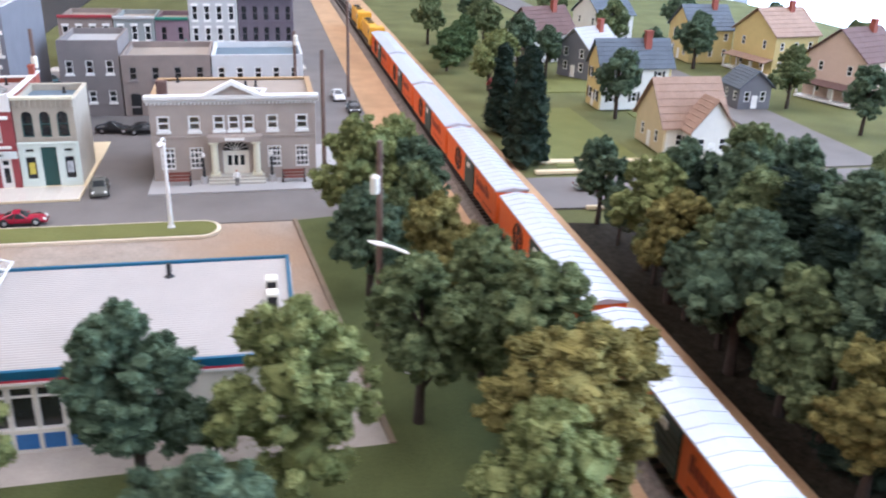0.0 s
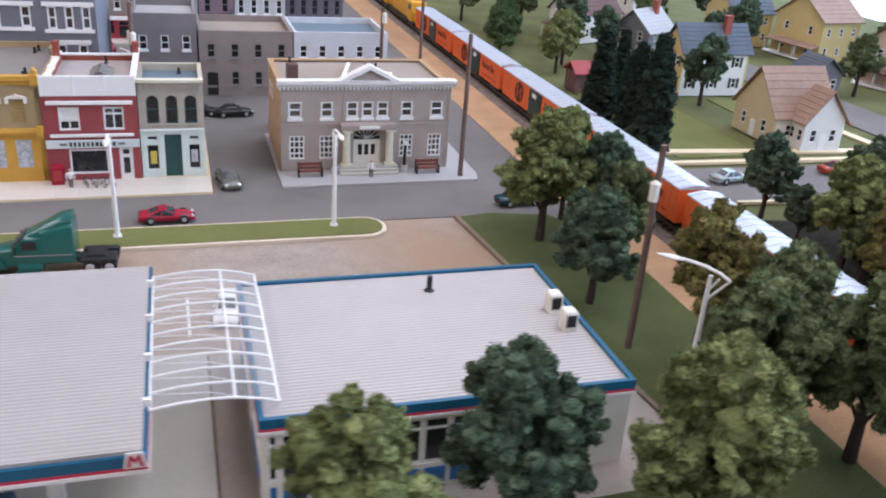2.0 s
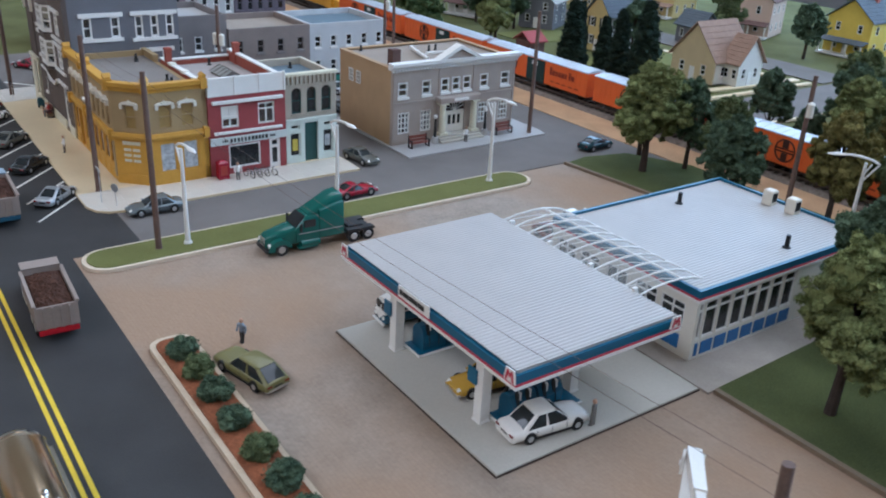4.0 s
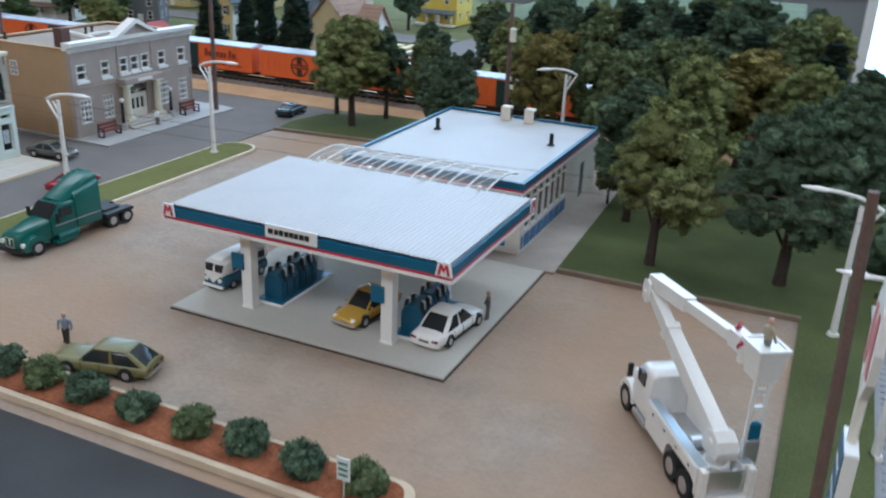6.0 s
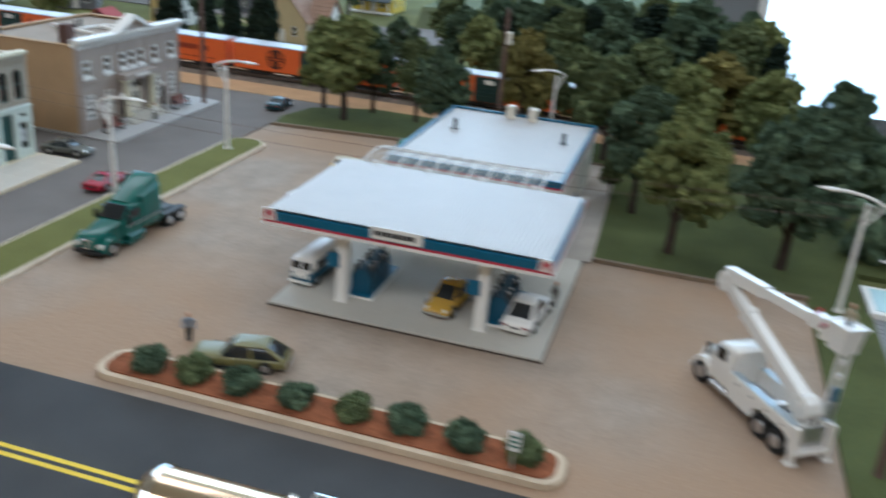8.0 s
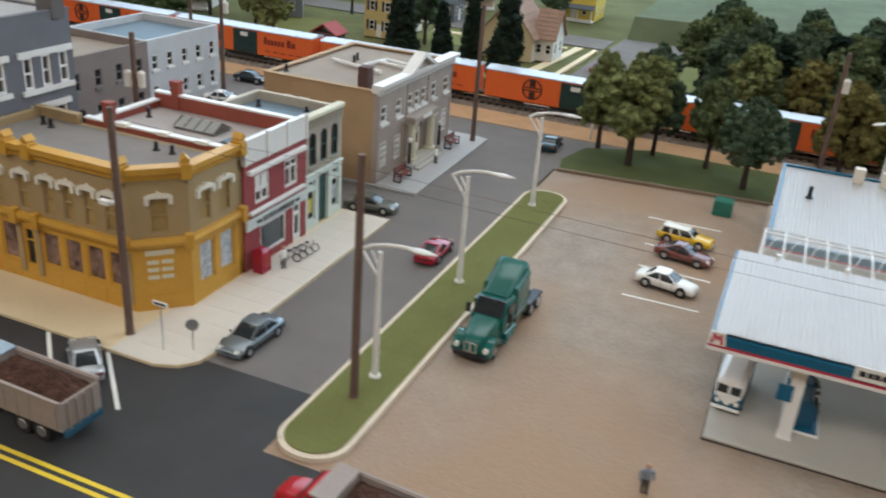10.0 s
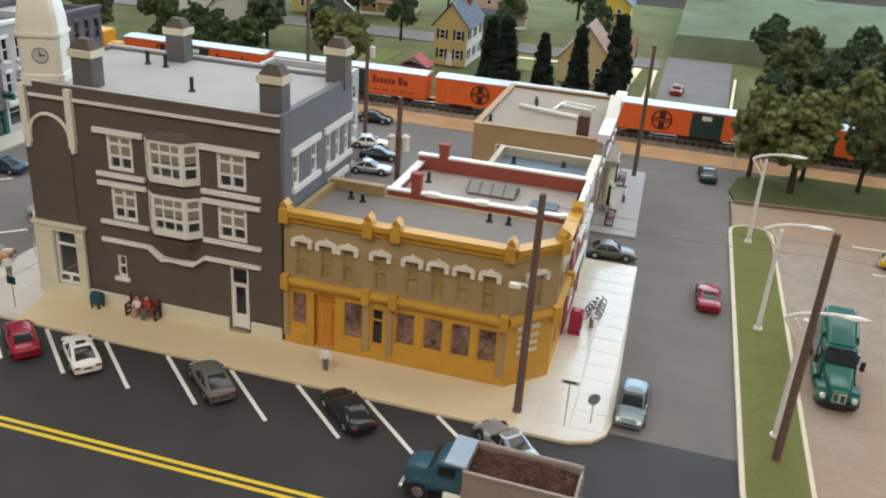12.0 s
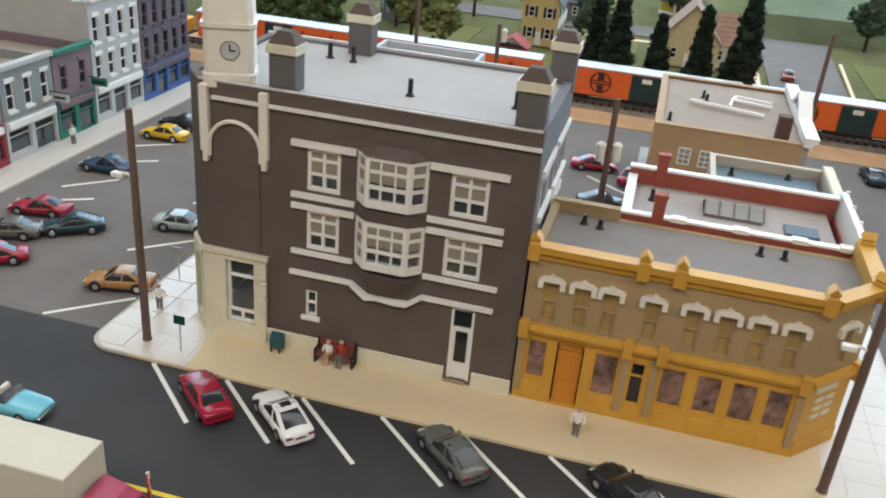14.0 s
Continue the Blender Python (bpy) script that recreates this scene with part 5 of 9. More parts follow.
k = thing("glazed_link_roof", "clear ribbed roof between canopy and store", "canopy", 0, 0, 0.3)
arch = [(21.05, 6.5), (22.4, 6.72), (24.0, 6.82), (25.4, 6.77), (26.7, 6.54), (27.7, 6.24)]
for i in range(11):
    x = 39.2 + i * 1.55
    part("rib", shape().pipe([(x, y, z) for y, z in arch], 0.085, 6), WHITE, k)
    if i < 10:
        part("brace", shape().pipe([(x, 21.05, 6.42), (x + 0.75, 24.2, 6.7), (x + 1.55, 27.7, 6.16)], 0.035, 5), WHITE, k)
for y, z in (arch[0], arch[3], arch[-1]):
    part("purlin", shape().rod((39.1, y, z), (54.8, y, z), 0.09, n=6), WHITE, k)
sh = shape()
for (ya, za), (yb, zb) in zip(arch, arch[1:]):
    sh.add([(39.2, ya, za + 0.06), (54.7, ya, za + 0.06), (54.7, yb, zb + 0.06), (39.2, yb, zb + 0.06), (39.2, ya, za + 0.10), (54.7, ya, za + 0.10), (54.7, yb, zb + 0.10), (39.2, yb, zb + 0.10)],
           [(3, 2, 1, 0), (4, 5, 6, 7)])
gl = part("glazing", sh, CLEAR, k, "clear acrylic sheet")
gl.visible_shadow = False
for x in (40.5, 45.2, 49.8, 54.3):
    part("bracket", shape().box(x - 0.13, x + 0.13, 20.72, 21.12, 6.1, 6.98), WHITE, k)


def store():
    b = thing("station_store", "white station store with a corrugated roof and blue lower panels", "building", 47.5, 38)
    x0, x1, y0, y1 = 39.5, 55.7, 26.6, 48.7
    E, F = east(x1), front(y0)
    ew = [(26.95, 27.5, 1.85, 5.0)] + [(27.66 + 1.62 * i, 29.18 + 1.62 * i, 1.85, 5.0) for i in range(7)]
    door = (43.2, 44.6, 0.2, 3.7)
    wpart("east_wall", shape().wall(y0, y1, 0, 5.3, 0, 0.4, ew + [door]).turned(E), OFFWHITE, b, "off-white wall")
    for i, q in enumerate(ew):
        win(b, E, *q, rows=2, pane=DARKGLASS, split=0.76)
        wpart("blue_panel", shape().box(q[0] + 0.1, q[1] - 0.1, -0.05, 0.02, 0.45, 1.55).turned(E), PANELBLUE, b)
    wpart("door", shape().box(*door[:2], 0.1, 0.25, *door[2:]).turned(E), mat("grey_blue_door", (0.05, 0.06, 0.07), 0.5), b, "dark side door")
    sw = [(40.2, 42.6, 2.3, 4.6), (43.0, 45.4, 2.3, 4.6), (46.2, 48.6, 0.3, 4.6), (49.4, 51.8, 2.3, 4.6), (52.2, 54.6, 2.3, 4.6)]
    wpart("front_wall", shape().wall(x0, x1 - 0.4, 0, 5.3, 0, 0.4, sw).turned(F), OFFWHITE, b)
    for q in sw:
        win(b, F, *q, rows=2, cols=2, pane=DARKGLASS, split=0.7)
        if q[2] > 1:
            wpart("blue_panel", shape().box(q[0] + 0.1, q[1] - 0.1, -0.05, 0.02, 0.7, 1.9).turned(F), PANELBLUE, b)
    wpart("west_wall", shape().box(x0, x0 + 0.4, y0 + 0.4, y1 - 0.4, 0, 5.3), OFFWHITE, b)
    wpart("north_wall", shape().box(x0, x1 - 0.42, y1 - 0.4, y1 - 0.02, 0, 5.3), OFFWHITE, b)
    wpart("roof", ridged(x0 + 0.1, x1 - 0.1, y0 + 0.1, y1 - 0.1, 5.95), CORRUGATED, b, "pale corrugated metal roof")
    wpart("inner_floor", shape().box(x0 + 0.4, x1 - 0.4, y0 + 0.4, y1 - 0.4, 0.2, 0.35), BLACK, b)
    fascia(b, x0 - 0.1, x1 + 0.1, y0 - 0.1, y1 + 0.1, 6.15, "snew", 0.95)


store()
vent_pipe(42.2, 39.6, 5.95, 1.1, 0.2)
vent_pipe(53.6, 39.9, 5.95, 1.1, 0.2)
for x in (46.4, 48.9):
    a = thing("roof_unit", "cream air-conditioning unit on the store roof", "air conditioner", x, 47.3, 5.95, group="roof units")
    part("case", shape().box(-0.5, 0.5, -0.45, 0.45, 0, 1.45, 0.1), IVORY, a)
    part("grille", shape().box(0.49, 0.54, -0.33, 0.33, 0.35, 1.2), BLACK, a)
solo("green_bin", shape().box(33.7, 35.6, 46.3, 48.0, 0, 1.6, 0.1), GREENFRONT, "green waste skip on the lot", "bin")

# ---- planter ----
pl = thing("planter", "low cream planter bed with red-brown mulch", "planter")
part("edge", shape().prism(rounded(33.2, 62.3, -7.5, -4.2, 1.2), -0.1, 0.40), mat("tan_planter_kerb", (0.56, 0.45, 0.32), 0.8, var=0.12), pl)
part("mulch", shape().prism(rounded(33.7, 61.8, -7.1, -4.6, 0.9), 0.3, 0.50), MULCH, pl)


# ---- street lamps and poles ----
def street_lamp(x, y, rz=0, h=9.2, group="street lamps"):
    b = thing("street_lamp", "white street lamp with a curved arm and V brace", "street lamp", x, y, 0.35, rz, group=group)
    part("foot", shape().rod((0, 0, 0), (0, 0, 0.22), 0.42, 0.36, n=12), WHITE, b)
    part("pole", shape().rod((0, 0, 0.2), (0, 0, h), 0.24, 0.15, n=10), WHITE, b, smooth=True)
    part("arm", shape().pipe([(-1.3, 0, h - 0.1), (-0.6, 0, h + 0.28), (0.4, 0, h + 0.55), (1.5, 0, h + 0.68), (2.3, 0, h + 0.68)], 0.13, 8), WHITE, b)
    part("brace", shape().rod((-1.3, 0, h - 0.1), (0, 0, h - 1.9), 0.1, n=6).rod((-0.6, 0, h - 0.1), (0, 0, h - 1.2), 0.08, n=6), WHITE, b)
    part("lamp_head", shape().loft([[(2.0 + i * 0.45, w * math.cos(t), h + 0.66 + q * math.sin(t)) for t in [2 * math.pi * j / 10 for j in range(10)]]
                                    for i, (w, q) in enumerate(((0.15, 0.1), (0.28, 0.17), (0.30, 0.18), (0.2, 0.12), (0.05, 0.04)))]), WHITE, b, smooth=True)
    return b


l1 = street_lamp(17.5, 1.4)
for x, y in ((17.05, 17.3), (16.9, 37.2)):
    copy_thing(l1, at(x, y, 0.35))
copy_thing(l1, at(79.4, 23.7, 0.2, 176))
copy_thing(l1, at(82.0, 9.6, 0.0, 176))
copy_thing(l1, at(49.4, 57.2, 0.2, -132.5))


def utility_pole(x, y, z=0, cans=0, can_h=10.5, lamp=None, h=16.3, lean=0.0, rz=0):
    b = thing("utility_pole", "dark brown wooden utility pole", "utility pole", x, y, z, rz)
    part("post", shape().rod((0, 0, 0), (lean, 0, h), 0.29, 0.23, n=12), POLEWOOD, b, smooth=True)
    part("foot", shape().rod((0, 0, 0), (0, 0, 0.1), 0.36, 0.33, n=12), POLEWOOD, b)
    for i in range(cans):
        a = 0.3 + math.pi * i
        q = part("transformer", shape().rod((0.62 * math.cos(a), 0.62 * math.sin(a), can_h), (0.62 * math.cos(a), 0.62 * math.sin(a), can_h + 1.3), 0.35, n=12), OFFWHITE, b, "pale grey transformer can", smooth=True)
        part("lid", shape().rod((0.62 * math.cos(a), 0.62 * math.sin(a), can_h + 1.3), (0.62 * math.cos(a), 0.62 * math.sin(a), can_h + 1.5), 0.40, 0.15, n=12), OFFWHITE, q)
    if lamp:
        part("pole_lamp", shape().pipe([(0, 0, lamp), (-0.5, 0, lamp + 0.25), (-1.0, 0, lamp + 0.2)], 0.1).box(-1.5, -0.7, -0.22, 0.22, lamp - 0.05, lamp + 0.25, 0.05), WHITE, b, "white lamp head on the pole")
    return b


utility_pole(17.4, -1.3, 0.35)
utility_pole(0.0, -2.0, 0.2, lamp=9.6)
utility_pole(-43.8, -2.3, 0.2, lamp=11.8)
utility_pole(3.6, 54.3, 0.2)
utility_pole(-16.2, 18.3, 0, cans=2, can_h=11.0, h=15.9)
utility_pole(-32.0, 52.5, 0, cans=1, can_h=11.2, h=13.2)
utility_pole(43.1, 55.8, 0.2, cans=1, can_h=12.4, h=16.4, rz=-60, lean=0.0)
utility_pole(79.2, 1.1, 0.2, lean=-0.6)
utility_pole(-44.5, 62.0, 0)


# ---- railway ----
TRACK_Y = 72.3
bed = thing("track_bed", "grey ballast bed of the railway", "track bed", kind="structure")
part("ballast", shape().slab_x([(TRACK_Y - 3.2, -0.1), (TRACK_Y - 2.2, 0.42), (TRACK_Y + 2.2, 0.42), (TRACK_Y + 3.2, -0.1)], -188, 188), BALLAST, bed)
ties = shape()
for i in range(330):
    x = -180 + i * 1.1
    ties.box(x, x + 0.42, TRACK_Y - 1.5, TRACK_Y + 1.5, 0.38, 0.58)
tagged(part("ties", ties, TIEWOOD, bed), kind="stuff")
for s in (-0.85, 0.85):
    part("rail", shape().box(-188, 188, TRACK_Y + s - 0.06, TRACK_Y + s + 0.06, 0.56, 0.85), RAILSTEEL, bed)


def bogie(b, x):
    p = part("bogie", shape().box(x - 1.7, x + 1.7, -1.2, -1.0, 1.05, 1.5, 0.05).box(x - 1.7, x + 1.7, 1.0, 1.2, 1.05, 1.5, 0.05).box(x - 0.4, x + 0.4, -1.0, 1.0, 1.0, 1.6), BLACK, b)
    for dx in (-1.05, 1.05):
        for s in (-0.85, 0.85):
            part("wheel", shape().rod((x + dx, s - 0.12, 1.33), (x + dx, s + 0.12, 1.33), 0.5, n=14), BLACK, p)


def boxcar(x, label, text):
    b = thing("boxcar", label, "boxcar", x, TRACK_Y, 0, group="boxcars of the train")
    L, W = 12.5, 1.68
    part("body", shape().box(-L, L, -W, W, 1.75, 5.35), BOXORANGE, b, "orange steel body")
    for i in range(25):
        xx = -L + 0.5 + i
        if abs(xx - 0.6) > 2.6:
            part("side_rib", shape().box(xx - 0.04, xx + 0.04, -W - 0.05, W + 0.05, 1.8, 5.3), BOXORANGE, b)
    roof = shape().slab_x([(-W - 0.1, 5.35), (W + 0.1, 5.35), (W + 0.1, 5.5), (0, 5.8), (-W - 0.1, 5.5)], -L - 0.1, L + 0.1)
    rf = part("roof", roof, BOXROOF, b, "silver ribbed roof")
    for i in range(19):
        xx = -L + 0.4 + i * 1.35
        part("roof_rib", shape().slab_x([(-W - 0.12, 5.5), (0, 5.8), (W + 0.12, 5.5), (W + 0.12, 5.55), (0, 5.85), (-W - 0.12, 5.55)], xx, xx + 0.14), BOXROOF, rf)
    part("underframe", shape().box(-L, L, -0.5, 0.5, 1.3, 1.75).box(-3, 3, -1.3, 1.3, 1.2, 1.75), BLACK, b)
    for s in (-1, 1):
        ya, yb = sorted((s * W, s * (W + 0.14)))
        d = part("door", shape().box(-1.6, 2.7, ya, yb, 1.8, 5.2), BOXDOOR, b, "dark green sliding door")
        dr = shape()
        for i in range(6):
            dr.box(-1.6, 2.7, min(s * (W + 0.14), s * (W + 0.2)), max(s * (W + 0.14), s * (W + 0.2)), 2.0 + i * 0.55, 2.1 + i * 0.55)
        part("door_rib", dr, BOXDOOR, d)
        part("placard", shape().box(-0.2, 1.1, min(s * (W + 0.2), s * (W + 0.24)), max(s * (W + 0.2), s * (W + 0.24)), 4.3, 4.9), WHITE, d)
        e = shape()
        cx = -5.6
        yy = s * (W + 0.07)
        ring = [(cx + 1.35 * math.cos(t), yy, 3.6 + 1.35 * math.sin(t)) for t in [2 * math.pi * i / 28 for i in range(29)]]
        e.pipe(ring, 0.1, 5)
        ya, yb = sorted((s * (W + 0.05), s * (W + 0.1)))
        e.box(cx - 0.42, cx + 0.42, ya, yb, 2.35, 3.28).box(cx - 0.42, cx + 0.42, ya, yb, 3.92, 4.85).box(cx - 1.3, cx + 1.3, ya, yb, 3.34, 3.5).box(cx - 1.3, cx + 1.3, ya, yb, 3.7, 3.86)
        part("emblem", e, CARRED, b, "round black emblem")
        tx = shape()
        if text:
            rng = random.Random(text)
            q = 4.0
            for i in range(8):
                w = rng.uniform(0.4, 0.7)
                tx.box(q, q + w, ya, yb, 3.5, 3.5 + (1.15 if i in (0, 6) else 0.75))
                q += w + (0.5 if i == 5 else 0.16)
        for i in range(5):
            tx.box(4.2 + i * 1.4, 5.1 + i * 1.4, ya, yb, 2.4, 2.55)
        part("lettering", tx, CARTEXT, b)
    for s in (-1, 1):
        bogie(b, s * 8.6)
        part("coupler", shape().box(min(s * L, s * (L + 0.7)), max(s * L, s * (L + 0.7)), -0.2, 0.2, 1.3, 1.7), BLACK, b)
        ladder = shape()
        for z in (2.0, 2.5, 3.0, 3.5, 4.0, 4.5, 5.0):
            ladder.box(min(s * (L - 0.05), s * (L + 0.08)), max(s * (L - 0.05), s * (L + 0.08)), 0.6, 1.5, z, z + 0.06)
        part("end_ladder", ladder, BOXORANGE, b)
    return b


for i in range(6):
    boxcar(-68.2 + 26.5 * i, "bright orange boxcar with a silver roof and dark door", 3 + i % 2)


def locomotive(x):
    b = thing("locomotive", "yellow diesel locomotive with a dark roof", "locomotive", x, TRACK_Y, group="locomotives")
    part("hood", shape().box(-10.5, 6.0, -1.1, 1.1, 2.0, 5.3, 0.2), LOCOYELLOW, b)
    cb = part("cab", shape().box(6.0, 8.8, -1.65, 1.65, 2.0, 5.9, 0.2), LOCOYELLOW, b)
    for y0, y1 in ((-1.7, -1.62), (1.62, 1.7)):
        part("cab_window", shape().box(6.4, 8.4, y0, y1, 4.3, 5.3), DARKGLASS, cb)
    part("nose", shape().box(8.8, 10.8, -1.1, 1.1, 2.0, 4.0, 0.2), LOCOYELLOW, b)
    part("running_board", shape().box(-11.2, 11.2, -1.7, 1.7, 1.7, 2.0), BLACK, b)
    part("fuel_tank", shape().box(-3, 3, -1.3, 1.3, 0.9, 1.7, 0.1), BLACK, b)
    for xx in (-8.5, -5.5, -2.0):
        part("roof_fan", shape().rod((xx, 0, 5.3), (xx, 0, 5.5), 0.8, n=16), BLACK, b)
    for s in (-1, 1):
        bogie(b, s * 7.2)


locomotive(-93.5)
locomotive(-117)
# crossing signal beside the side street
cs = thing("crossing_sign", "white crossed railway warning sign on a post", "sign", 16.0, 64.5)
part("post", shape().rod((0, 0, 0), (0, 0, 5.0), 0.14, n=8), WHITE, cs)
part("cross", shape().box(-1.3, 1.3, -0.08, 0.0, 4.4, 4.75).turned(Matrix.Translation((0, 0, 4.57)) @ Matrix.Rotation(radians(45), 4, "Y") @ Matrix.Translation((0, 0, -4.57))), WHITE, cs)
part("cross", shape().box(-1.3, 1.3, -0.18, -0.1, 4.4, 4.75).turned(Matrix.Translation((0, 0, 4.57)) @ Matrix.Rotation(radians(-45), 4, "Y") @ Matrix.Translation((0, 0, -4.57))), WHITE, cs)


# ---- vehicles ----
def paint(name, color, rough=0.18):
    return mat("car_paint_" + name, color, rough, var=0.06, scale=40, bump=0.02, spec=0.5)


PAINTS = {"red": paint("red", (0.30, 0.008, 0.028)), "white": paint("white", (0.78, 0.755, 0.71)), "grey": paint("grey", (0.115, 0.115, 0.10)), "black": paint("black", (0.016, 0.018, 0.020)),
          "silver": mat("car_paint_silver", (0.40, 0.415, 0.425), 0.28, metal=0.55, var=0.06, scale=40, bump=0.02), "slate": mat("car_paint_slate", (0.20, 0.225, 0.24), 0.26, metal=0.5, var=0.06, scale=40, bump=0.02), "taxi": paint("taxi", (0.50, 0.30, 0.04)), "yellow": paint("yellow", (0.66, 0.42, 0.02)), "olive": paint("olive", (0.17, 0.155, 0.055), 0.3),
          "blue": paint("blue", (0.025, 0.065, 0.13)), "teal": paint("teal", (0.012, 0.045, 0.055)), "tan": paint("tan", (0.38, 0.20, 0.07)), "maroon": paint("maroon", (0.17, 0.05, 0.035)),
          "cyan": paint("cyan", (0.16, 0.45, 0.55)), "green": paint("green", (0.012, 0.105, 0.085)), "palegreen": paint("palegreen", (0.34, 0.40, 0.38)), "cream": paint("cream", (0.66, 0.61, 0.48)),
          "truckblue": paint("truckblue", (0.035, 0.10, 0.15)), "truckred": paint("truckred", (0.40, 0.012, 0.02)), "magenta": paint("magenta", (0.33, 0.03, 0.085)), "rust": paint("rust", (0.33, 0.045, 0.02))}
LAMP = mat("headlamp_glass", (0.75, 0.75, 0.70), 0.15, var=0.03, bump=0.0)
TAIL = mat("tail_lamp_red", (0.17, 0.012, 0.012), 0.25, var=0.05, bump=0.0)


def hull(stations, r=0.22):
    """A body lofted along x from rounded boxes (x, half width at the bottom, half width at the top, z0, z1)."""
    rings = []
    for x, w0, w1, z0, z1 in stations:
        ring = []
        for a, z in rounded(-1, 1, z0, z1, min(r, (z1 - z0) * 0.45), 4):
            w = w0 + (w1 - w0) * (z - z0) / (z1 - z0)
            ring.append((x, max(-1.0, min(1.0, a)) * w, z))
        rings.append(ring)
    return shape().loft(rings)


def wheel(b, x, y, r, w=0.26):
    s = 1 if y > 0 else -1
    t = part("wheel", shape().rod((x, y - w / 2, r), (x, y + w / 2, r), r, n=16), RUBBER, b, smooth=True)
    part("rim", shape().rod((x, y + s * w * 0.45, r), (x, y + s * w * 0.56, r), r * 0.62, r * 0.5, n=12), SILVER, t)


def section(x, w, z0, z1, tuck=0.12):
    """A rounded cross-section of a car body at x."""
    h = z1 - z0
    half = [(0.80, z0), (0.94, z0 + 0.10 * h), (1.0, z0 + 0.32 * h), (1.0, z0 + 0.58 * h), (0.96, z0 + 0.80 * h), (1.0 - tuck * 1.3, z0 + 0.94 * h), (0.58, z1 + 0.01), (0.25, z1 + 0.03)]
    return [(x, -w * a, z) for a, z in half] + [(x, w * a, z) for a, z in reversed(half)]


def ring_at(x0, x1, w, r, z):
    return [(a, c, z) for a, c in rounded(x0, x1, -w, w, r, 4)]


def mixed(p, q, t, grow=1.0, cx=0.0):
    m = [a + (c - a) * t for a, c in zip(p, q)]
    return (cx + (m[0] - cx) * grow, m[1] * grow, m[2])


CARGLASS = mat("car_window_glass", (0.022, 0.025, 0.027), 0.1, var=0.1, bump=0.0, spec=0.4)
SEAM = mat("dark_door_seam", (0.02, 0.02, 0.02), 0.7)
# kind: body stations (place along the half length, width, sill, top), then glasshouse rear, front, roof rear, roof front
CAR_KINDS = {
    "sedan": ([(-1, 0.80, 0.42, 0.80), (-0.97, 0.89, 0.36, 0.94), (-0.9, 0.95, 0.31, 1.02), (-0.62, 1, 0.27, 1.06), (-0.3, 1, 0.26, 1.05), (0, 1, 0.26, 1.03), (0.35, 1, 0.26, 1.0), (0.6, 0.99, 0.27, 0.94), (0.8, 0.96, 0.29, 0.86), (0.92, 0.9, 0.31, 0.77), (0.98, 0.82, 0.34, 0.67), (1, 0.74, 0.40, 0.58)], -0.74, 0.44, -0.42, 0.08),
    "coupe": ([(-1, 0.78, 0.42, 0.78), (-0.97, 0.88, 0.36, 0.92), (-0.88, 0.96, 0.31, 1.01), (-0.6, 1.02, 0.27, 1.05), (-0.25, 1, 0.26, 1.0), (0.05, 0.99, 0.26, 0.98), (0.35, 1, 0.26, 0.96), (0.6, 1, 0.27, 0.91), (0.8, 0.95, 0.29, 0.82), (0.92, 0.87, 0.31, 0.72), (0.98, 0.76, 0.34, 0.62), (1, 0.66, 0.40, 0.54)], -0.84, 0.40, -0.34, 0.02),
    "sports": ([(-1, 0.80, 0.40, 0.78), (-0.97, 0.88, 0.34, 0.90), (-0.88, 0.97, 0.29, 0.96), (-0.58, 1.03, 0.25, 0.98), (-0.2, 0.98, 0.24, 0.90), (0.1, 0.98, 0.24, 0.88), (0.4, 1, 0.24, 0.88), (0.64, 1, 0.25, 0.84), (0.82, 0.94, 0.27, 0.74), (0.93, 0.85, 0.3, 0.64), (0.98, 0.74, 0.33, 0.56), (1, 0.64, 0.38, 0.50)], -0.78, 0.34, -0.30, 0.0),
    "wagon": ([(-1, 0.88, 0.42, 0.86), (-0.98, 0.94, 0.36, 0.98), (-0.9, 0.98, 0.31, 1.02), (-0.6, 1, 0.27, 1.03), (-0.3, 1, 0.26, 1.03), (0, 1, 0.26, 1.02), (0.35, 1, 0.26, 1.0), (0.6, 1, 0.27, 0.98), (0.82, 0.98, 0.29, 0.95), (0.94, 0.95, 0.31, 0.88), (0.985, 0.9, 0.34, 0.78), (1, 0.84, 0.40, 0.68)], -0.97, 0.40, -0.84, 0.12),
    "estate": ([(-1, 0.88, 0.42, 0.86), (-0.98, 0.94, 0.36, 0.98), (-0.9, 0.98, 0.31, 1.02), (-0.6, 1, 0.27, 1.03), (-0.3, 1, 0.26, 1.03), (0, 1, 0.26, 1.02), (0.35, 1, 0.26, 1.0), (0.6, 1, 0.27, 0.98), (0.82, 0.98, 0.29, 0.95), (0.94, 0.95, 0.31, 0.88), (0.985, 0.9, 0.34, 0.78), (1, 0.84, 0.40, 0.68)], -0.97, 0.40, -0.60, 0.10)}


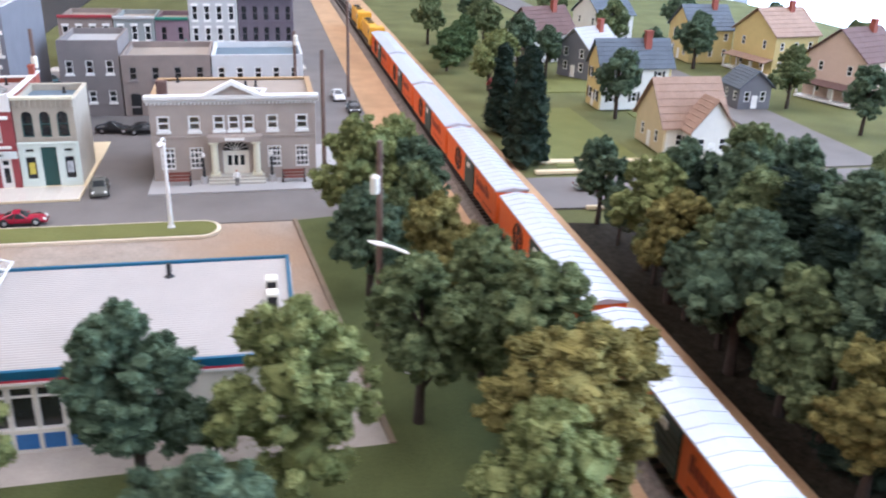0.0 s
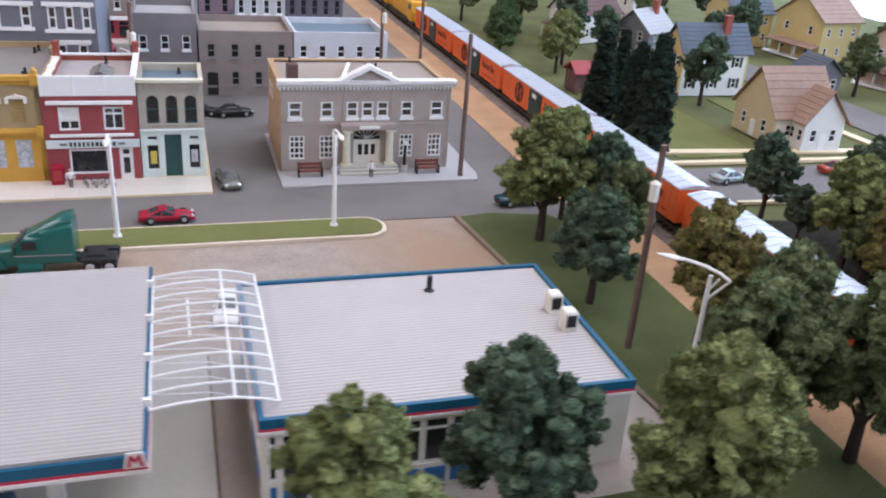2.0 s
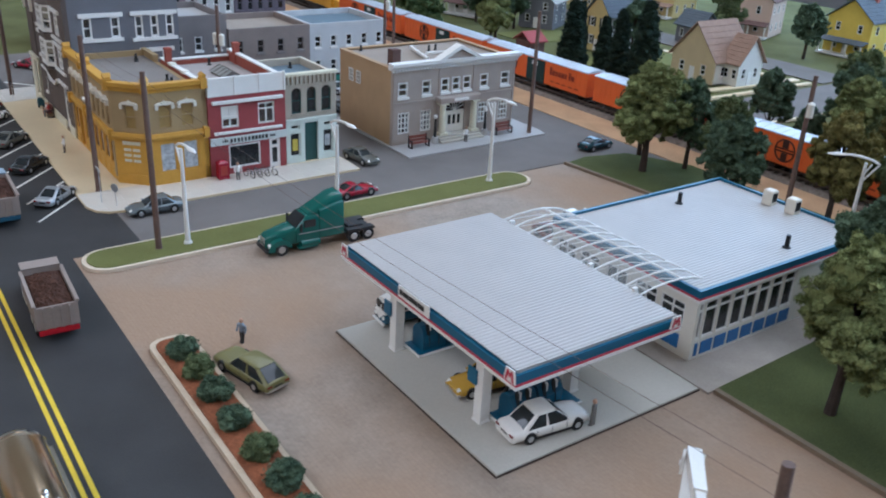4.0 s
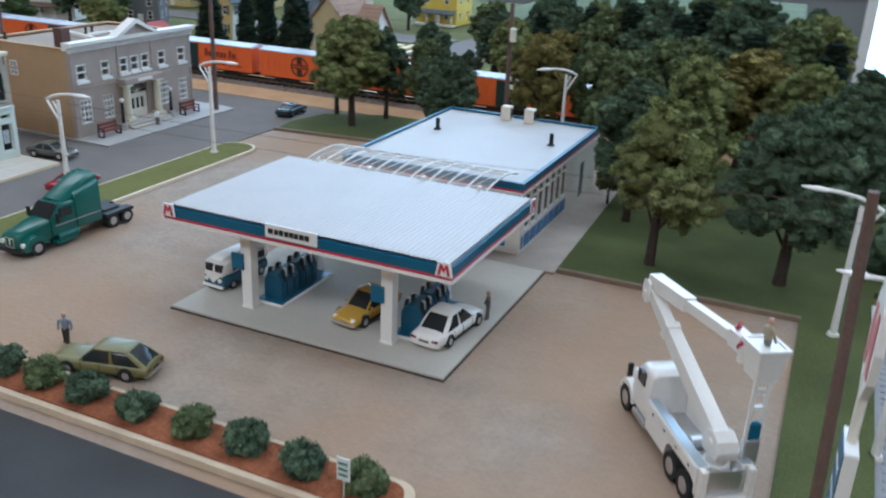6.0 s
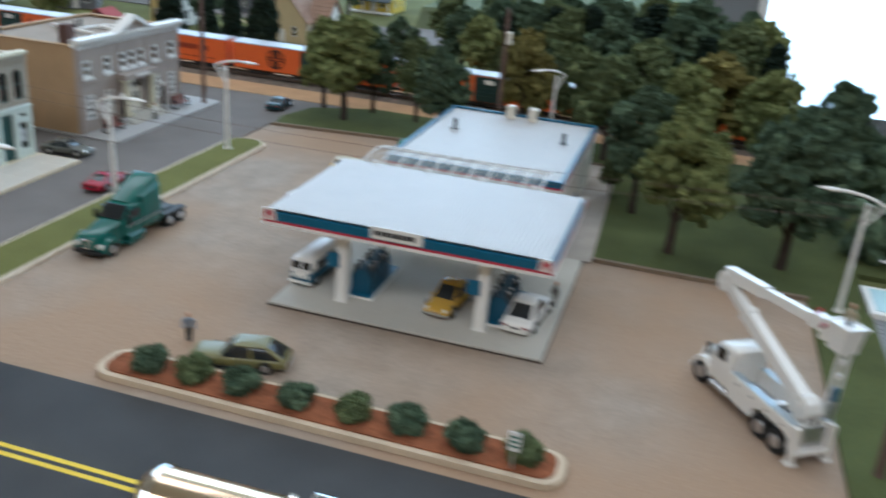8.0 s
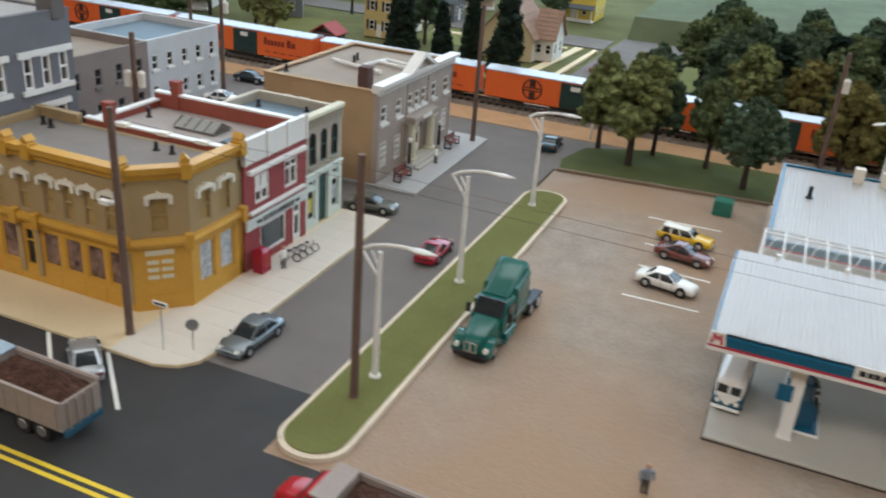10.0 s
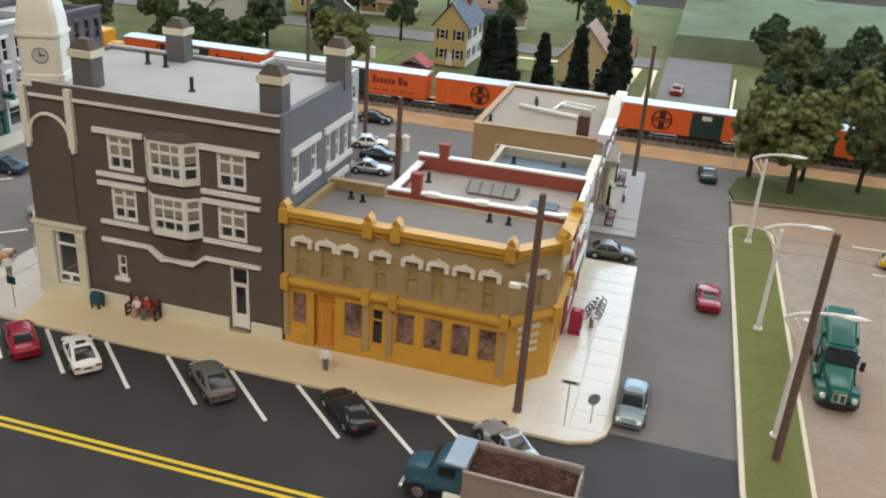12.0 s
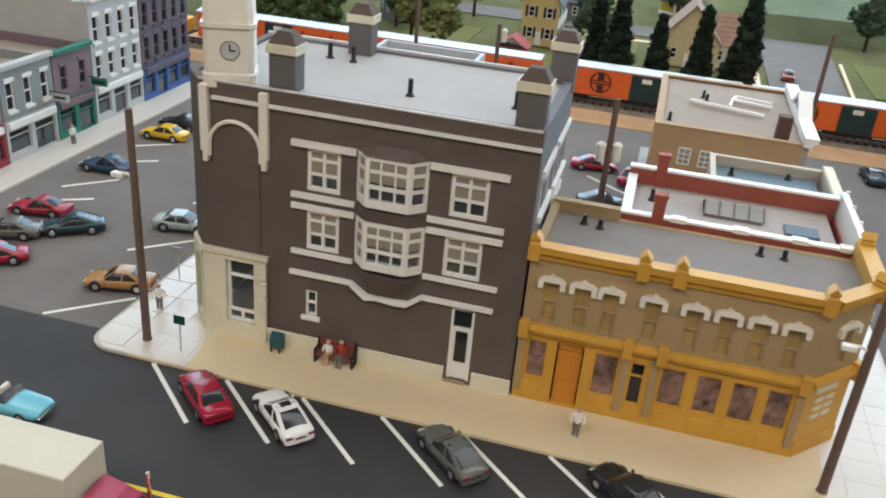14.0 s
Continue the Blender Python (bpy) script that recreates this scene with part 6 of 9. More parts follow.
def car(x, y, rz, color, label, kind="sedan", L=5.2, W=2.08, H=1.58, z=0.0, group="", second=None, sunroof=False):
    b = thing("car", label, "car", x, y, z, rz, group=group)
    body, h, w, r = PAINTS[color], L / 2, W / 2, 0.40
    top = PAINTS[second] if second else body
    st, rear, front_, top0, top1 = CAR_KINDS[kind]
    belt = 1.0 if kind != "sports" else 0.88
    part("body", shape().loft([section(a * h, w * q, z0, z1) for a, q, z0, z1 in st]), body, b, smooth=70)
    # glass all round, with the roof and its posts laid over it
    mid = belt + (H - belt) * 0.88
    lo, up = ring_at(rear * h, front_ * h, w * 0.88, 0.34, belt - 0.05), ring_at(top0 * h, top1 * h, w * 0.70, 0.26, mid)
    sh = [mixed(p, q, 0.5, 1.03, (rear + front_ + top0 + top1) / 4 * h) for p, q in zip(lo, up)]
    crown = ring_at(top0 * h + 0.16, top1 * h - 0.16, w * 0.58, 0.2, H - 0.02)
    peak = ring_at(top0 * h + 0.5, top1 * h - 0.5, w * 0.34, 0.12, H + 0.02)
    part("window_glass", shape().loft([lo, sh, up]), CARGLASS, b, smooth=60)
    grown = lambda ring, k, dz: [(cx + (p[0] - cx) * k, p[1] * k, p[2] + dz) for p in ring]
    cx = (top0 + top1) / 2 * h
    rf = part("roof", shape().loft([grown(up, 1.03, -0.04), grown(up, 1.035, 0.02), grown([mixed(p, q, 0.6) for p, q in zip(up, crown)], 1.0, 0.02), crown, peak]), top, b, smooth=60)

    def post(points, thick=0.03):
        """A painted strip up the glass between ring places given as (first, second, share)."""
        outer = []
        for ring in (lo, sh, up):
            outer.append([Vector(mixed(ring[i], ring[j], f)) for i, j, f in points])
        v = []
        for row in outer:
            for k in (1.0, 0.0):
                for p in row:
                    d = Vector((p.x - cx, p.y, 0)).normalized()
                    v.append(p + d * (thick if k else -0.02))
        n, f = len(points), []
        for k in range(2):
            o = k * 2 * n
            for i in range(n - 1):
                f.append((o + i, o + i + 1, o + 2 * n + i + 1, o + 2 * n + i))
            f += [(o, o + 2 * n, o + 3 * n, o + n), (o + n - 1, o + 2 * n - 1, o + 4 * n - 1, o + 3 * n - 1)]
        part("roof_post", shape().add(v, f), top, b)

    for arc in ((1, 4), (5, 8), (10, 13), (16, 19)):
        k0, k1 = arc
        wide = 0 if kind in ("sedan", "wagon") or k0 in (1, 5) else 1
        post([(i, i, 0.0) for i in range(k0 + (0 if k0 in (10, 16) else 1), k1 + (1 if k0 in (10, 16) else 0))] if k0 in (1, 5) or wide == 0 else [(i, i, 0.0) for i in range(k0, k1 + 1)])
    for i, j in ((9, 10), (0, 19)):
        for f in ((0.5,) if kind != "wagon" else (0.36, 0.68)):
            post([(i, j, f - 0.035), (i, j, f + 0.035)])
    if sunroof:
        m = (top0 * 0.4 + top1 * 0.6) * h
        part("sunroof", shape().box(m - 0.26, m + 0.2, -0.34, 0.34, H - 0.02, H + 0.035), CARGLASS, rf)
    for s in (-1, 1):
        for xx in (h * 0.60, -h * 0.58):
            # black disc on the uncut body draws the dark of the arch recess
            part("wheel_arch", shape().rod((xx, s * (w - 0.2), r + 0.02), (xx, s * (w + 0.006), r + 0.02), 0.47, n=18), BLACK, b)
            wheel(b, xx, s * (w - 0.10), r, 0.27)
        q = s * w * 0.60
        part("headlight", shape().loft([[(h - 0.30, q - 0.24, 0.70), (h - 0.30, q + 0.24, 0.70), (h - 0.30, q + 0.2, 0.82), (h - 0.30, q - 0.2, 0.82)], [(h - 0.02, q - 0.18, 0.56), (h - 0.05, q + 0.18, 0.56), (h - 0.09, q + 0.15, 0.68), (h - 0.06, q - 0.15, 0.68)]]), LAMP, b)
        q = s * w * 0.66
        part("tail_light", shape().box(-h - 0.012, -h + 0.16, q - 0.2, q + 0.2, 0.70, 0.84, 0.03), TAIL, b)
        part("mirror", shape().ball((front_ * h - 0.28, s * (w * 0.96), belt + 0.1), 0.11, 8, 5, 0.8), body, b, smooth=True)
        ya, yb = sorted((s * (w * 0.985), s * (w + 0.008)))
        lines = shape()
        for f in (0.30, -0.14) if kind in ("sports", "coupe") else (0.32, -0.06, -0.42):
            lines.box(f * h - 0.015, f * h + 0.015, ya, yb, 0.36, belt - 0.1)
        part("door_seam", lines, SEAM, b)
        part("sill", shape().box(-h * 0.42, h * 0.44, min(s * w * 0.9, s * (w + 0.012)), max(s * w * 0.9, s * (w + 0.012)), 0.25, 0.33), SEAM, b)
    old = kind in ("wagon", "estate") or second or color in ("taxi", "tan")
    trim = SILVER if old else body
    ends = ((-0.16, 0.92), (0.02, 0.88), (0.09, 0.72), (0.12, 0.5))
    for s in (1, -1):
        part("bumper", shape().loft([[(s * (h - 0.08 + d), -w * q, 0.34), (s * (h - 0.08 + d), w * q, 0.34), (s * (h - 0.08 + d), w * q, 0.5), (s * (h - 0.08 + d), -w * q, 0.5)] for d, q in ends]), trim, b)
    part("grille", shape().box(h - 0.2, h + 0.0, -w * 0.34, w * 0.34, 0.52, 0.62), SILVER if old else BLACK, b)
    part("rear_panel", shape().box(-h - 0.008, -h + 0.1, -w * 0.3, w * 0.3, 0.58, 0.72), SEAM, b)
    return b


A = 138  # angle of the stalls: noses to the kerb
car(-36.9, -6.9, A, "red", "dark red coupe parked in a slanted stall", "sedan", group="cars in the slanted stalls")
car(-31.7, -7.0, A, "white", "white sports coupe parked in a slanted stall", "coupe", group="cars in the slanted stalls", sunroof=True)
car(-21.2, -6.7, A, "grey", "grey-brown coupe parked in a slanted stall", "coupe", group="cars in the slanted stalls")
car(-10.9, -6.6, A, "black", "black classic coupe parked in a slanted stall", "sedan", group="cars in the slanted stalls")
car(0.1, -6.3, A, "silver", "silver sports coupe parked in a slanted stall", "sports", group="cars in the slanted stalls")
car(7.7, 1.5, -92, "slate", "blue-grey sedan standing at the side street kerb", "sedan", L=5.6, W=2.2, H=1.7)
car(12.9, 21.6, 92, "red", "bright red sports car on the side street", "sports", H=1.45)
car(3.3, 28.0, 8, "grey", "dark grey sedan leaving the alley", "sedan")
car(12.6, 58.2, 95, "teal", "dark teal coupe by the railway crossing", "sedan")
car(-34.0, 61.8, 0, "black", "black sedan beside the tracks", "sedan")
car(-23.0, 30.3, 95, "black", "black sedan in the back lot", "sedan", group="cars in the back lot")
car(-23.8, 26.0, 80, "black", "black coupe in the back lot", "coupe", group="cars in the back lot")
car(-27.0, 41.0, 8, "silver", "silver coupe in the back lot", "coupe", group="cars in the back lot")
car(-27.6, 46.3, 12, "black", "black coupe in the back lot", "coupe", group="cars in the back lot")
car(-30.6, 50.4, 15, "white", "white sedan in the back lot", "sedan", group="cars in the back lot")
car(-18.6, 46.6, 10, "red", "red sports car in the back lot", "sports", group="cars in the back lot")
car(-14.2, 44.6, 75, "red", "dark red coupe in the back lot", "coupe", group="cars in the back lot")
car(-16.6, 36.0, 15, "black", "black coupe beside the utility pole", "coupe", group="cars in the back lot")
car(-43.0, 60.0, 5, "white", "white sedan on the back street", "sedan")
car(32.4, 37.0, -8, "yellow", "yellow station wagon parked on the lot", "wagon", group="cars on the lot", second="cream")
car(32.9, 32.9, -10, "maroon", "brown hatchback parked on the lot", "coupe", group="cars on the lot")
car(32.5, 26.2, -10, "white", "white sedan parked on the lot", "sedan", group="cars on the lot")
car(50.6, 11.0, -97, "taxi", "ochre yellow sedan at the pumps", "sedan", L=5.5, W=2.2, H=1.9, z=0.25)
car(56.5, 11.4, 84, "white", "white four-door sedan standing at the pumps", "sedan", L=6.3, W=2.35, H=1.95, z=0.25)
car(40.7, -2.4, 194, "olive", "olive green fastback wagon beside the planter", "estate", L=6.2, W=2.25, H=1.8)
car(-64.0, 33.6, 180, "yellow", "yellow sedan in the far street", "sedan", group="cars in the far street")
car(-64.2, 37.5, 178, "black", "black sedan in the far street", "sedan", group="cars in the far street")
car(-64.0, 23.0, 182, "blue", "blue pickup in the far street", "sports", group="cars in the far street", H=1.7)
car(-63.2, 12.2, 190, "red", "red sports car in the far street", "sports", group="cars in the far street")
car(-58.6, 10.2, 215, "teal", "dark teal coupe in the far street", "coupe", group="cars in the far street")
car(-50.6, 14.4, 10, "palegreen", "pale silver sedan in the far street", "sedan", group="cars in the far street")
car(-49.7, 3.6, 195, "tan", "tan bronze sedan in the far street", "sedan", group="cars in the far street")
car(-62.6, 7.4, 200, "grey", "dark grey sedan in the far street", "sedan", group="cars in the far street")
car(-60.6, 3.2, 215, "red", "red convertible in the far street", "sports", group="cars in the far street")
car(8.5, 87.5, 100, "palegreen", "pale blue sedan waiting beyond the tracks", "sedan")
car(7.1, 104.6, 85, "rust", "red pickup on the street beyond the tracks", "sports")


def convertible(x, y, rz):
    b = thing("car", "light blue open convertible with pale seats", "car", x, y, 0, rz)
    st = [(-2.7, 0.8, 0.45, 0.9), (-2.5, 0.95, 0.32, 1.0), (-1.0, 1.02, 0.26, 1.02), (1.0, 1.02, 0.26, 1.0), (2.4, 0.96, 0.3, 0.85), (2.7, 0.8, 0.4, 0.7)]
    part("body", shape().loft([section(a, q, c, d) for a, q, c, d in st]), PAINTS["cyan"], b, smooth=True)
    part("cockpit", shape().box(-1.5, 0.6, -0.78, 0.78, 0.95, 1.06), BLACK, b)
    for xx in (-1.2, -0.3):
        part("seat", shape().box(xx - 0.15, xx + 0.1, -0.7, 0.7, 1.0, 1.45, 0.08), IVORY, b)
    part("windscreen", shape().loft([[(0.75, -0.8, 1.0), (0.8, -0.8, 1.0), (0.8, 0.8, 1.0), (0.75, 0.8, 1.0)], [(0.4, -0.7, 1.5), (0.45, -0.7, 1.5), (0.45, 0.7, 1.5), (0.4, 0.7, 1.5)]]), GLASS, b)
    for s in (-0.88, 0.88):
        wheel(b, 1.6, s, 0.36)
        wheel(b, -1.6, s, 0.36)
    part("bumper", shape().box(2.62, 2.8, -0.8, 0.8, 0.35, 0.55, 0.04), CHROME, b)


convertible(-47.3, -11.6, 0)


def camper_van(x, y, rz):
    b = thing("camper_van", "rounded van in white over teal at the pumps", "van", x, y, 0.25, rz)
    teal = PAINTS["truckblue"]
    part("lower_body", shape().loft([section(a, q, 0.3, d) for a, q, d in ((-2.4, 0.85, 1.0), (-2.2, 1.0, 1.15), (2.0, 1.0, 1.15), (2.35, 0.9, 1.1), (2.45, 0.75, 1.0))]), teal, b, smooth=True)
    part("upper_body", shape().loft([section(a, q, 1.1, d, 0.3) for a, q, d in ((-2.3, 0.88, 2.1), (-2.1, 0.98, 2.35), (1.7, 0.98, 2.35), (2.1, 0.9, 2.2), (2.35, 0.8, 1.6))]), PAINTS["white"], b, smooth=True)
    for s in (-1, 1):
        part("side_glass", shape().box(-1.9, 1.5, min(s * 0.93, s * 1.0), max(s * 0.93, s * 1.0), 1.4, 1.95), DARKGLASS, b)
        part("windscreen", shape().box(2.1, 2.36, s * 0.42 - 0.33, s * 0.42 + 0.33, 1.4, 1.95), DARKGLASS, b)
        part("headlight", shape().rod((2.38, s * 0.6, 0.85), (2.5, s * 0.6, 0.85), 0.16, n=12), LAMP, b)
        wheel(b, 1.5, s * 0.88, 0.36)
        wheel(b, -1.5, s * 0.88, 0.36)
    part("nose_panel", shape().slab_x([(-0.75, 1.25), (0.75, 1.25), (0, 0.6)], 2.4, 2.5), PAINTS["white"], b)
    part("bumper", shape().box(2.42, 2.6, -0.9, 0.9, 0.3, 0.48, 0.05), PAINTS["white"], b)


camper_van(39.5, 11.5, -94)


def tractor(x, y, rz, color="green"):
    b = thing("semi_tractor", "dark green semi tractor with a high sleeper cab", "truck", x, y, 0, rz)
    p = PAINTS[color]
    part("chassis", shape().box(-5.2, 3.6, -0.55, 0.55, 0.7, 1.15, 0.05), BLACK, b)
    part("hood", hull([(1.6, 1.1, 1.0, 0.7, 2.3), (2.6, 1.0, 0.9, 0.65, 2.15), (3.6, 0.9, 0.75, 0.6, 1.9), (4.15, 0.78, 0.62, 0.6, 1.7), (4.35, 0.6, 0.5, 0.7, 1.5)], 0.3), p, b, smooth=50)
    for s in (-1, 1):
        part("fender", shape().slab_y([(2.3, 0.7), (2.5, 1.2), (2.85, 1.48), (3.3, 1.55), (3.8, 1.4), (4.15, 1.05), (4.3, 0.55), (3.85, 0.5), (3.75, 0.9), (3.4, 1.1), (2.95, 1.05), (2.65, 0.75)], min(s * 0.75, s * 1.33), max(s * 0.75, s * 1.33)), p, b, smooth=30)
        part("headlight", shape().rod((4.1, s * 1.0, 1.0), (4.28, s * 0.98, 1.0), 0.18, n=10), LAMP, b)
        part("step", shape().box(0.0, 1.7, s * 1.05 - 0.3, s * 1.05 + 0.3, 0.35, 0.55, 0.05), p, b)
    part("grille", shape().wall(-0.42, 0.42, 0.75, 1.5, 0, 0.08, [(-0.36, -0.06, 0.82, 1.43), (0.06, 0.36, 0.82, 1.43)]).turned(Matrix.Translation((4.42, 0, 0)) @ Matrix.Rotation(radians(90), 4, "Z")), CHROME, b, "chrome grille frame")
    part("bumper", hull([(4.2, 1.25, 1.25, 0.35, 0.7), (4.5, 1.1, 1.1, 0.38, 0.66)], 0.1), BLACK, b)
    cb = part("cab", hull([(-0.2, 1.25, 1.15, 0.8, 3.3), (0.9, 1.25, 1.1, 0.8, 3.25), (1.3, 1.25, 1.1, 0.8, 2.85), (1.85, 1.22, 1.08, 0.8, 2.3)], 0.3), p, b, smooth=40)
    part("windscreen", shape().loft([[(1.80, -1.0, 2.33), (1.90, -1.0, 2.33), (1.90, 1.0, 2.33), (1.80, 1.0, 2.33)], [(1.0, -0.92, 3.18), (1.1, -0.92, 3.18), (1.1, 0.92, 3.18), (1.0, 0.92, 3.18)]]), DARKGLASS, cb)
    for s in (-1, 1):
        part("side_window", shape().box(0.15, 1.15, min(s * 1.1, s * 1.25), max(s * 1.1, s * 1.25), 2.25, 2.9), DARKGLASS, cb)
        part("mirror", shape().box(1.5, 1.62, min(s * 1.3, s * 1.6), max(s * 1.3, s * 1.6), 2.0, 2.7), BLACK, cb)
        part("fuel_tank", shape().rod((-0.2, s * 1.0, 0.75), (1.5, s * 1.0, 0.75), 0.4, n=14), PAINTS["green"], b, smooth=True)
    part("sleeper", hull([(-2.45, 1.25, 1.2, 0.9, 4.2), (-2.3, 1.32, 1.25, 0.9, 4.35), (-0.2, 1.32, 1.2, 0.9, 3.7)], 0.3), p, b, smooth=40)
    part("roof_fairing", hull([(-2.4, 1.2, 1.05, 3.3, 4.75), (-1.6, 1.2, 1.0, 3.3, 4.65), (-0.4, 1.12, 0.9, 3.2, 4.0), (0.75, 1.0, 0.8, 3.1, 3.35)], 0.3), p, b, smooth=40)
    part("white_line", shape().box(-2.3, 1.7, -1.335, -1.32, 1.75, 1.83).box(-2.3, 1.7, 1.32, 1.335, 1.75, 1.83), PAINTS["silver"], b)
    part("fifth_wheel", shape().box(-4.5, -3.1, -0.75, 0.75, 1.15, 1.4, 0.05), BLACK, b)
    for s in (-1, 1):
        wheel(b, 3.2, s * 1.08, 0.56, 0.36)
        wheel(b, -3.4, s * 1.0, 0.56, 0.6)
        wheel(b, -4.75, s * 1.0, 0.56, 0.6)
        part("mud_guard", shape().slab_y([(-5.4, 1.0), (-5.3, 1.25), (-2.8, 1.25), (-2.7, 1.0)], s * 1.0 - 0.35, s * 1.0 + 0.35), BLACK, b)


tractor(22.3, 11.7, -92)
bpy.data.objects["semi_tractor"].scale = (1.12, 1.12, 1.06)


def dump_truck(x, y, rz, cab, chassis, label):
    b = thing("dump_truck", label, "truck", x, y, 0, rz)
    part("chassis", shape().box(-4.6, 4.4, -1.0, 1.0, 0.75, 1.15, 0.05), PAINTS[chassis], b)
    bedm = mat("dump_bed_grey", (0.31, 0.25, 0.215), 0.55, var=0.12)
    bed = part("dump_bed", shape().box(-4.6, 1.8, -1.36, 1.36, 1.15, 1.35), bedm, b, "light grey dump body")
    part("side_wall", shape().box(-4.7, 1.9, -1.5, -1.35, 1.2, 3.15), bedm, bed)
    part("side_wall", shape().box(-4.7, 1.9, 1.35, 1.5, 1.2, 3.15), bedm, bed)
    part("head_board", shape().box(1.75, 1.9, -1.35, 1.35, 1.2, 3.3), bedm, bed)
    part("tailgate", shape().box(-4.7, -4.55, -1.35, 1.35, 1.2, 3.0), bedm, bed)
    for s in (-1, 1):
        for i in range(7):
            xx = -4.4 + i
            part("bed_rib", shape().box(xx, xx + 0.14, min(s * 1.5, s * 1.54), max(s * 1.5, s * 1.54), 1.2, 3.0), bedm, bed)
        part("top_rail", shape().box(-4.7, 1.9, min(s * 1.45, s * 1.62), max(s * 1.45, s * 1.62), 3.0, 3.2), bedm, bed)
    for yy in (-0.9, -0.3, 0.3, 0.9):
        part("bed_rib", shape().box(-4.82, -4.7, yy - 0.06, yy + 0.06, 1.2, 2.9), bedm, bed)
    part("cab_shield", shape().slab_y([(1.75, 3.2), (1.9, 3.2), (3.05, 3.3), (3.05, 3.42), (1.75, 3.36)], -1.42, 1.42), mat("pale_blue_shield", (0.33, 0.42, 0.50), 0.4, var=0.2) if cab == "truckblue" else bedm, bed, "sheet metal cab shield")
    n, m, v, f = 48, 22, [], []
    for i in range(n + 1):
        for j in range(m + 1):
            u, w = i / n, j / m
            zz = 2.75 + 0.62 * math.sin(math.pi * u) ** 0.6 * math.sin(math.pi * w) ** 0.6
            zz += 0.12 * noise.noise(Vector((i * 0.35, j * 0.35, x))) + 0.14 * noise.noise(Vector((i * 1.1, j * 1.1, x + 9)))
            v.append((-4.55 + 6.3 * u, -1.35 + 2.7 * w, zz))
    for i in range(n):
        for j in range(m):
            k = i * (m + 1) + j
            f.append((k, k + m + 1, k + m + 2, k + 1))
    part("soil_load", shape().add(v, f), SOIL, b, "heap of dark soil")
    p = PAINTS[cab]
    cb = part("cab", hull([(2.0, 1.3, 1.15, 1.0, 3.12), (3.3, 1.3, 1.12, 1.0, 3.1), (3.75, 1.3, 1.12, 1.0, 2.85), (4.15, 1.27, 1.14, 1.0, 2.25)], 0.25), p, b, smooth=40)
    part("windscreen", shape().loft([[(4.08, -1.05, 2.3), (4.18, -1.05, 2.3), (4.18, 1.05, 2.3), (4.08, 1.05, 2.3)], [(3.66, -0.97, 2.92), (3.76, -0.97, 2.92), (3.76, 0.97, 2.92), (3.66, 0.97, 2.92)]]), DARKGLASS, cb)
    part("hood", hull([(3.8, 1.05, 0.95, 0.8, 2.32), (4.8, 0.98, 0.88, 0.8, 2.18), (5.5, 0.88, 0.76, 0.8, 2.0), (5.65, 0.78, 0.66, 0.85, 1.85)], 0.25), p, b, smooth=45)
    part("grille", shape().box(5.58, 5.7, -0.6, 0.6, 0.85, 1.6), CHROME, b)
    part("bumper", shape().box(5.6, 5.85, -1.2, 1.2, 0.5, 0.8, 0.05), SILVER, b)
    for sgn in (-1, 1):
        part("side_window", shape().box(2.4, 3.45, min(sgn * 1.1, sgn * 1.27), max(sgn * 1.1, sgn * 1.27), 2.2, 2.85), DARKGLASS, cb)
        part("fender", shape().slab_y([(3.9, 0.9), (4.1, 1.45), (4.9, 1.5), (5.4, 1.1), (5.1, 1.1), (4.8, 1.25), (4.3, 1.2), (4.15, 0.9)], min(sgn * 0.8, sgn * 1.25), max(sgn * 0.8, sgn * 1.25)), p, b)
        part("fuel_tank", shape().rod((1.2, sgn * 1.1, 0.8), (3.0, sgn * 1.1, 0.8), 0.4, n=12), IVORY, b, "cream fuel tank", smooth=40)
        wheel(b, 4.6, sgn * 1.12, 0.64, 0.4)
        wheel(b, -1.5, sgn * 1.15, 0.64, 0.62)
        wheel(b, -3.0, sgn * 1.15, 0.64, 0.62)
    part("tail_bar", shape().box(-4.9, -4.7, -1.4, 1.4, 0.8, 1.15), PAINTS[chassis], b)


dump_truck(0.75, -11.9, 178.5, "truckblue", "truckblue", "blue dump truck with a grey body full of soil")
dump_truck(24.6, -12.3, 177, "truckred", "truckred", "red dump truck with a grey body full of soil")


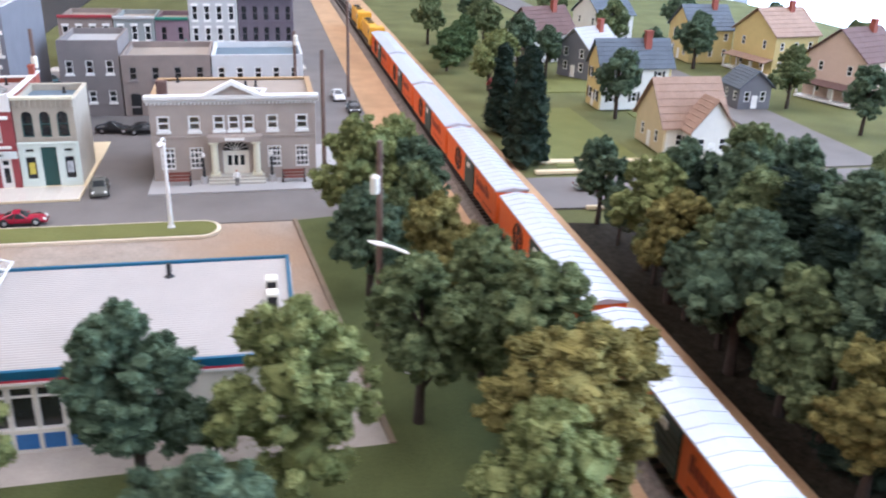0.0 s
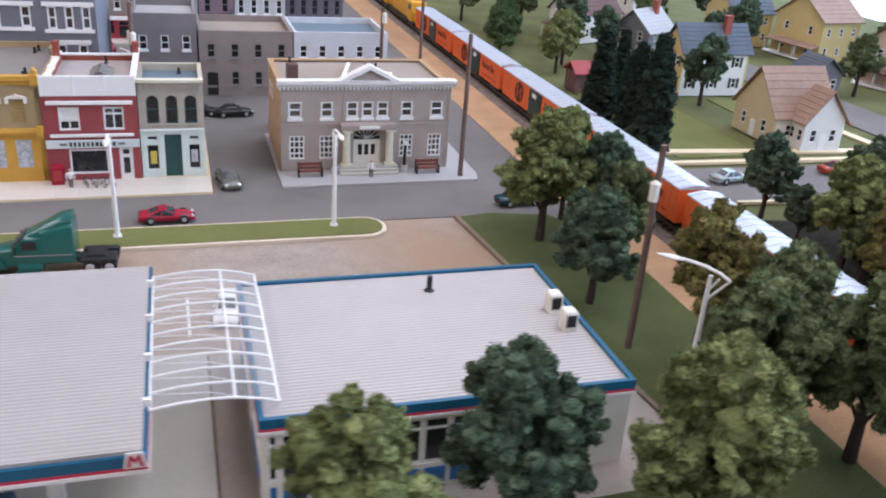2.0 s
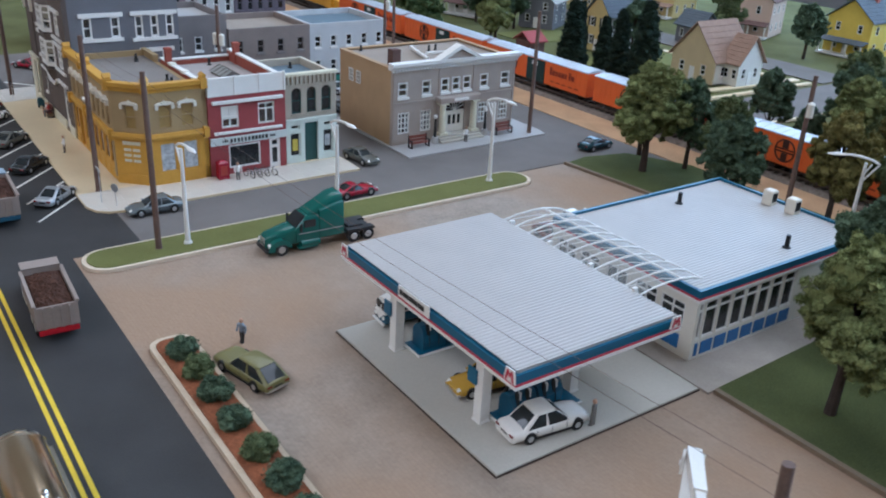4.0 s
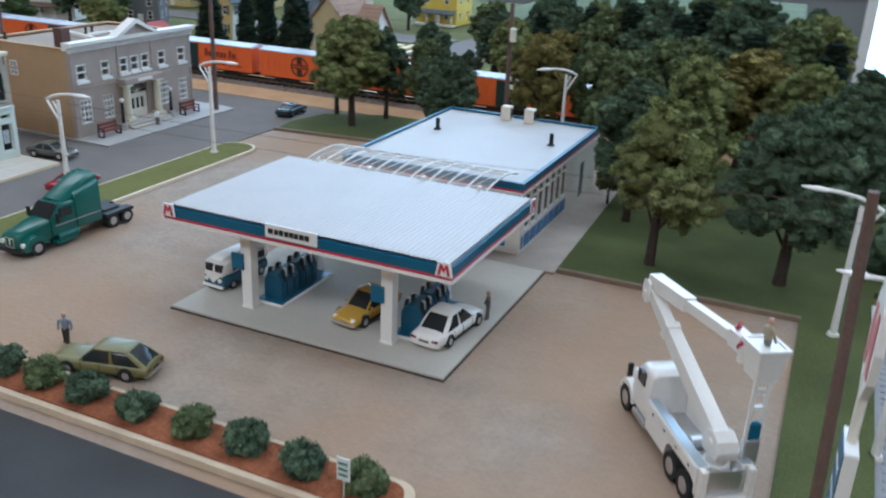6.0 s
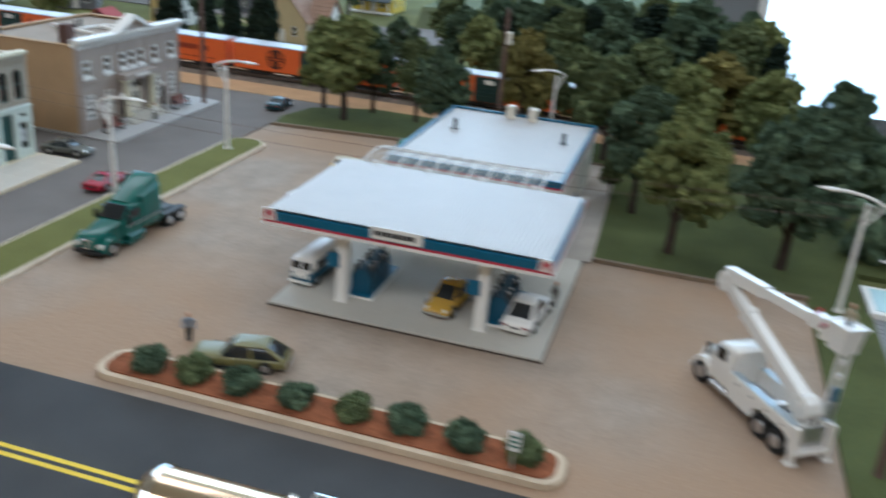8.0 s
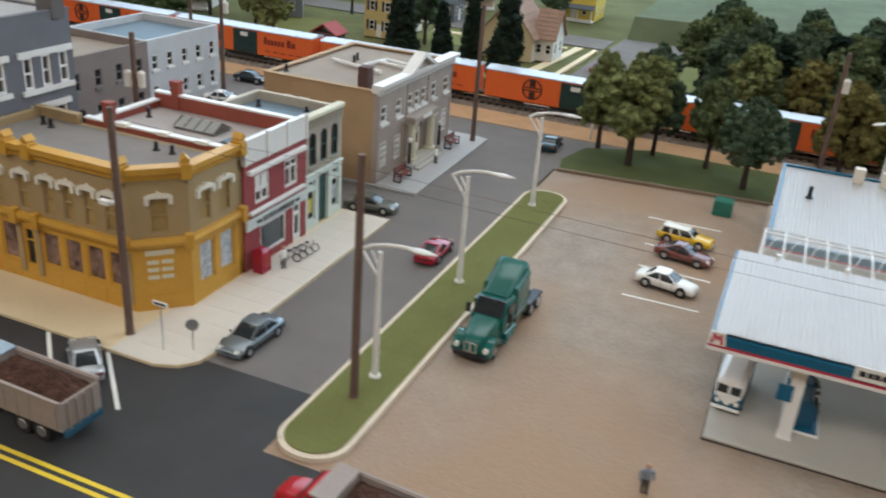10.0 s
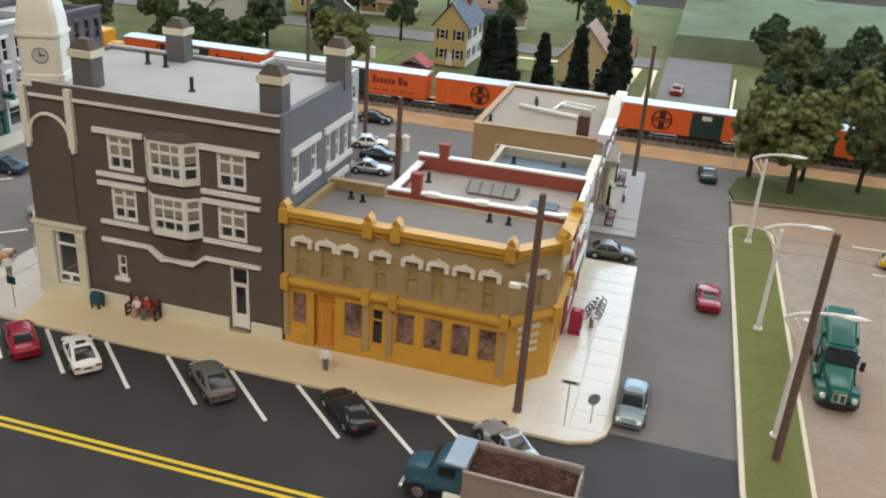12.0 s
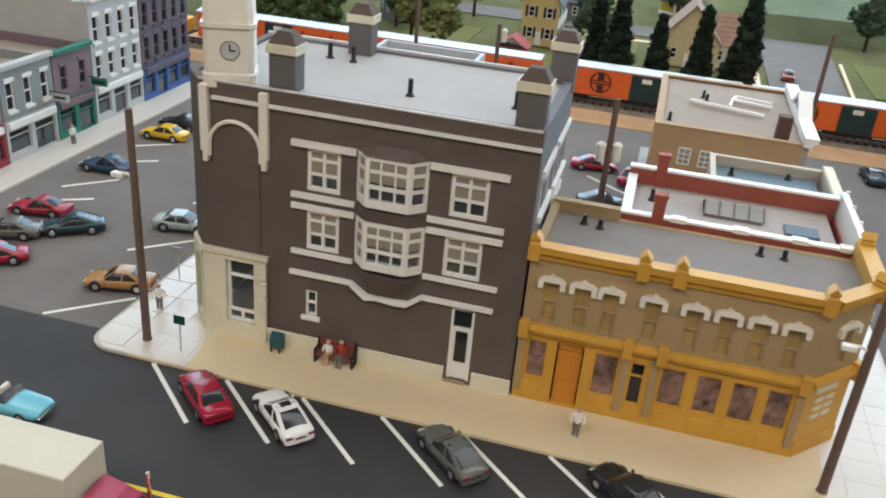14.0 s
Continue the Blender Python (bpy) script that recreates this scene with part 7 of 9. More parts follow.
def tanker(x, y, rz):
    b = thing("tank_truck", "polished tank truck tinted with golden reflections, with a green cab", "truck", x, y, 0, rz)
    rings = []
    for xx, r in ((-9.3, 0.5), (-9.1, 1.05), (-8.7, 1.36), (-8.2, 1.45), (8.3, 1.45), (8.42, 1.42), (8.5, 1.25), (8.56, 0.5)):
        rings.append([(xx, 1.12 * r * math.cos(t), 2.75 + r * math.sin(t)) for t in [2 * math.pi * i / 28 for i in range(28)]])
    part("tank", shape().loft(rings), WARMLITCHROME, b, "polished metal tank with warm reflections in its tint", smooth=True)
    for xx in (-8.3, -1.6, 8.1):
        ring = [(xx, 1.65 * math.cos(t), 2.75 + 1.48 * math.sin(t)) for t in [2 * math.pi * i / 28 for i in range(29)]]
        part("hoop", shape().loft([[(p[0] + dx, p[1] * k, 2.75 + (p[2] - 2.75) * k) for p in ring[:-1]] for dx, k in ((-0.1, 0.98), (-0.1, 1.03), (0.1, 1.03), (0.1, 0.98))]), CHROME, b)
    m = part("manway", shape().box(-1.0, 1.4, -0.8, 0.8, 4.12, 4.3, 0.05), CHROME, b, "chrome manway with rails")
    part("hatch", shape().rod((0.2, 0, 4.25), (0.2, 0, 4.45), 0.5, n=16), CHROME, m)
    rail = shape()
    for yy in (-0.75, 0.75):
        rail.pipe([(-1.0, yy, 4.25), (-1.0, yy, 4.6), (1.4, yy, 4.6), (1.4, yy, 4.25)], 0.07, 6)
    part("rail", rail.rod((-1.0, -0.75, 4.6), (-1.0, 0.75, 4.6), 0.07, n=6).rod((1.4, -0.75, 4.6), (1.4, 0.75, 4.6), 0.07, n=6), CHROME, m)
    part("vent", shape().rod((-1.9, 0.3, 4.0), (-1.9, 0.3, 4.45), 0.12, n=8).ball((-1.9, 0.3, 4.5), 0.2), CHROME, b)
    part("frame", shape().box(-9, 9, -0.7, 0.7, 1.0, 1.5, 0.05), BLACK, b)
    for s in (-1, 1):
        part("walkway", shape().box(-9, 8.4, min(s * 1.6, s * 2.0), max(s * 1.6, s * 2.0), 2.0, 2.12), CHROME, b)
        for xx in (-7.4, -6.0):
            wheel(b, xx, s * 1.2, 0.56, 0.6)
            part("fender", shape().slab_y([(xx - 0.8, 0.8), (xx - 0.6, 1.3), (xx + 0.6, 1.3), (xx + 0.8, 0.8), (xx + 0.65, 0.8), (xx + 0.5, 1.18), (xx - 0.5, 1.18), (xx - 0.65, 0.8)], s * 1.2 - 0.45, s * 1.2 + 0.45), CHROME, b)
        wheel(b, 8.8, s * 1.2, 0.56, 0.6)
        wheel(b, 10.2, s * 1.2, 0.56, 0.6)
        wheel(b, 15.0, s * 1.15, 0.56, 0.36)
    p = PAINTS["green"]
    part("chassis", shape().box(7.5, 16.0, -0.55, 0.55, 0.7, 1.15), BLACK, b)
    cb = part("cab", shape().loft([[(10.6, -1.3, 0.8), (13.4, -1.3, 0.8), (13.4, 1.3, 0.8), (10.6, 1.3, 0.8)], [(10.6, -1.3, 2.3), (13.3, -1.3, 2.3), (13.3, 1.3, 2.3), (10.6, 1.3, 2.3)], [(10.6, -1.15, 3.7), (12.6, -1.1, 3.6), (12.6, 1.1, 3.6), (10.6, 1.15, 3.7)]]), p, b, "green cab")
    part("windscreen", shape().loft([[(13.28, -1.1, 2.4), (13.36, -1.1, 2.4), (13.36, 1.1, 2.4), (13.28, 1.1, 2.4)], [(12.66, -1.0, 3.5), (12.74, -1.0, 3.5), (12.74, 1.0, 3.5), (12.66, 1.0, 3.5)]]), DARKGLASS, cb)
    part("air_horn", shape().rod((11.6, 0.5, 3.75), (12.5, 0.5, 3.85), 0.12, 0.2, n=10).rod((11.6, -0.5, 3.75), (12.5, -0.5, 3.85), 0.12, 0.2, n=10), CHROME, cb)
    part("hood", hull([(13.2, 1.1, 1.0, 0.8, 2.3), (14.8, 1.0, 0.88, 0.75, 2.1), (16.0, 0.9, 0.75, 0.7, 1.9), (16.25, 0.75, 0.6, 0.8, 1.7)], 0.28), p, b, smooth=45)
    for s in (-1, 1):
        part("exhaust_stack", shape().rod((10.45, s * 1.2, 1.2), (10.45, s * 1.2, 4.6), 0.14, n=10), CHROME, b)


tanker(53.9, -18.3, 0.5)


def box_truck(x, y, rz):
    b = thing("box_truck", "delivery truck with a cream box and dark magenta cab", "truck", x, y, 0, rz)
    part("box", shape().box(-7.5, 0.55, -1.5, 1.5, 1.2, 5.3, 0.06), mat("cream_box_panel", (0.62, 0.58, 0.47), 0.5, var=0.05, scale=20), b, "plain cream box body")
    part("frame", shape().box(-7.4, 6.5, -0.6, 0.6, 0.7, 1.2), BLACK, b)
    p, red = PAINTS["magenta"], PAINTS["truckred"]
    cb = part("cab", shape().loft([[(0.8, -1.2, 0.8), (3.6, -1.2, 0.8), (3.6, 1.2, 0.8), (0.8, 1.2, 0.8)], [(0.8, -1.2, 2.2), (3.5, -1.2, 2.2), (3.5, 1.2, 2.2), (0.8, 1.2, 2.2)], [(0.8, -1.05, 3.3), (2.8, -1.0, 3.2), (2.8, 1.0, 3.2), (0.8, 1.05, 3.3)]]), p, b, "dark magenta cab")
    part("roof_fairing", shape().loft([[(0.8, -1.1, 3.25), (2.7, -1.0, 3.18), (2.7, 1.0, 3.18), (0.8, 1.1, 3.25)], [(0.85, -1.0, 3.75), (2.2, -0.85, 3.6), (2.2, 0.85, 3.6), (0.85, 1.0, 3.75)]]), p, cb)
    part("windscreen", shape().loft([[(3.48, -1.0, 2.25), (3.55, -1.0, 2.25), (3.55, 1.0, 2.25), (3.48, 1.0, 2.25)], [(2.86, -0.9, 3.1), (2.93, -0.9, 3.1), (2.93, 0.9, 3.1), (2.86, 0.9, 3.1)]]), DARKGLASS, cb)
    part("hood", shape().loft([[(3.4, -1.0, 0.8), (3.4, 1.0, 0.8), (3.4, 0.9, 2.15), (3.4, 0.3, 2.25), (3.4, -0.3, 2.25), (3.4, -0.9, 2.15)], [(6.8, -0.75, 0.8), (6.8, 0.75, 0.8), (6.8, 0.65, 1.8), (6.8, 0.25, 1.95), (6.8, -0.25, 1.95), (6.8, -0.65, 1.8)]]), red, b, "glossy red hood", smooth=50)
    for s in (-1, 1):
        part("fender", shape().slab_y([(4.5, 0.8), (4.8, 1.4), (5.8, 1.45), (6.5, 1.0), (6.2, 0.9), (5.7, 1.15), (5.0, 1.1), (4.8, 0.8)], min(s * 0.75, s * 1.25), max(s * 0.75, s * 1.25)), red, b)
        part("side_window", shape().box(1.5, 2.8, min(s * 1.07, s * 1.2), max(s * 1.07, s * 1.2), 2.2, 2.9), DARKGLASS, cb)
        part("fuel_tank", shape().rod((1.2, s * 1.05, 0.75), (3.4, s * 1.05, 0.75), 0.4, n=12), CHROME, b, smooth=True)
        part("headlight", shape().rod((6.5, s * 0.95, 1.2), (6.72, s * 0.95, 1.2), 0.2, n=10), CHROME, b)
        part("exhaust_stack", shape().rod((3.0, s * 1.3, 1.0), (3.0, s * 1.3, 4.2), 0.1, n=10), CHROME, b)
    part("grille", shape().box(6.78, 6.95, -0.55, 0.55, 0.8, 1.8, 0.03), CHROME, b)
    part("bumper", shape().box(6.85, 7.15, -1.2, 1.2, 0.4, 0.8, 0.05), CHROME, b)
    for s in (-1, 1):
        wheel(b, 5.4, s * 1.05, 0.52, 0.36)
        wheel(b, -4.8, s * 1.05, 0.52, 0.6)
        wheel(b, -6.1, s * 1.05, 0.52, 0.6)


box_truck(-36.8, -19.1, 0)


def bucket_truck(x, y, rz):
    b = thing("bucket_truck", "white utility truck with a raised folding boom and bucket", "truck", x, y, 0, rz)
    W = PAINTS["white"]
    part("chassis", shape().box(-4.5, 4.9, -0.65, 0.65, 0.75, 1.1), BLACK, b)
    part("hood", hull([(3.7, 1.1, 1.0, 0.9, 2.6), (4.6, 1.0, 0.88, 0.9, 2.48), (5.3, 0.88, 0.74, 0.85, 2.2), (5.55, 0.72, 0.6, 0.9, 1.95)], 0.3), W, b, smooth=45)
    part("grille", shape().box(5.5, 5.6, -0.5, 0.5, 1.0, 1.75, 0.02), BLACK, b)
    part("front_bumper", shape().box(5.45, 5.75, -1.25, 1.25, 0.5, 0.85, 0.06), SILVER, b)
    cb = part("cab", hull([(1.5, 1.36, 1.22, 0.9, 3.72), (1.7, 1.38, 1.24, 0.9, 3.85), (3.0, 1.36, 1.16, 0.9, 3.82), (3.35, 1.36, 1.16, 0.9, 3.6), (3.95, 1.32, 1.18, 0.9, 2.62)], 0.3), W, b, smooth=40)
    part("windscreen", shape().loft([[(3.88, -1.1, 2.66), (3.97, -1.1, 2.66), (3.97, 1.1, 2.66), (3.88, 1.1, 2.66)], [(3.36, -1.0, 3.5), (3.45, -1.0, 3.5), (3.45, 1.0, 3.5), (3.36, 1.0, 3.5)]]), DARKGLASS, cb)
    part("bed_floor", shape().box(-4.6, 1.45, -0.8, 0.8, 1.1, 1.5), SILVER, b, "grey bed floor")
    for s in (-1, 1):
        lo, hi = min(s * 0.8, s * 1.4), max(s * 0.8, s * 1.4)
        side = [(1.45, 0.75), (1.45, 2.45), (-4.6, 2.45), (-4.6, 0.95), (-4.5, 0.95), (-4.42, 1.5), (-3.95, 1.72), (-1.65, 1.72), (-1.2, 1.5), (-1.05, 0.75)]
        d = part("locker_body", shape().slab_y(side[::-1], lo, hi), W, b, "white service body with lockers")
        part("tread_plate", shape().box(-4.5, 1.4, lo + 0.06, hi - 0.06, 2.45, 2.5), TREAD, d, "blue-grey tread plate")
        for i in range(4):
            q = part("locker_door", shape().box(-4.4 + i * 1.45, -3.05 + i * 1.45, min(s * 1.4, s * 1.43), max(s * 1.4, s * 1.43), 1.78, 2.36), W, d)
            part("latch", shape().box(-3.85 + i * 1.45, -3.68 + i * 1.45, min(s * 1.43, s * 1.46), max(s * 1.43, s * 1.46), 2.0, 2.1), BLACK, q)
        part("outrigger", shape().box(-5.05, -4.65, s * 1.2 - 0.16, s * 1.2 + 0.16, 0.12, 2.5, 0.05).box(-5.15, -4.55, s * 1.2 - 0.28, s * 1.2 + 0.28, 0.02, 0.16), W, b)
        part("side_window", shape().box(2.35, 3.25, min(s * 1.2, s * 1.34), max(s * 1.2, s * 1.34), 2.65, 3.4), DARKGLASS, cb)
        part("fender", shape().slab_y([(3.55, 0.85), (3.7, 1.55), (4.2, 1.85), (4.8, 1.82), (5.3, 1.4), (5.4, 0.95), (5.2, 0.95), (4.9, 1.5), (4.1, 1.52), (3.75, 0.85)], min(s * 0.9, s * 1.36), max(s * 0.9, s * 1.36)), W, b, smooth=30)
        part("mirror", shape().box(3.75, 3.87, min(s * 1.42, s * 1.7), max(s * 1.42, s * 1.7), 2.5, 3.3), BLACK, cb)
        part("step", shape().box(1.6, 3.3, s * 1.15 - 0.25, s * 1.15 + 0.25, 0.55, 0.9, 0.08), SILVER, b, "grey step and tank")
        wheel(b, 4.45, s * 1.18, 0.76, 0.4)
        wheel(b, -2.0, s * 1.15, 0.76, 0.62)
        wheel(b, -3.55, s * 1.15, 0.76, 0.62)
    part("tail_board", shape().box(-4.75, -4.6, -0.95, 0.95, 1.0, 2.3, 0.03), SILVER, b, "grey tail board")
    part("tail_step", shape().box(-5.1, -4.6, -1.35, 1.35, 0.65, 0.95, 0.05), W, b)
    part("winch", shape().rod((-1.6, -0.35, 1.75), (-1.6, 0.35, 1.75), 0.35, n=12), SILVER, b, "grey cable winch", smooth=40)
    part("turret", shape().rod((-3.5, -0.1, 1.5), (-3.5, -0.1, 2.0), 0.75, 0.68, n=16).rod((-3.5, -0.1, 2.0), (-3.5, -0.1, 2.6), 0.5, 0.5, n=16), W, b, smooth=40)
    part("turret_head", shape().slab_y([(-4.3, 2.55), (-2.9, 2.45), (-2.75, 2.9), (-3.1, 3.6), (-3.7, 3.78), (-4.25, 3.5), (-4.45, 3.0)], -0.62, 0.42), W, b, smooth=30)
    base, elbow, tip = Vector((-3.6, -0.1, 3.15)), Vector((5.0, 0.35, 7.05)), Vector((-2.3, -1.2, 7.6))
    part("pivot", shape().rod((-3.6, -0.72, 3.15), (-3.6, 0.52, 3.15), 0.2, n=12), W, b)

    def beam(p, q, r, s=None):
        p, q = Vector(p), Vector(q)
        u = (q - p).normalized().cross(Vector((0, 1, 0))).normalized()
        v = Vector((0, 1, 0))
        ring = lambda c, r: [c + u * r + v * r * 0.85, c - u * r + v * r * 0.85, c - u * r - v * r * 0.85, c + u * r - v * r * 0.85]
        return shape().loft([[tuple(a) for a in ring(p, r)], [tuple(a) for a in ring(q, s or r)]])

    part("lower_boom", beam(base, base.lerp(elbow, 0.72), 0.46, 0.40), W, b)
    part("boom_extension", beam(base.lerp(elbow, 0.7), elbow, 0.34, 0.30), W, b)
    part("boom_collar", beam(base.lerp(elbow, 0.69), base.lerp(elbow, 0.73), 0.46), W, b)
    part("boom_ram", shape().rod((-2.6, -0.1, 2.4), tuple(base.lerp(elbow, 0.3) - Vector((0, 0, 0.4))), 0.15, n=8), W, b)
    for yy in (-0.32, 0.62):
        part("elbow_cheek", shape().slab_y([(4.6, 6.6), (4.95, 6.4), (5.35, 6.6), (5.5, 7.1), (5.35, 7.65), (5.0, 7.8), (4.65, 7.6)], yy, yy + 0.14), W, b, smooth=30)
    part("pivot", shape().rod((5.05, -0.4, 6.95), (5.05, 0.84, 6.95), 0.16, n=12), W, b)
    top = elbow + Vector((0.15, -0.1, 0.55))
    part("upper_boom", beam(top, top.lerp(tip, 0.42), 0.42, 0.38), W, b)
    part("boom_tip", beam(top.lerp(tip, 0.4), tip, 0.28), W, b)
    part("tip_knuckle", beam(tip + Vector((0.9, 0.05, 0.0)), tip + Vector((-0.1, 0, 0)), 0.42), W, b)
    part("ram_sleeve", shape().rod(tuple(tip + Vector((0.75, 0.1, 0.35))), tuple(tip + Vector((0.55, 0.05, 0.75))), 0.13, n=8), PAINTS["red"], b, "red hydraulic sleeve")
    part("ram_sleeve", shape().rod(tuple(tip + Vector((-0.1, 0.35, -0.1))), tuple(tip + Vector((-0.35, 0.35, 0.2))), 0.13, n=8), PAINTS["red"], b, "red hydraulic sleeve")
    part("tool_holder", shape().rod(tuple(tip + Vector((-0.25, 0.1, -0.75))), tuple(tip + Vector((-0.3, 0.1, 0.15))), 0.32, n=10), W, b, smooth=40)
    lo = [(-4.25, -2.0, 6.65), (-3.05, -2.0, 6.65), (-3.05, -0.9, 6.65), (-4.25, -0.9, 6.65)]
    hi = [(-4.45, -2.15, 8.25), (-2.85, -2.15, 8.25), (-2.85, -0.75, 8.25), (-4.45, -0.75, 8.25)]
    k = part("bucket", shape().loft([lo, hi]), W, b, "white bucket")
    part("bucket_rim", shape().box(-4.53, -2.77, -2.23, -2.1, 8.2, 8.33).box(-4.53, -2.77, -0.8, -0.67, 8.2, 8.33).box(-4.53, -4.4, -2.1, -0.8, 8.2, 8.33).box(-2.9, -2.77, -2.1, -0.8, 8.2, 8.33), W, k)
    lad = shape().box(-4.2, -4.05, -1.75, -1.55, 1.5, 6.7).box(-4.2, -4.05, -1.1, -0.9, 1.5, 6.7)
    for z0 in (2.0, 4.1, 5.1, 6.0):
        lad.box(-4.2, -4.05, -1.55, -1.1, z0, z0 + 0.25)
    m = part("rear_mast", lad, W, b)
    part("tool_case", shape().box(-4.25, -3.9, -1.7, -0.95, 2.3, 3.5, 0.05), SILVER, m, "grey case on the mast")
    part("tool_bag", shape().box(-4.28, -3.95, -1.6, -1.05, 3.6, 4.5, 0.1), TEALBLUE, m, "dark blue bag on the mast")
    return b


TREAD = mat("blue_grey_tread_plate", (0.40, 0.46, 0.50), 0.35, metal=0.4, var=0.1, scale=60)
bucket_truck(72.6, 5.1, 124)


# ---- houses beyond the tracks ----
HYELLOW = mat("house_yellow", (0.58, 0.45, 0.19), 0.7, var=0.08)
HBRIGHT = mat("house_bright_yellow", (0.68, 0.50, 0.08), 0.6, var=0.08)
HTAN = mat("house_tan", (0.58, 0.47, 0.28), 0.7, var=0.08)
HWHITE = mat("house_white", (0.68, 0.66, 0.60), 0.7, var=0.06)
HPINK = mat("house_pinkish", (0.56, 0.42, 0.33), 0.7, var=0.06)
RSLATE = mat("slate_roof", (0.10, 0.115, 0.135), 0.8, var=0.18, scale=60, bump=0.5)
RBROWN = mat("brown_shingle_roof", (0.30, 0.195, 0.14), 0.85, var=0.18, scale=60, bump=0.5)
RDARK = mat("dark_brown_roof", (0.13, 0.075, 0.065), 0.85, var=0.18, scale=60, bump=0.5)
SHUTTER = mat("dark_shutter", (0.03, 0.03, 0.03), 0.6)


def house(x, y, rz, w, d, eave, ridge, wallm, roofm, label, porch=False, chimney=True, shutters=False, sidem=None, storeys=2):
    """Gables face local south and north; w along x, d along y."""
    b = thing("house", label, "house", x, y, 0, rz)
    a, c = w / 2, d / 2
    hs = []
    for st in range(storeys):
        z0 = 1.3 + st * (eave - 0.6) / storeys
        hs += [(xx - 0.55, xx + 0.55, z0, z0 + 1.8) for xx in (-a * 0.5, a * 0.5)]
    for s in (1, -1):
        R = Matrix.Rotation(0 if s > 0 else math.pi, 4, "Z")
        F = R @ Matrix.Translation((0, -c, 0))
        part("gable_wall", shape().wall(-a, a, 0, eave, 0, 0.35, hs).slab_y([(-a, eave), (a, eave), (0, ridge - 0.25)], 0, 0.35).turned(F), wallm, b)
        for q in hs:
            lwin(b, F, q, shutters)
    n = max(2, int(d / 3.2))
    for s in (1, -1):
        F = Matrix.Rotation(radians(90 * s), 4, "Z") @ Matrix.Translation((0, -a, 0))
        sh = []
        for st in range(storeys):
            z0 = 1.3 + st * (eave - 0.6) / storeys
            sh += [(u - 0.5, u + 0.5, z0, z0 + 1.7) for u in [-c + d * (i + 0.5) / n for i in range(n)]]
        part("side_wall", shape().wall(-c + 0.35, c - 0.35, 0, eave, 0, 0.35, sh).turned(F), sidem or wallm, b)
        for q in sh:
            lwin(b, F, q, shutters)
    t, o = 0.22, 0.55
    k = (ridge - eave) / a
    prof = [(-a - o, eave - o * k), (0, ridge), (a + o, eave - o * k), (a + o, eave - o * k + t), (0, ridge + t), (-a - o, eave - o * k + t)]
    r = part("roof", shape().slab_y(prof, -c - o, c + o), roofm, b)
    courses = shape()
    for s in (-1, 1):
        for i in range(1, 7):
            f = i / 7
            xx, zz = s * (a + o) * (1 - f), (eave - o * k) + (ridge - eave + o * k) * f + t
            courses.box(xx - 0.06, xx + 0.06, -c - o, c + o, zz - 0.05, zz + 0.05)
    part("shingle_course", courses, roofm, r)
    if chimney:
        q = part("chimney", shape().box(0.4, 1.4, c * 0.3, c * 0.3 + 1.1, eave, ridge + 1.4), REDDARK, b)
        part("chimney_cap", shape().box(0.3, 1.5, c * 0.3 - 0.1, c * 0.3 + 1.2, ridge + 1.4, ridge + 1.6), REDDARK, q)
    part("door", shape().box(-0.55, 0.55, -c - 0.06, -c + 0.05, 0.1, 2.4), WHITE, b, "white front door")
    if porch:
        part("porch_roof", shape().slab_x([(-c - 2.4, 2.7), (-c, 3.3), (-c, 3.5), (-c - 2.5, 2.9)], -a, a), roofm, b)
        part("porch_floor", shape().box(-a, a, -c - 2.3, -c, 0, 0.35), WHITE, b)
        for i in range(4):
            xx = -a + 0.3 + i * (w - 0.6) / 3
            part("porch_post", shape().box(xx - 0.12, xx + 0.12, -c - 2.25, -c - 2.0, 0.35, 2.75), WHITE, b)
    return b


def lwin(b, F, q, shutters):
    x0, x1, z0, z1 = q
    zm = (z0 + z1) / 2
    w = part("window", shape().wall(x0, x1, z0, z1, 0.0, 0.2, [(x0 + 0.12, x1 - 0.12, z0 + 0.12, zm - 0.05), (x0 + 0.12, x1 - 0.12, zm + 0.05, z1 - 0.12)]).turned(F), WHITE, b)
    part("pane", shape().box(x0, x1, 0.1, 0.14, z0, z1).turned(F), DARKGLASS, w)
    if shutters:
        part("shutter", shape().box(x0 - 0.5, x0 - 0.05, -0.08, 0.02, z0, z1).box(x1 + 0.05, x1 + 0.5, -0.08, 0.02, z0, z1).turned(F), SHUTTER, w)


house(-34.6, 109.6, 0, 6.2, 12.6, 7.6, 11.4, HYELLOW, RSLATE, "yellow two-storey house with dark shutters and a slate roof", shutters=True, sidem=HWHITE)
house(-9.4, 107.4, 0, 9.6, 9.6, 4.4, 10.0, HTAN, RBROWN, "tan cottage with a steep brown roof", storeys=1, sidem=HWHITE, chimney=False)
house(-3.4, 108.6, 90, 6.4, 3.4, 4.4, 8.4, HWHITE, RBROWN, "white wing of the tan cottage", storeys=1, chimney=False)
house(-61.0, 112.0, 30, 8.0, 9.0, 6.0, 9.5, STEEL_GREY, ROOFGREY, "dark grey house with a pale roof", shutters=False)
house(-80.0, 108.0, 20, 10.0, 11.0, 6.2, 11.0, HWHITE, RDARK, "white house with a dark brown roof", porch=True)
house(-64.0, 155.0, 10, 13.0, 11.0, 8.4, 13.0, HYELLOW, RBROWN, "large pale yellow house with a brown roof", porch=True)
house(-37.0, 155.0, 20, 12.0, 11.0, 8.2, 13.0, HPINK, RDARK, "pinkish house with a red-brown roof", porch=True)
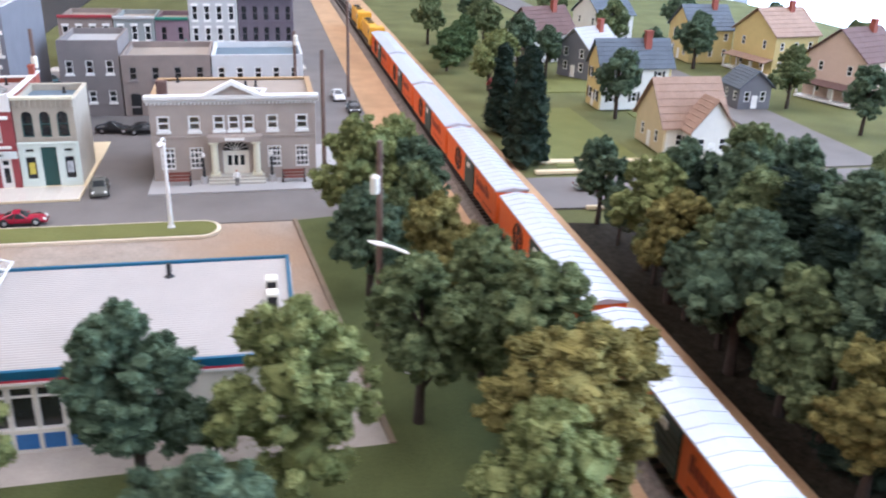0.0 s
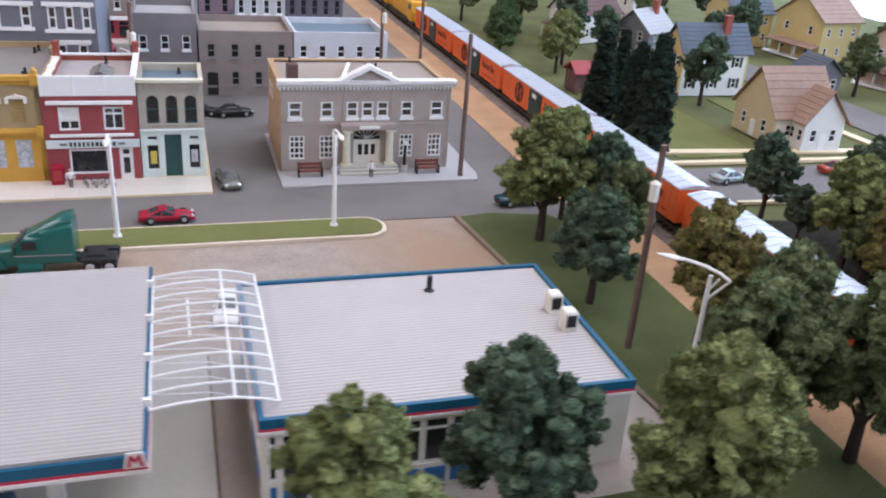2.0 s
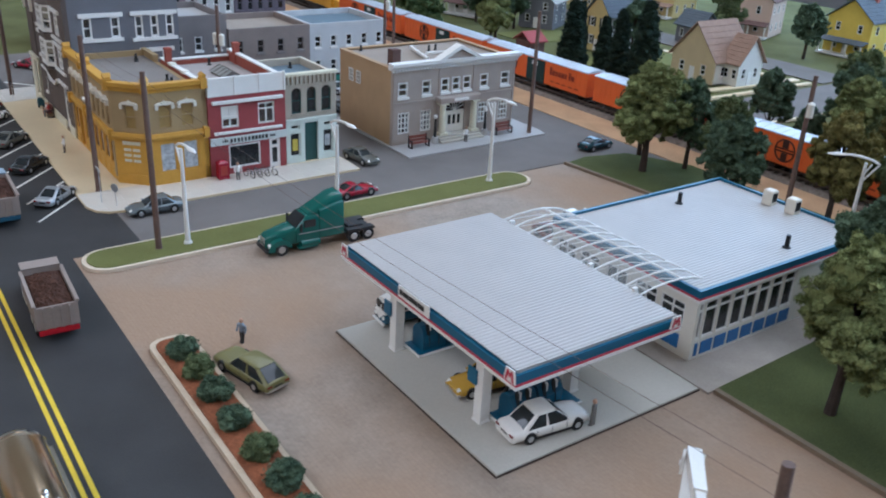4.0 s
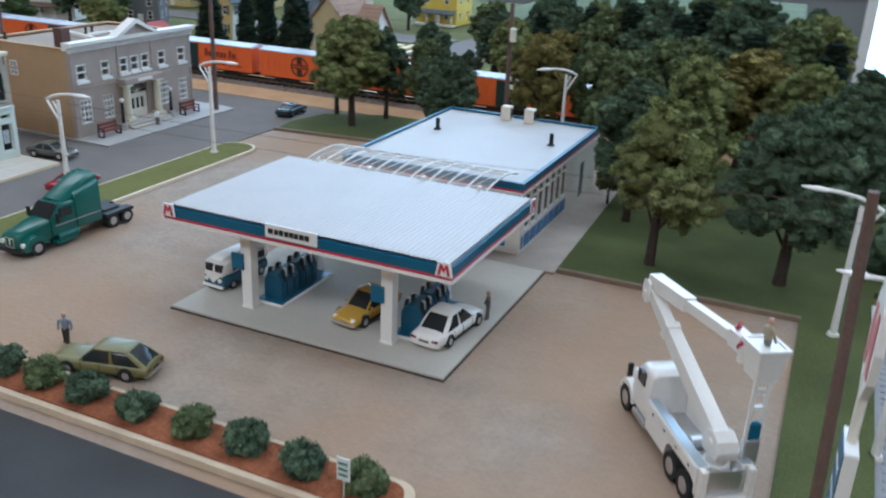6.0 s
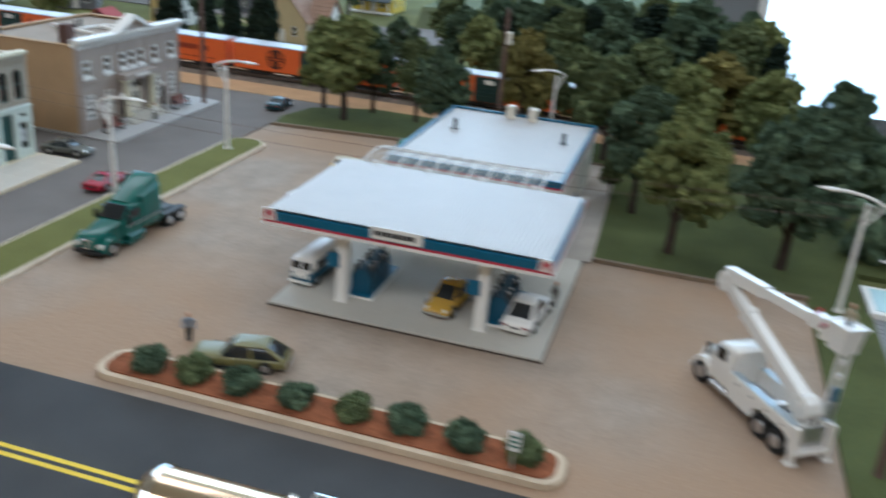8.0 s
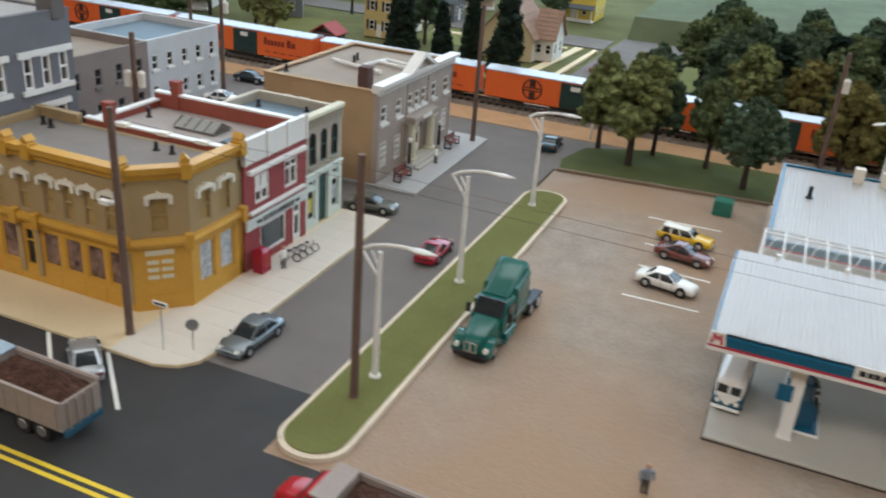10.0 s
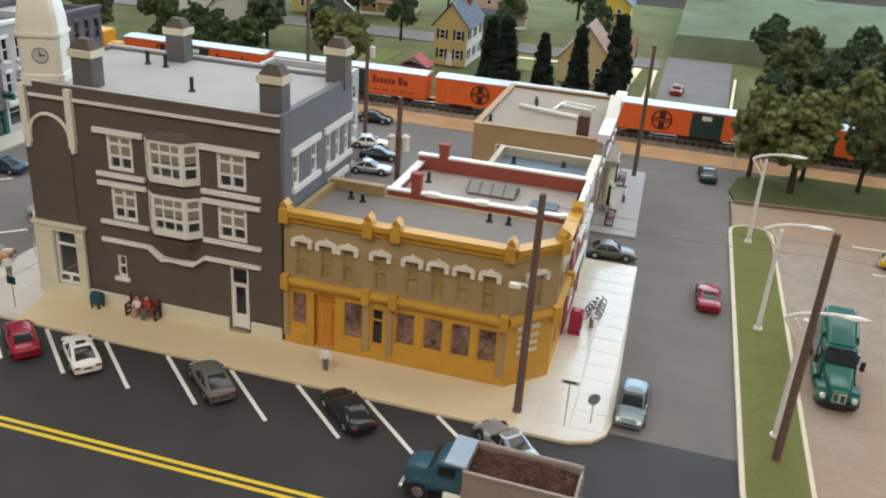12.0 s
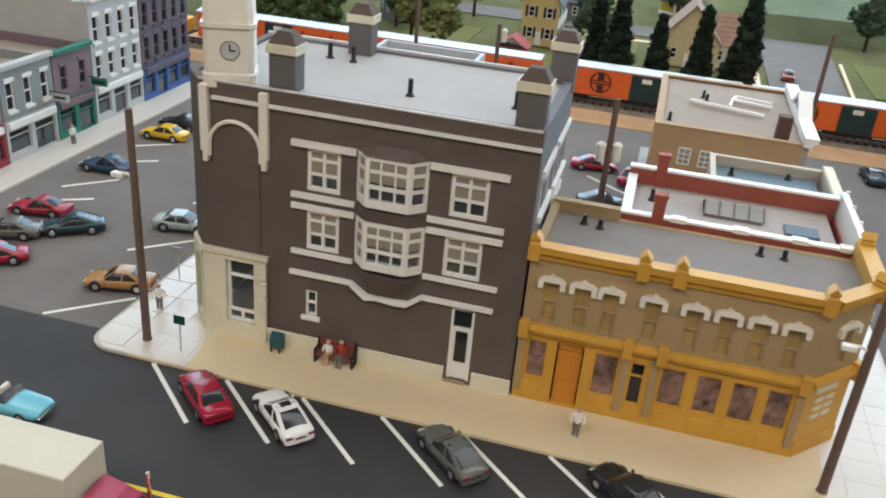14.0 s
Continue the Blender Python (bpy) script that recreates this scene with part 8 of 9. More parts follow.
house(-11.0, 157.0, 0, 10.0, 9.0, 7.6, 11.5, HBRIGHT, RSLATE, "bright yellow house with dark windows", porch=True)
house(-78.0, 145.0, 0, 11.0, 10.0, 7.4, 11.8, HYELLOW, RSLATE, "yellow house with a slate roof")
house(-100.0, 130.0, 15, 11.0, 10.0, 7.4, 11.8, HWHITE, RSLATE, "white house with a slate roof")
house(10.5, 203.0, 0, 8.7, 9.0, 6.0, 10.0, REDFRONT, HWHITE, "red barn with a wide white door", storeys=1, chimney=False)
bn = [o for o in bpy.data.objects if o.name.startswith("house")][-1]
bn.location.z = 5.6 * CM
part("barn_door", shape().box(-1.3, 1.3, -4.65, -4.5, 0, 5.4), WHITE, bn, "wide white barn door")
house(-33.0, 131.5, 90, 6.0, 6.0, 4.0, 6.6, STEEL_GREY, RSLATE, "small dark garden shed", storeys=1, chimney=False)
s = thing("shed", "small open shed with a red roof beside the tracks", "shed", -36.0, 87.4)
part("roof", shape().slab_y([(-2.6, 3.0), (0, 4.6), (2.6, 3.0), (2.6, 3.2), (0, 4.85), (-2.6, 3.2)], -2.2, 2.2), mat("pinkish_red_roof", (0.32, 0.07, 0.07), 0.8), s)
part("wall", shape().box(-2.1, 2.1, -1.8, 1.8, 0, 3.2), RDARK, s)

# lawns, walks and fences of the far side
for x0, x1, y0, y1 in ((-34, -1, 86, 99), (-58, -46, 96, 112), (-30, -18, 108, 122), (20, 60, 100, 125)):
    solo("lawn", shape().box(x0, x1, y0, y1, -0.2, -0.1), GRASS, "lighter green lawn beyond the tracks", "lawn", kind="structure")
for a, c in (((-3.5, 84), (-1.0, 122)), ((-30, 118), (-3, 120))):
    solo("garden_path", shape().prism(strip(a, c, 1.6), -0.2, 0.06), WALKWAY, "cream garden path", "path", kind="structure")
fn = thing("kerb", "cream low kerb along the street beyond the tracks", "kerb", kind="structure")
part("kerb_stone", shape().prism(strip((1.6, 82), (2.4, 121), 0.9), -0.1, 0.3).prism(strip((15.5, 84), (17.5, 121), 0.5), -0.1, 0.3), WALKWAY, fn)


# ---- trees and bushes ----
def icosphere(sub):
    bm = bmesh.new()
    bmesh.ops.create_icosphere(bm, subdivisions=sub, radius=1.0)
    v = np.array([p.co[:] for p in bm.verts])
    f = np.array([[p.index for p in q.verts] for q in bm.faces])
    bm.free()
    return v, f


ICO = {2: icosphere(2), 3: icosphere(3)}


def foliage(name, clumps, material, parent, sub, flakes, rng, rough=0.28, size=0.13):
    """Many crumbly clumps (x, y, z, r) with loose crumbs standing out of them, as one crown."""
    v0, f0 = ICO[sub]
    g = rng_np(rng)
    vs, fs, n = [], [], 0
    for x, y, z, r in clumps:
        q = v0 * (r * np.array([rng.uniform(0.85, 1.2), rng.uniform(0.85, 1.2), rng.uniform(0.7, 0.95)]))
        k = 1 + rough * g.normal(0, 0.38, len(v0))
        vs.append(q * k[:, None] + (x, y, z))
        fs.append(f0 + n)
        n += len(v0)
    c = np.array(clumps)[g.integers(0, len(clumps), flakes)]
    d = g.normal(0, 1, (flakes, 3))
    d /= np.linalg.norm(d, axis=1)[:, None]
    p = c[:, :3] + d * (c[:, 3:] * g.uniform(0.82, 1.32, (flakes, 1)))
    tri = p[:, None, :] + g.normal(0, size, (flakes, 3, 3))
    vs.append(tri.reshape(-1, 3))
    fs.append(np.arange(flakes * 3).reshape(-1, 3) + n)
    me = bpy.data.meshes.new(name)
    me.from_pydata((np.concatenate(vs) * CM).tolist(), [], np.concatenate(fs).tolist())
    me.materials.append(material)
    me.update()
    ob = new(name, me)
    ob.parent = parent
    return ob


def rng_np(rng):
    return np.random.default_rng(rng.randrange(10 ** 6))


def tree(seed, h, r, green, label, trunk=0.3, n=330, sub=2, flakes=52000):
    rng = random.Random(seed)
    b = thing("tree", label, "tree")
    base = h * trunk
    lobes = []
    for i in range(9):
        a = 2.4 * i + rng.uniform(-0.4, 0.4)
        t = (i + 0.5) / 9
        zz = base + (h - base) * (0.12 + 0.78 * t)
        rr = r * (0.58 - 0.45 * abs(t - 0.35)) * rng.uniform(0.75, 1.1) if i < 8 else 0
        lobes.append((rr * math.cos(a), rr * math.sin(a), zz, r * rng.uniform(0.42, 0.54) * (1.05 - 0.36 * t)))
    clumps = [(lx, ly, lz, lr * 0.6) for lx, ly, lz, lr in lobes]
    for i in range(n):
        lx, ly, lz, lr = lobes[i % 9]
        d = Vector((rng.gauss(0, 1), rng.gauss(0, 1), rng.gauss(0, 0.8))).normalized() * lr * rng.uniform(0.6, 0.98)
        clumps.append((lx + d.x, ly + d.y, min(max(lz + d.z, base * 0.9), h - 0.3), lr * rng.uniform(0.11, 0.25)))
    wood = shape().rod((0, 0, -0.2), (0.1, 0, h * 0.3), 0.42 * r / 4.5, 0.3 * r / 4.5, n=9).rod((0.1, 0, h * 0.3), (0.0, 0.1, h * 0.72), 0.3 * r / 4.5, 0.1, n=8)
    for lx, ly, lz, lr in lobes:
        z0 = max(h * 0.2, lz - h * 0.28)
        wood.rod((0.05, 0, z0), (lx * 0.8, ly * 0.8, lz - 0.2), 0.15, 0.06, n=6)
    part("trunk", wood, TRUNK, b, smooth=True)
    foliage("crown", clumps, GREENS[green], b, sub, flakes, rng, 0.6, 0.085)
    return b


def conifer(seed, h, r, green=4):
    rng = random.Random(seed)
    b = thing("conifer", "tall narrow dark green conifer", "tree")
    part("trunk", shape().rod((0, 0, -0.2), (0, 0, h * 0.8), 0.25, 0.06, n=8), TRUNK, b)
    clumps = []
    for i in range(70):
        t = (i + 0.5) / 70
        a, rr = 2.4 * i, r * (1.0 - 0.8 * t) * rng.uniform(0.5, 0.95)
        clumps.append((rr * math.cos(a), rr * math.sin(a), 0.6 + (h - 0.9) * t, r * (0.5 - 0.25 * t) * rng.uniform(0.8, 1.2)))
    foliage("crown", clumps, GREENS[green], b, 2, 16000, rng, 0.6, 0.09)
    return b


GROVE = {"olive": tree(1, 14, 5.0, 0, "olive green foam-leaved model tree"), "olive2": tree(12, 14, 5.2, 0, "olive green foam-leaved model tree", n=350),
         "mid": tree(2, 14, 5.0, 1, "mid green foam-leaved model tree"), "mid2": tree(22, 14, 5.4, 1, "mid green foam-leaved model tree", n=350),
         "blue": tree(3, 14, 4.8, 2, "dark blue-green foam-leaved model tree"), "blue2": tree(32, 14, 5.4, 2, "dark blue-green foam-leaved model tree", n=350),
         "autumn": tree(4, 14, 5.0, 3, "brownish olive foam-leaved model tree"), "bright": tree(5, 12, 5.0, 5, "bright green round model tree", trunk=0.12, n=300)}
CONIFERS = [conifer(6, 13, 1.9), conifer(7, 13, 2.2)]
used = set()


def plant(kind, x, y, h=None, rz=0.0, wide=1.0, z=0.15):
    src = CONIFERS[kind] if isinstance(kind, int) else GROVE[kind]
    k = (h or 14) / (13 if isinstance(kind, int) else 12 if kind == "bright" else 14)
    m = at(x, y, z, rz) @ Matrix.Diagonal((k * wide, k * wide, k, 1))
    if kind not in used:
        used.add(kind)
        src.matrix_basis = m
        return src
    keep = src.scale.copy()
    src.scale = (1, 1, 1)
    ob = copy_thing(src, m)
    src.scale = keep
    return ob


# round the station
plant("olive", 65.6, 29.9, 13.5, 20)
plant("blue", 61.4, 39.2, 13.0, 100, 1.0)
plant("mid2", 58.6, 43.4, 4.4, 40, 0.9)
plant("olive2", 64.6, 48.4, 13.9, 10, 0.92)
plant("mid", 56.2, 56.8, 12.6, 60)
plant("mid2", 58.8, 63.6, 13.2, 200)
plant("olive", 22.6, 56.6, 13.4, 140, 1.1)
plant("olive2", 17.8, 61.0, 12.0, 240, 0.8)
plant("blue", 24.4, 62.2, 11.6, 10, 0.85)
plant("blue2", 35.8, 55.9, 10.6, 80, 1.0)
plant("mid2", 31.0, 60.8, 11.0, 300, 0.8)
plant("autumn", 45.2, 60.3, 13.2, 40, 0.85)
plant("mid2", 51.4, 62.5, 12.2, 130, 0.85)
plant("blue2", 75.3, 31.0, 13.8, 30, 1.05)
plant("autumn", 68.0, 63.6, 13.2, 210, 1.3)
plant("olive2", 74.2, 59.6, 12.6, 95, 0.95)
plant("blue2", 79.2, 45.0, 14.8, 120, 0.9)
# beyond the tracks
# dark patch over the lawn: the trees' shade, painted as ground
solo("forest_floor", shape().prism([(19.5, 80.2), (120, 80.2), (120, 105), (78, 106), (60, 116), (24, 108)], -0.3, -0.12), SHADESOIL, "dark ground with the trees' shade put into its colour", "ground", kind="structure")
for i, (kind, x, y, h) in enumerate((("olive2", 33.2, 83.6, 11.5), ("blue", 20.6, 83.4, 10.0), ("blue", 29.0, 89.0, 12.0), ("autumn", 40.5, 82.5, 11.0), ("mid", 46.0, 86.5, 14.0), ("blue2", 53.0, 82.0, 13.5), ("mid", 59.0, 82.6, 11.5), ("autumn", 68.5, 82.6, 11.0),
                                     ("blue", 62.5, 88, 15.0), ("mid2", 71.0, 90, 14.0), ("blue2", 38.5, 90, 14), ("blue", 51, 92, 15.5), ("mid", 57, 98, 16), ("olive2", 74, 96, 14), ("blue2", 64, 100, 16), ("mid2", 24.5, 99, 12),
                                     ("blue", 33, 99, 13), ("mid", 40, 104, 13), ("blue2", 48, 106, 14), ("olive", 60, 110, 14), ("blue", 72, 108, 14), ("mid2", 28, 116, 12), ("blue", 40, 126, 12), ("mid", 56, 128, 13),
                                     ("blue", 27.0, 83.2, 6.5), ("mid", 36.6, 82.9, 7.5), ("blue2", 44.0, 82.6, 8.0), ("blue", 49.2, 83.0, 9.0), ("mid2", 63.8, 82.6, 8.5))):
    plant(kind, x, y, h, 47 * i, 1.0)
for i, (x, y, h) in enumerate(((36.6, 86.8, 12), (43.0, 90.5, 13), (49.2, 88.0, 14), (56.2, 86.4, 13.5), (66.0, 84.6, 12), (58.0, 91.0, 15), (75.5, 86.0, 12))):
    plant(i % 2, x, y, h, 51 * i, 1.5)
for i, (x, y, h) in enumerate(((-20, 83, 13.0), (-14.2, 85, 11.0), (-8.2, 82.5, 13.2), (-2.4, 82.0, 15.5), (-23.6, 88, 12.0))):
    plant(i % 2, x, y, h, 63 * i, 1.25 if i == 0 else 1.0)
for i, (kind, x, y, h) in enumerate((("bright", -66, 84, 8.5), ("bright", -73, 87, 8.5), ("bright", -79, 90, 8.5), ("bright", -86, 92, 8.5), ("olive", -47.5, 88, 10.5), ("olive2", -54, 92, 10.0), ("mid2", -92, 98, 12), ("blue", -60, 103, 10),
                                     ("blue", -25.5, 104, 11.5), ("blue2", -70, 100, 11), ("mid", -98, 86, 12), ("blue", -50, 121, 11), ("mid", -30, 138, 11), ("blue2", -66, 138, 12), ("mid2", -84, 126, 12), ("blue", -12, 140, 11),
                                     ("mid", -42, 160, 13), ("blue", -74, 160, 13), ("blue2", -98, 150, 13), ("mid2", -110, 120, 12), ("blue", -112, 100, 12), ("mid", -20, 172, 13), ("blue2", 24, 137, 11), ("mid", -52, 165, 12))):
    plant(kind, x, y, h, 71 * i)


def bare_tree(x, y, h):
    rng = random.Random(77)
    b = thing("bare_tree", "leafless pale grey twiggy tree", "tree", x, y, 0)
    twigs = shape()

    def limb(p, d, n, r):
        q = p + d * n
        twigs.rod(tuple(p), tuple(q), r, r * 0.6, n=5)
        if n > 0.7:
            for k in range(3):
                limb(p.lerp(q, rng.uniform(0.5, 1.0)), (d + Vector((rng.gauss(0, 0.6), rng.gauss(0, 0.6), rng.gauss(0.1, 0.35)))).normalized(), n * 0.66, r * 0.6)

    limb(Vector((0, 0, 0)), Vector((0, 0, 1)), h * 0.38, 0.25)
    part("branch", twigs, mat("grey_bark", (0.36, 0.34, 0.32), 0.9), b)


bare_tree(51.2, 88.4, 14.5)


def bush(seed, r, green=2):
    rng = random.Random(seed)
    b = thing("bush", "round dark green clipped bush in the planter", "bush", group="bushes in the planter")
    part("stem", shape().rod((0, 0, -0.1), (0, 0, r), 0.12, n=6), TRUNK, b)
    cl = []
    for i in range(48):
        d = Vector((rng.gauss(0, 1), rng.gauss(0, 1), rng.gauss(0, 0.8))).normalized() * r * rng.uniform(0.4, 0.72)
        cl.append((d.x, d.y, r * 0.85 + d.z * 0.85, r * rng.uniform(0.2, 0.36)))
    foliage("leaves", cl, GREENS[green], b, 2, 9000, rng, 0.5, 0.055)
    return b


bushes = [bush(40, 1.3), bush(41, 1.35, 1), bush(42, 1.25)]
for i, x in enumerate((36.4, 39.4, 42.6, 46.2, 49.8, 53.0, 56.6, 59.9)):
    m = at(x, -5.85 + 0.12 * (i % 3), 0.0, 77 * i) @ Matrix.Scale((0.95, 0.90, 1.0)[i % 3], 4)
    if i < 3:
        bushes[i].matrix_basis = m
    else:
        bushes[i % 3].scale, keep = (1, 1, 1), bushes[i % 3].scale.copy()
        copy_thing(bushes[i % 3], m)
        bushes[i % 3].scale = keep

# grass tufts on the median and verges
rng = np.random.default_rng(5)
pts = np.concatenate([np.c_[rng.uniform(15.5, 19.2, 9000), rng.uniform(-7.3, 41.6, 9000), np.full(9000, 0.40)], np.c_[rng.uniform(77.5, 81.8, 3200), rng.uniform(-8, 26, 3200), np.full(3200, 0.22)]])
tri = pts[:, None, :] + rng.normal(0, 1, (len(pts), 3, 3)) * (0.04, 0.04, 0.015)
tri[:, 2, 2] = pts[:, 2] + rng.uniform(0.01, 0.04, len(pts))
me = bpy.data.meshes.new("grass_tufts")
me.from_pydata((tri.reshape(-1, 3) * CM).tolist(), [], np.arange(len(pts) * 3).reshape(-1, 3).tolist())
me.materials.append(GRASS)
tagged(new("grass_tufts", me), "short green flock on the grass", "grass", kind="stuff")


# ---- road markings ----
mk = thing("road_markings", "double yellow centre line of the main street", "road marking", kind="structure")
for y in (-15.55, -14.95):
    part("yellow_line", shape().box(-150, 150, y - 0.145, y + 0.145, -0.05, 0.012), YLINE, mk)
st = thing("stall_lines", "white slanted stall lines on the black street", "road marking", kind="structure")
for i in range(9):
    x = -42.1 + i * 5.28
    part("stall_line", shape().prism(strip((x, -4.35), (x + 5.15, -9.1), 0.28), -0.05, 0.012), WLINE, st)
for i, ((ax, ay), (bx, by)) in enumerate((((-52.4, -1.8), (-47.8, 2.5)), ((-52.7, 9.0), (-48.6, 12.9)), ((-52.7, 19.5), (-48.6, 23.4)), ((-65.3, 17.8), (-61.7, 21.5)), ((-65.4, 14.0), (-61.1, 16.6)), ((-65.5, 30.2), (-61.5, 33.0)), ((-65.0, 25.2), (-61.1, 27.4)), ((-66, 5.5), (-61, 8.5)))):
    part("stall_line", shape().prism(strip((ax, ay), (bx, by), 0.3), -0.05, 0.004), WLINE, st)
for (ax, ay), (bx, by) in (((28.0, 41.8), (35.2, 42.0)), ((29.0, 34.8), (35.6, 34.6)), ((29.5, 29.6), (35.8, 29.4)), ((29.4, 23.1), (35.7, 23.2))):
    part("lot_line", shape().prism(strip((ax, ay), (bx, by), 0.22), -0.05, 0.006), WLINE, st)
part("lot_line", shape().prism(strip((-19.0, 44), (-14.5, 40.5), 0.25), -0.05, 0.004), WLINE, st)
# tiles of the two corner walks
JOINT = mat("tile_joint", (0.60, 0.55, 0.475), 0.7)


def tiles(own, x0, y0, nx, ny, tw, th, z=0.16):
    me = mesh_of("paving_tile", shape().box(0.03, tw - 0.03, 0.03, th - 0.03, z, 0.245, 0.015), WHITEWALK)
    for i in range(nx):
        for j in range(ny):
            ob = new("paving_tile", me)
            ob.parent = own
            ob.location = ((x0 + i * tw) * CM, (y0 + j * th) * CM, 0)


def cut_tile(own, pts):
    part("paving_tile", shape().prism(pts, 0.16, 0.245), WHITEWALK, own)


part("joint_bed", shape().prism([(-44.2, -4.28), (-39.7, -4.28), (-40.9, 0.4), (-42.45, 2.4), (-42.5, 12), (-44.2, 12)], 0.0, 0.225), JOINT, walk_left)
tiles(walk_left, -47.2, 1.0, 2, 12, 2.35, 2.35)
tiles(walk_left, -47.2, -1.35, 3, 1, 2.35, 2.35)
tiles(walk_left, -44.85, -3.7, 2, 1, 2.3, 2.35)
cut_tile(walk_left, [(-44.88, -3.67), (-44.88, -1.38), (-47.17, -1.38), (-47.15, -2.6), (-46.95, -3.15), (-46.6, -3.67)])
cut_tile(walk_left, [(-40.22, -3.67), (-39.8, -3.67), (-40.0, -1.4), (-40.22, -1.4)])
cut_tile(walk_left, [(-46.45, -3.75), (-46.1, -4.08), (-45.7, -4.2), (-39.9, -4.2), (-39.9, -3.75)])
part("joint_bed", shape().prism([(0.2, -4.26), (3.9, -4.26), (5.35, -3.66), (6.25, -2.58), (6.5, -1.0), (6.2, 26.1), (1.4, 26.1), (1.3, 3.4), (0.2, 2.3)], 0.0, 0.23), JOINT, walk_front)
tiles(walk_front, 1.4, -0.4, 2, 12, 2.4, 2.2, 0.18)
tiles(walk_front, 1.4, -2.6, 2, 1, 2.35, 2.2, 0.18)
cut_tile(walk_front, [(0.23, -4.2), (1.37, -4.2), (1.37, -0.45), (0.23, -0.45)])
cut_tile(walk_front, [(0.23, -0.4), (1.37, -0.4), (1.37, 3.3), (0.23, 2.2)])
cut_tile(walk_front, [(1.43, -4.2), (3.9, -4.2), (5.2, -3.6), (5.9, -2.64), (1.43, -2.64)])

# plaza east of the station
pz = thing("memorial", "stepped stone memorial base with a pale column", "monument", 89.0, 14.0)
STONE = mat("brown_grey_stone", (0.085, 0.072, 0.066), 0.6, var=0.15)
part("step", shape().box(-4.6, 6, -4.7, 4.3, 0, 1.0, 0.08), STONE, pz)
part("plinth", shape().box(-3.3, 5, -1.3, 3.2, 1.0, 1.95, 0.08), mat("grey_stone", (0.12, 0.105, 0.10), 0.6, var=0.15), pz)
part("column", shape().rod((0.8, 1.0, 1.95), (0.8, 1.0, 9.0), 1.0, 0.7, n=20), WHITE, pz, smooth=True)
part("column_base", shape().rod((0.8, 1.0, 1.95), (0.8, 1.0, 2.7), 1.5, 1.2, n=20), WHITE, pz)
bs = thing("water_basin", "long pale blue water basin with a white rim", "basin", 95, 26.9)
part("rim", shape().box(-13.2, 20, -2.9, 2.9, -0.1, 0.5, 0.06), WHITE, bs)
part("water", shape().box(-12.6, 19.4, -2.3, 2.3, 0.5, 0.56), mat("pale_blue_water", (0.50, 0.70, 0.74), 0.25, var=0.1, scale=30), bs)
hd = thing("hedge", "dark grey-green hedge behind the basin", "hedge", 102, 38)
rg = random.Random(9)
foliage("leaves", [(-20 + i * 0.16 + rg.uniform(-.4, .4), rg.uniform(-1.6, 1.6), rg.uniform(0.5, 5.4), rg.uniform(0.8, 1.3)) for i in range(300)], GREENS[2], hd, 2, 9000, rg)
part("stem", shape().box(-20, 28, -0.6, 0.6, -0.1, 2.0), TRUNK, hd)
hd = thing("hedge", "tall grey-green hedge along the plaza's far side", "hedge", 104, 56)
foliage("leaves", [(-22 + i * 0.15 + rg.uniform(-.5, .5), rg.uniform(-2.2, 2.2), rg.uniform(0.8, 7.0), rg.uniform(1.0, 1.8)) for i in range(320)], GREENS[2], hd, 2, 9000, rg)
part("stem", shape().box(-22, 26, -0.6, 0.6, -0.1, 3.0), TRUNK, hd)
paver = mat("grey_paver", (0.215, 0.21, 0.22), 0.6, var=0.22, scale=140)
br = mesh_of("plaza_brick", shape().box(0.03, 0.79, 0.03, 0.38, 0, 0.05, 0.015), paver)
plaza_ob = bpy.data.objects["plaza"]
rest = shape()
for j in range(84):
    for i in range(40):
        px, py = 82.3 + i * 0.82 + 0.41 * (j % 2), -8.1 + j * 0.41
        if i < 12 and j < 25:
            ob = new("paver", br)
            ob.parent = plaza_ob
            ob.location = (px * CM, py * CM, -0.02 * CM)
        elif i < 18 or j < 40:
            rest.box(px + 0.03, px + 0.79, py + 0.03, py + 0.38, -0.02, 0.03)
ob = part("far_pavers", rest, paver, plaza_ob)
ob["kind"] = "stuff"

# station sign on its pole
sg = thing("station_sign", "tall white-posted station sign with a blue board", "sign", 79.5, -3.8, 0.2, 2)
part("post", shape().rod((0, 0, 0), (0.0, 0, 13.5), 0.2, n=10), IVORY, sg)
part("foot", shape().rod((0, 0, 0), (0, 0, 0.12), 0.4, n=12), IVORY, sg)
bd = part("board", shape().box(-0.25, 0.25, -1.05, 1.05, 4.7, 8.1, 0.04), WHITE, sg, "blue board with a white edge")
part("blue_face", shape().box(-0.29, -0.24, -1.0, 1.0, 4.78, 8.02), TEALBLUE, bd)
part("bar", shape().box(-0.31, -0.28, -0.75, 0.75, 6.9, 7.15), PALEBLUE, bd)
part("bar", shape().box(-0.31, -0.28, -0.75, 0.75, 5.8, 6.05), PALEBLUE, bd)
em = part("emblem_board", shape().slab_x([(-0.3, 10.0), (0.3, 10.0), (1.15, 11.0), (1.45, 12.3), (1.15, 13.7), (0.3, 14.7), (-0.3, 14.7), (-1.15, 13.7), (-1.45, 12.3), (-1.15, 11.0)], -0.15, 0.15), WHITE, sg, "white upper board with a red emblem")
part("emblem", shape().slab_x([(a * 0.75, z + 1.4) for a, z in ((-1.3, 9.7), (-0.7, 9.7), (0, 10.8), (0.7, 9.7), (1.3, 9.7), (1.0, 12.1), (0.6, 12.1), (0, 11.4), (-0.6, 12.1), (-1.0, 12.1))], -0.19, -0.14), mat("faded_red", (0.50, 0.16, 0.16), 0.5), em)
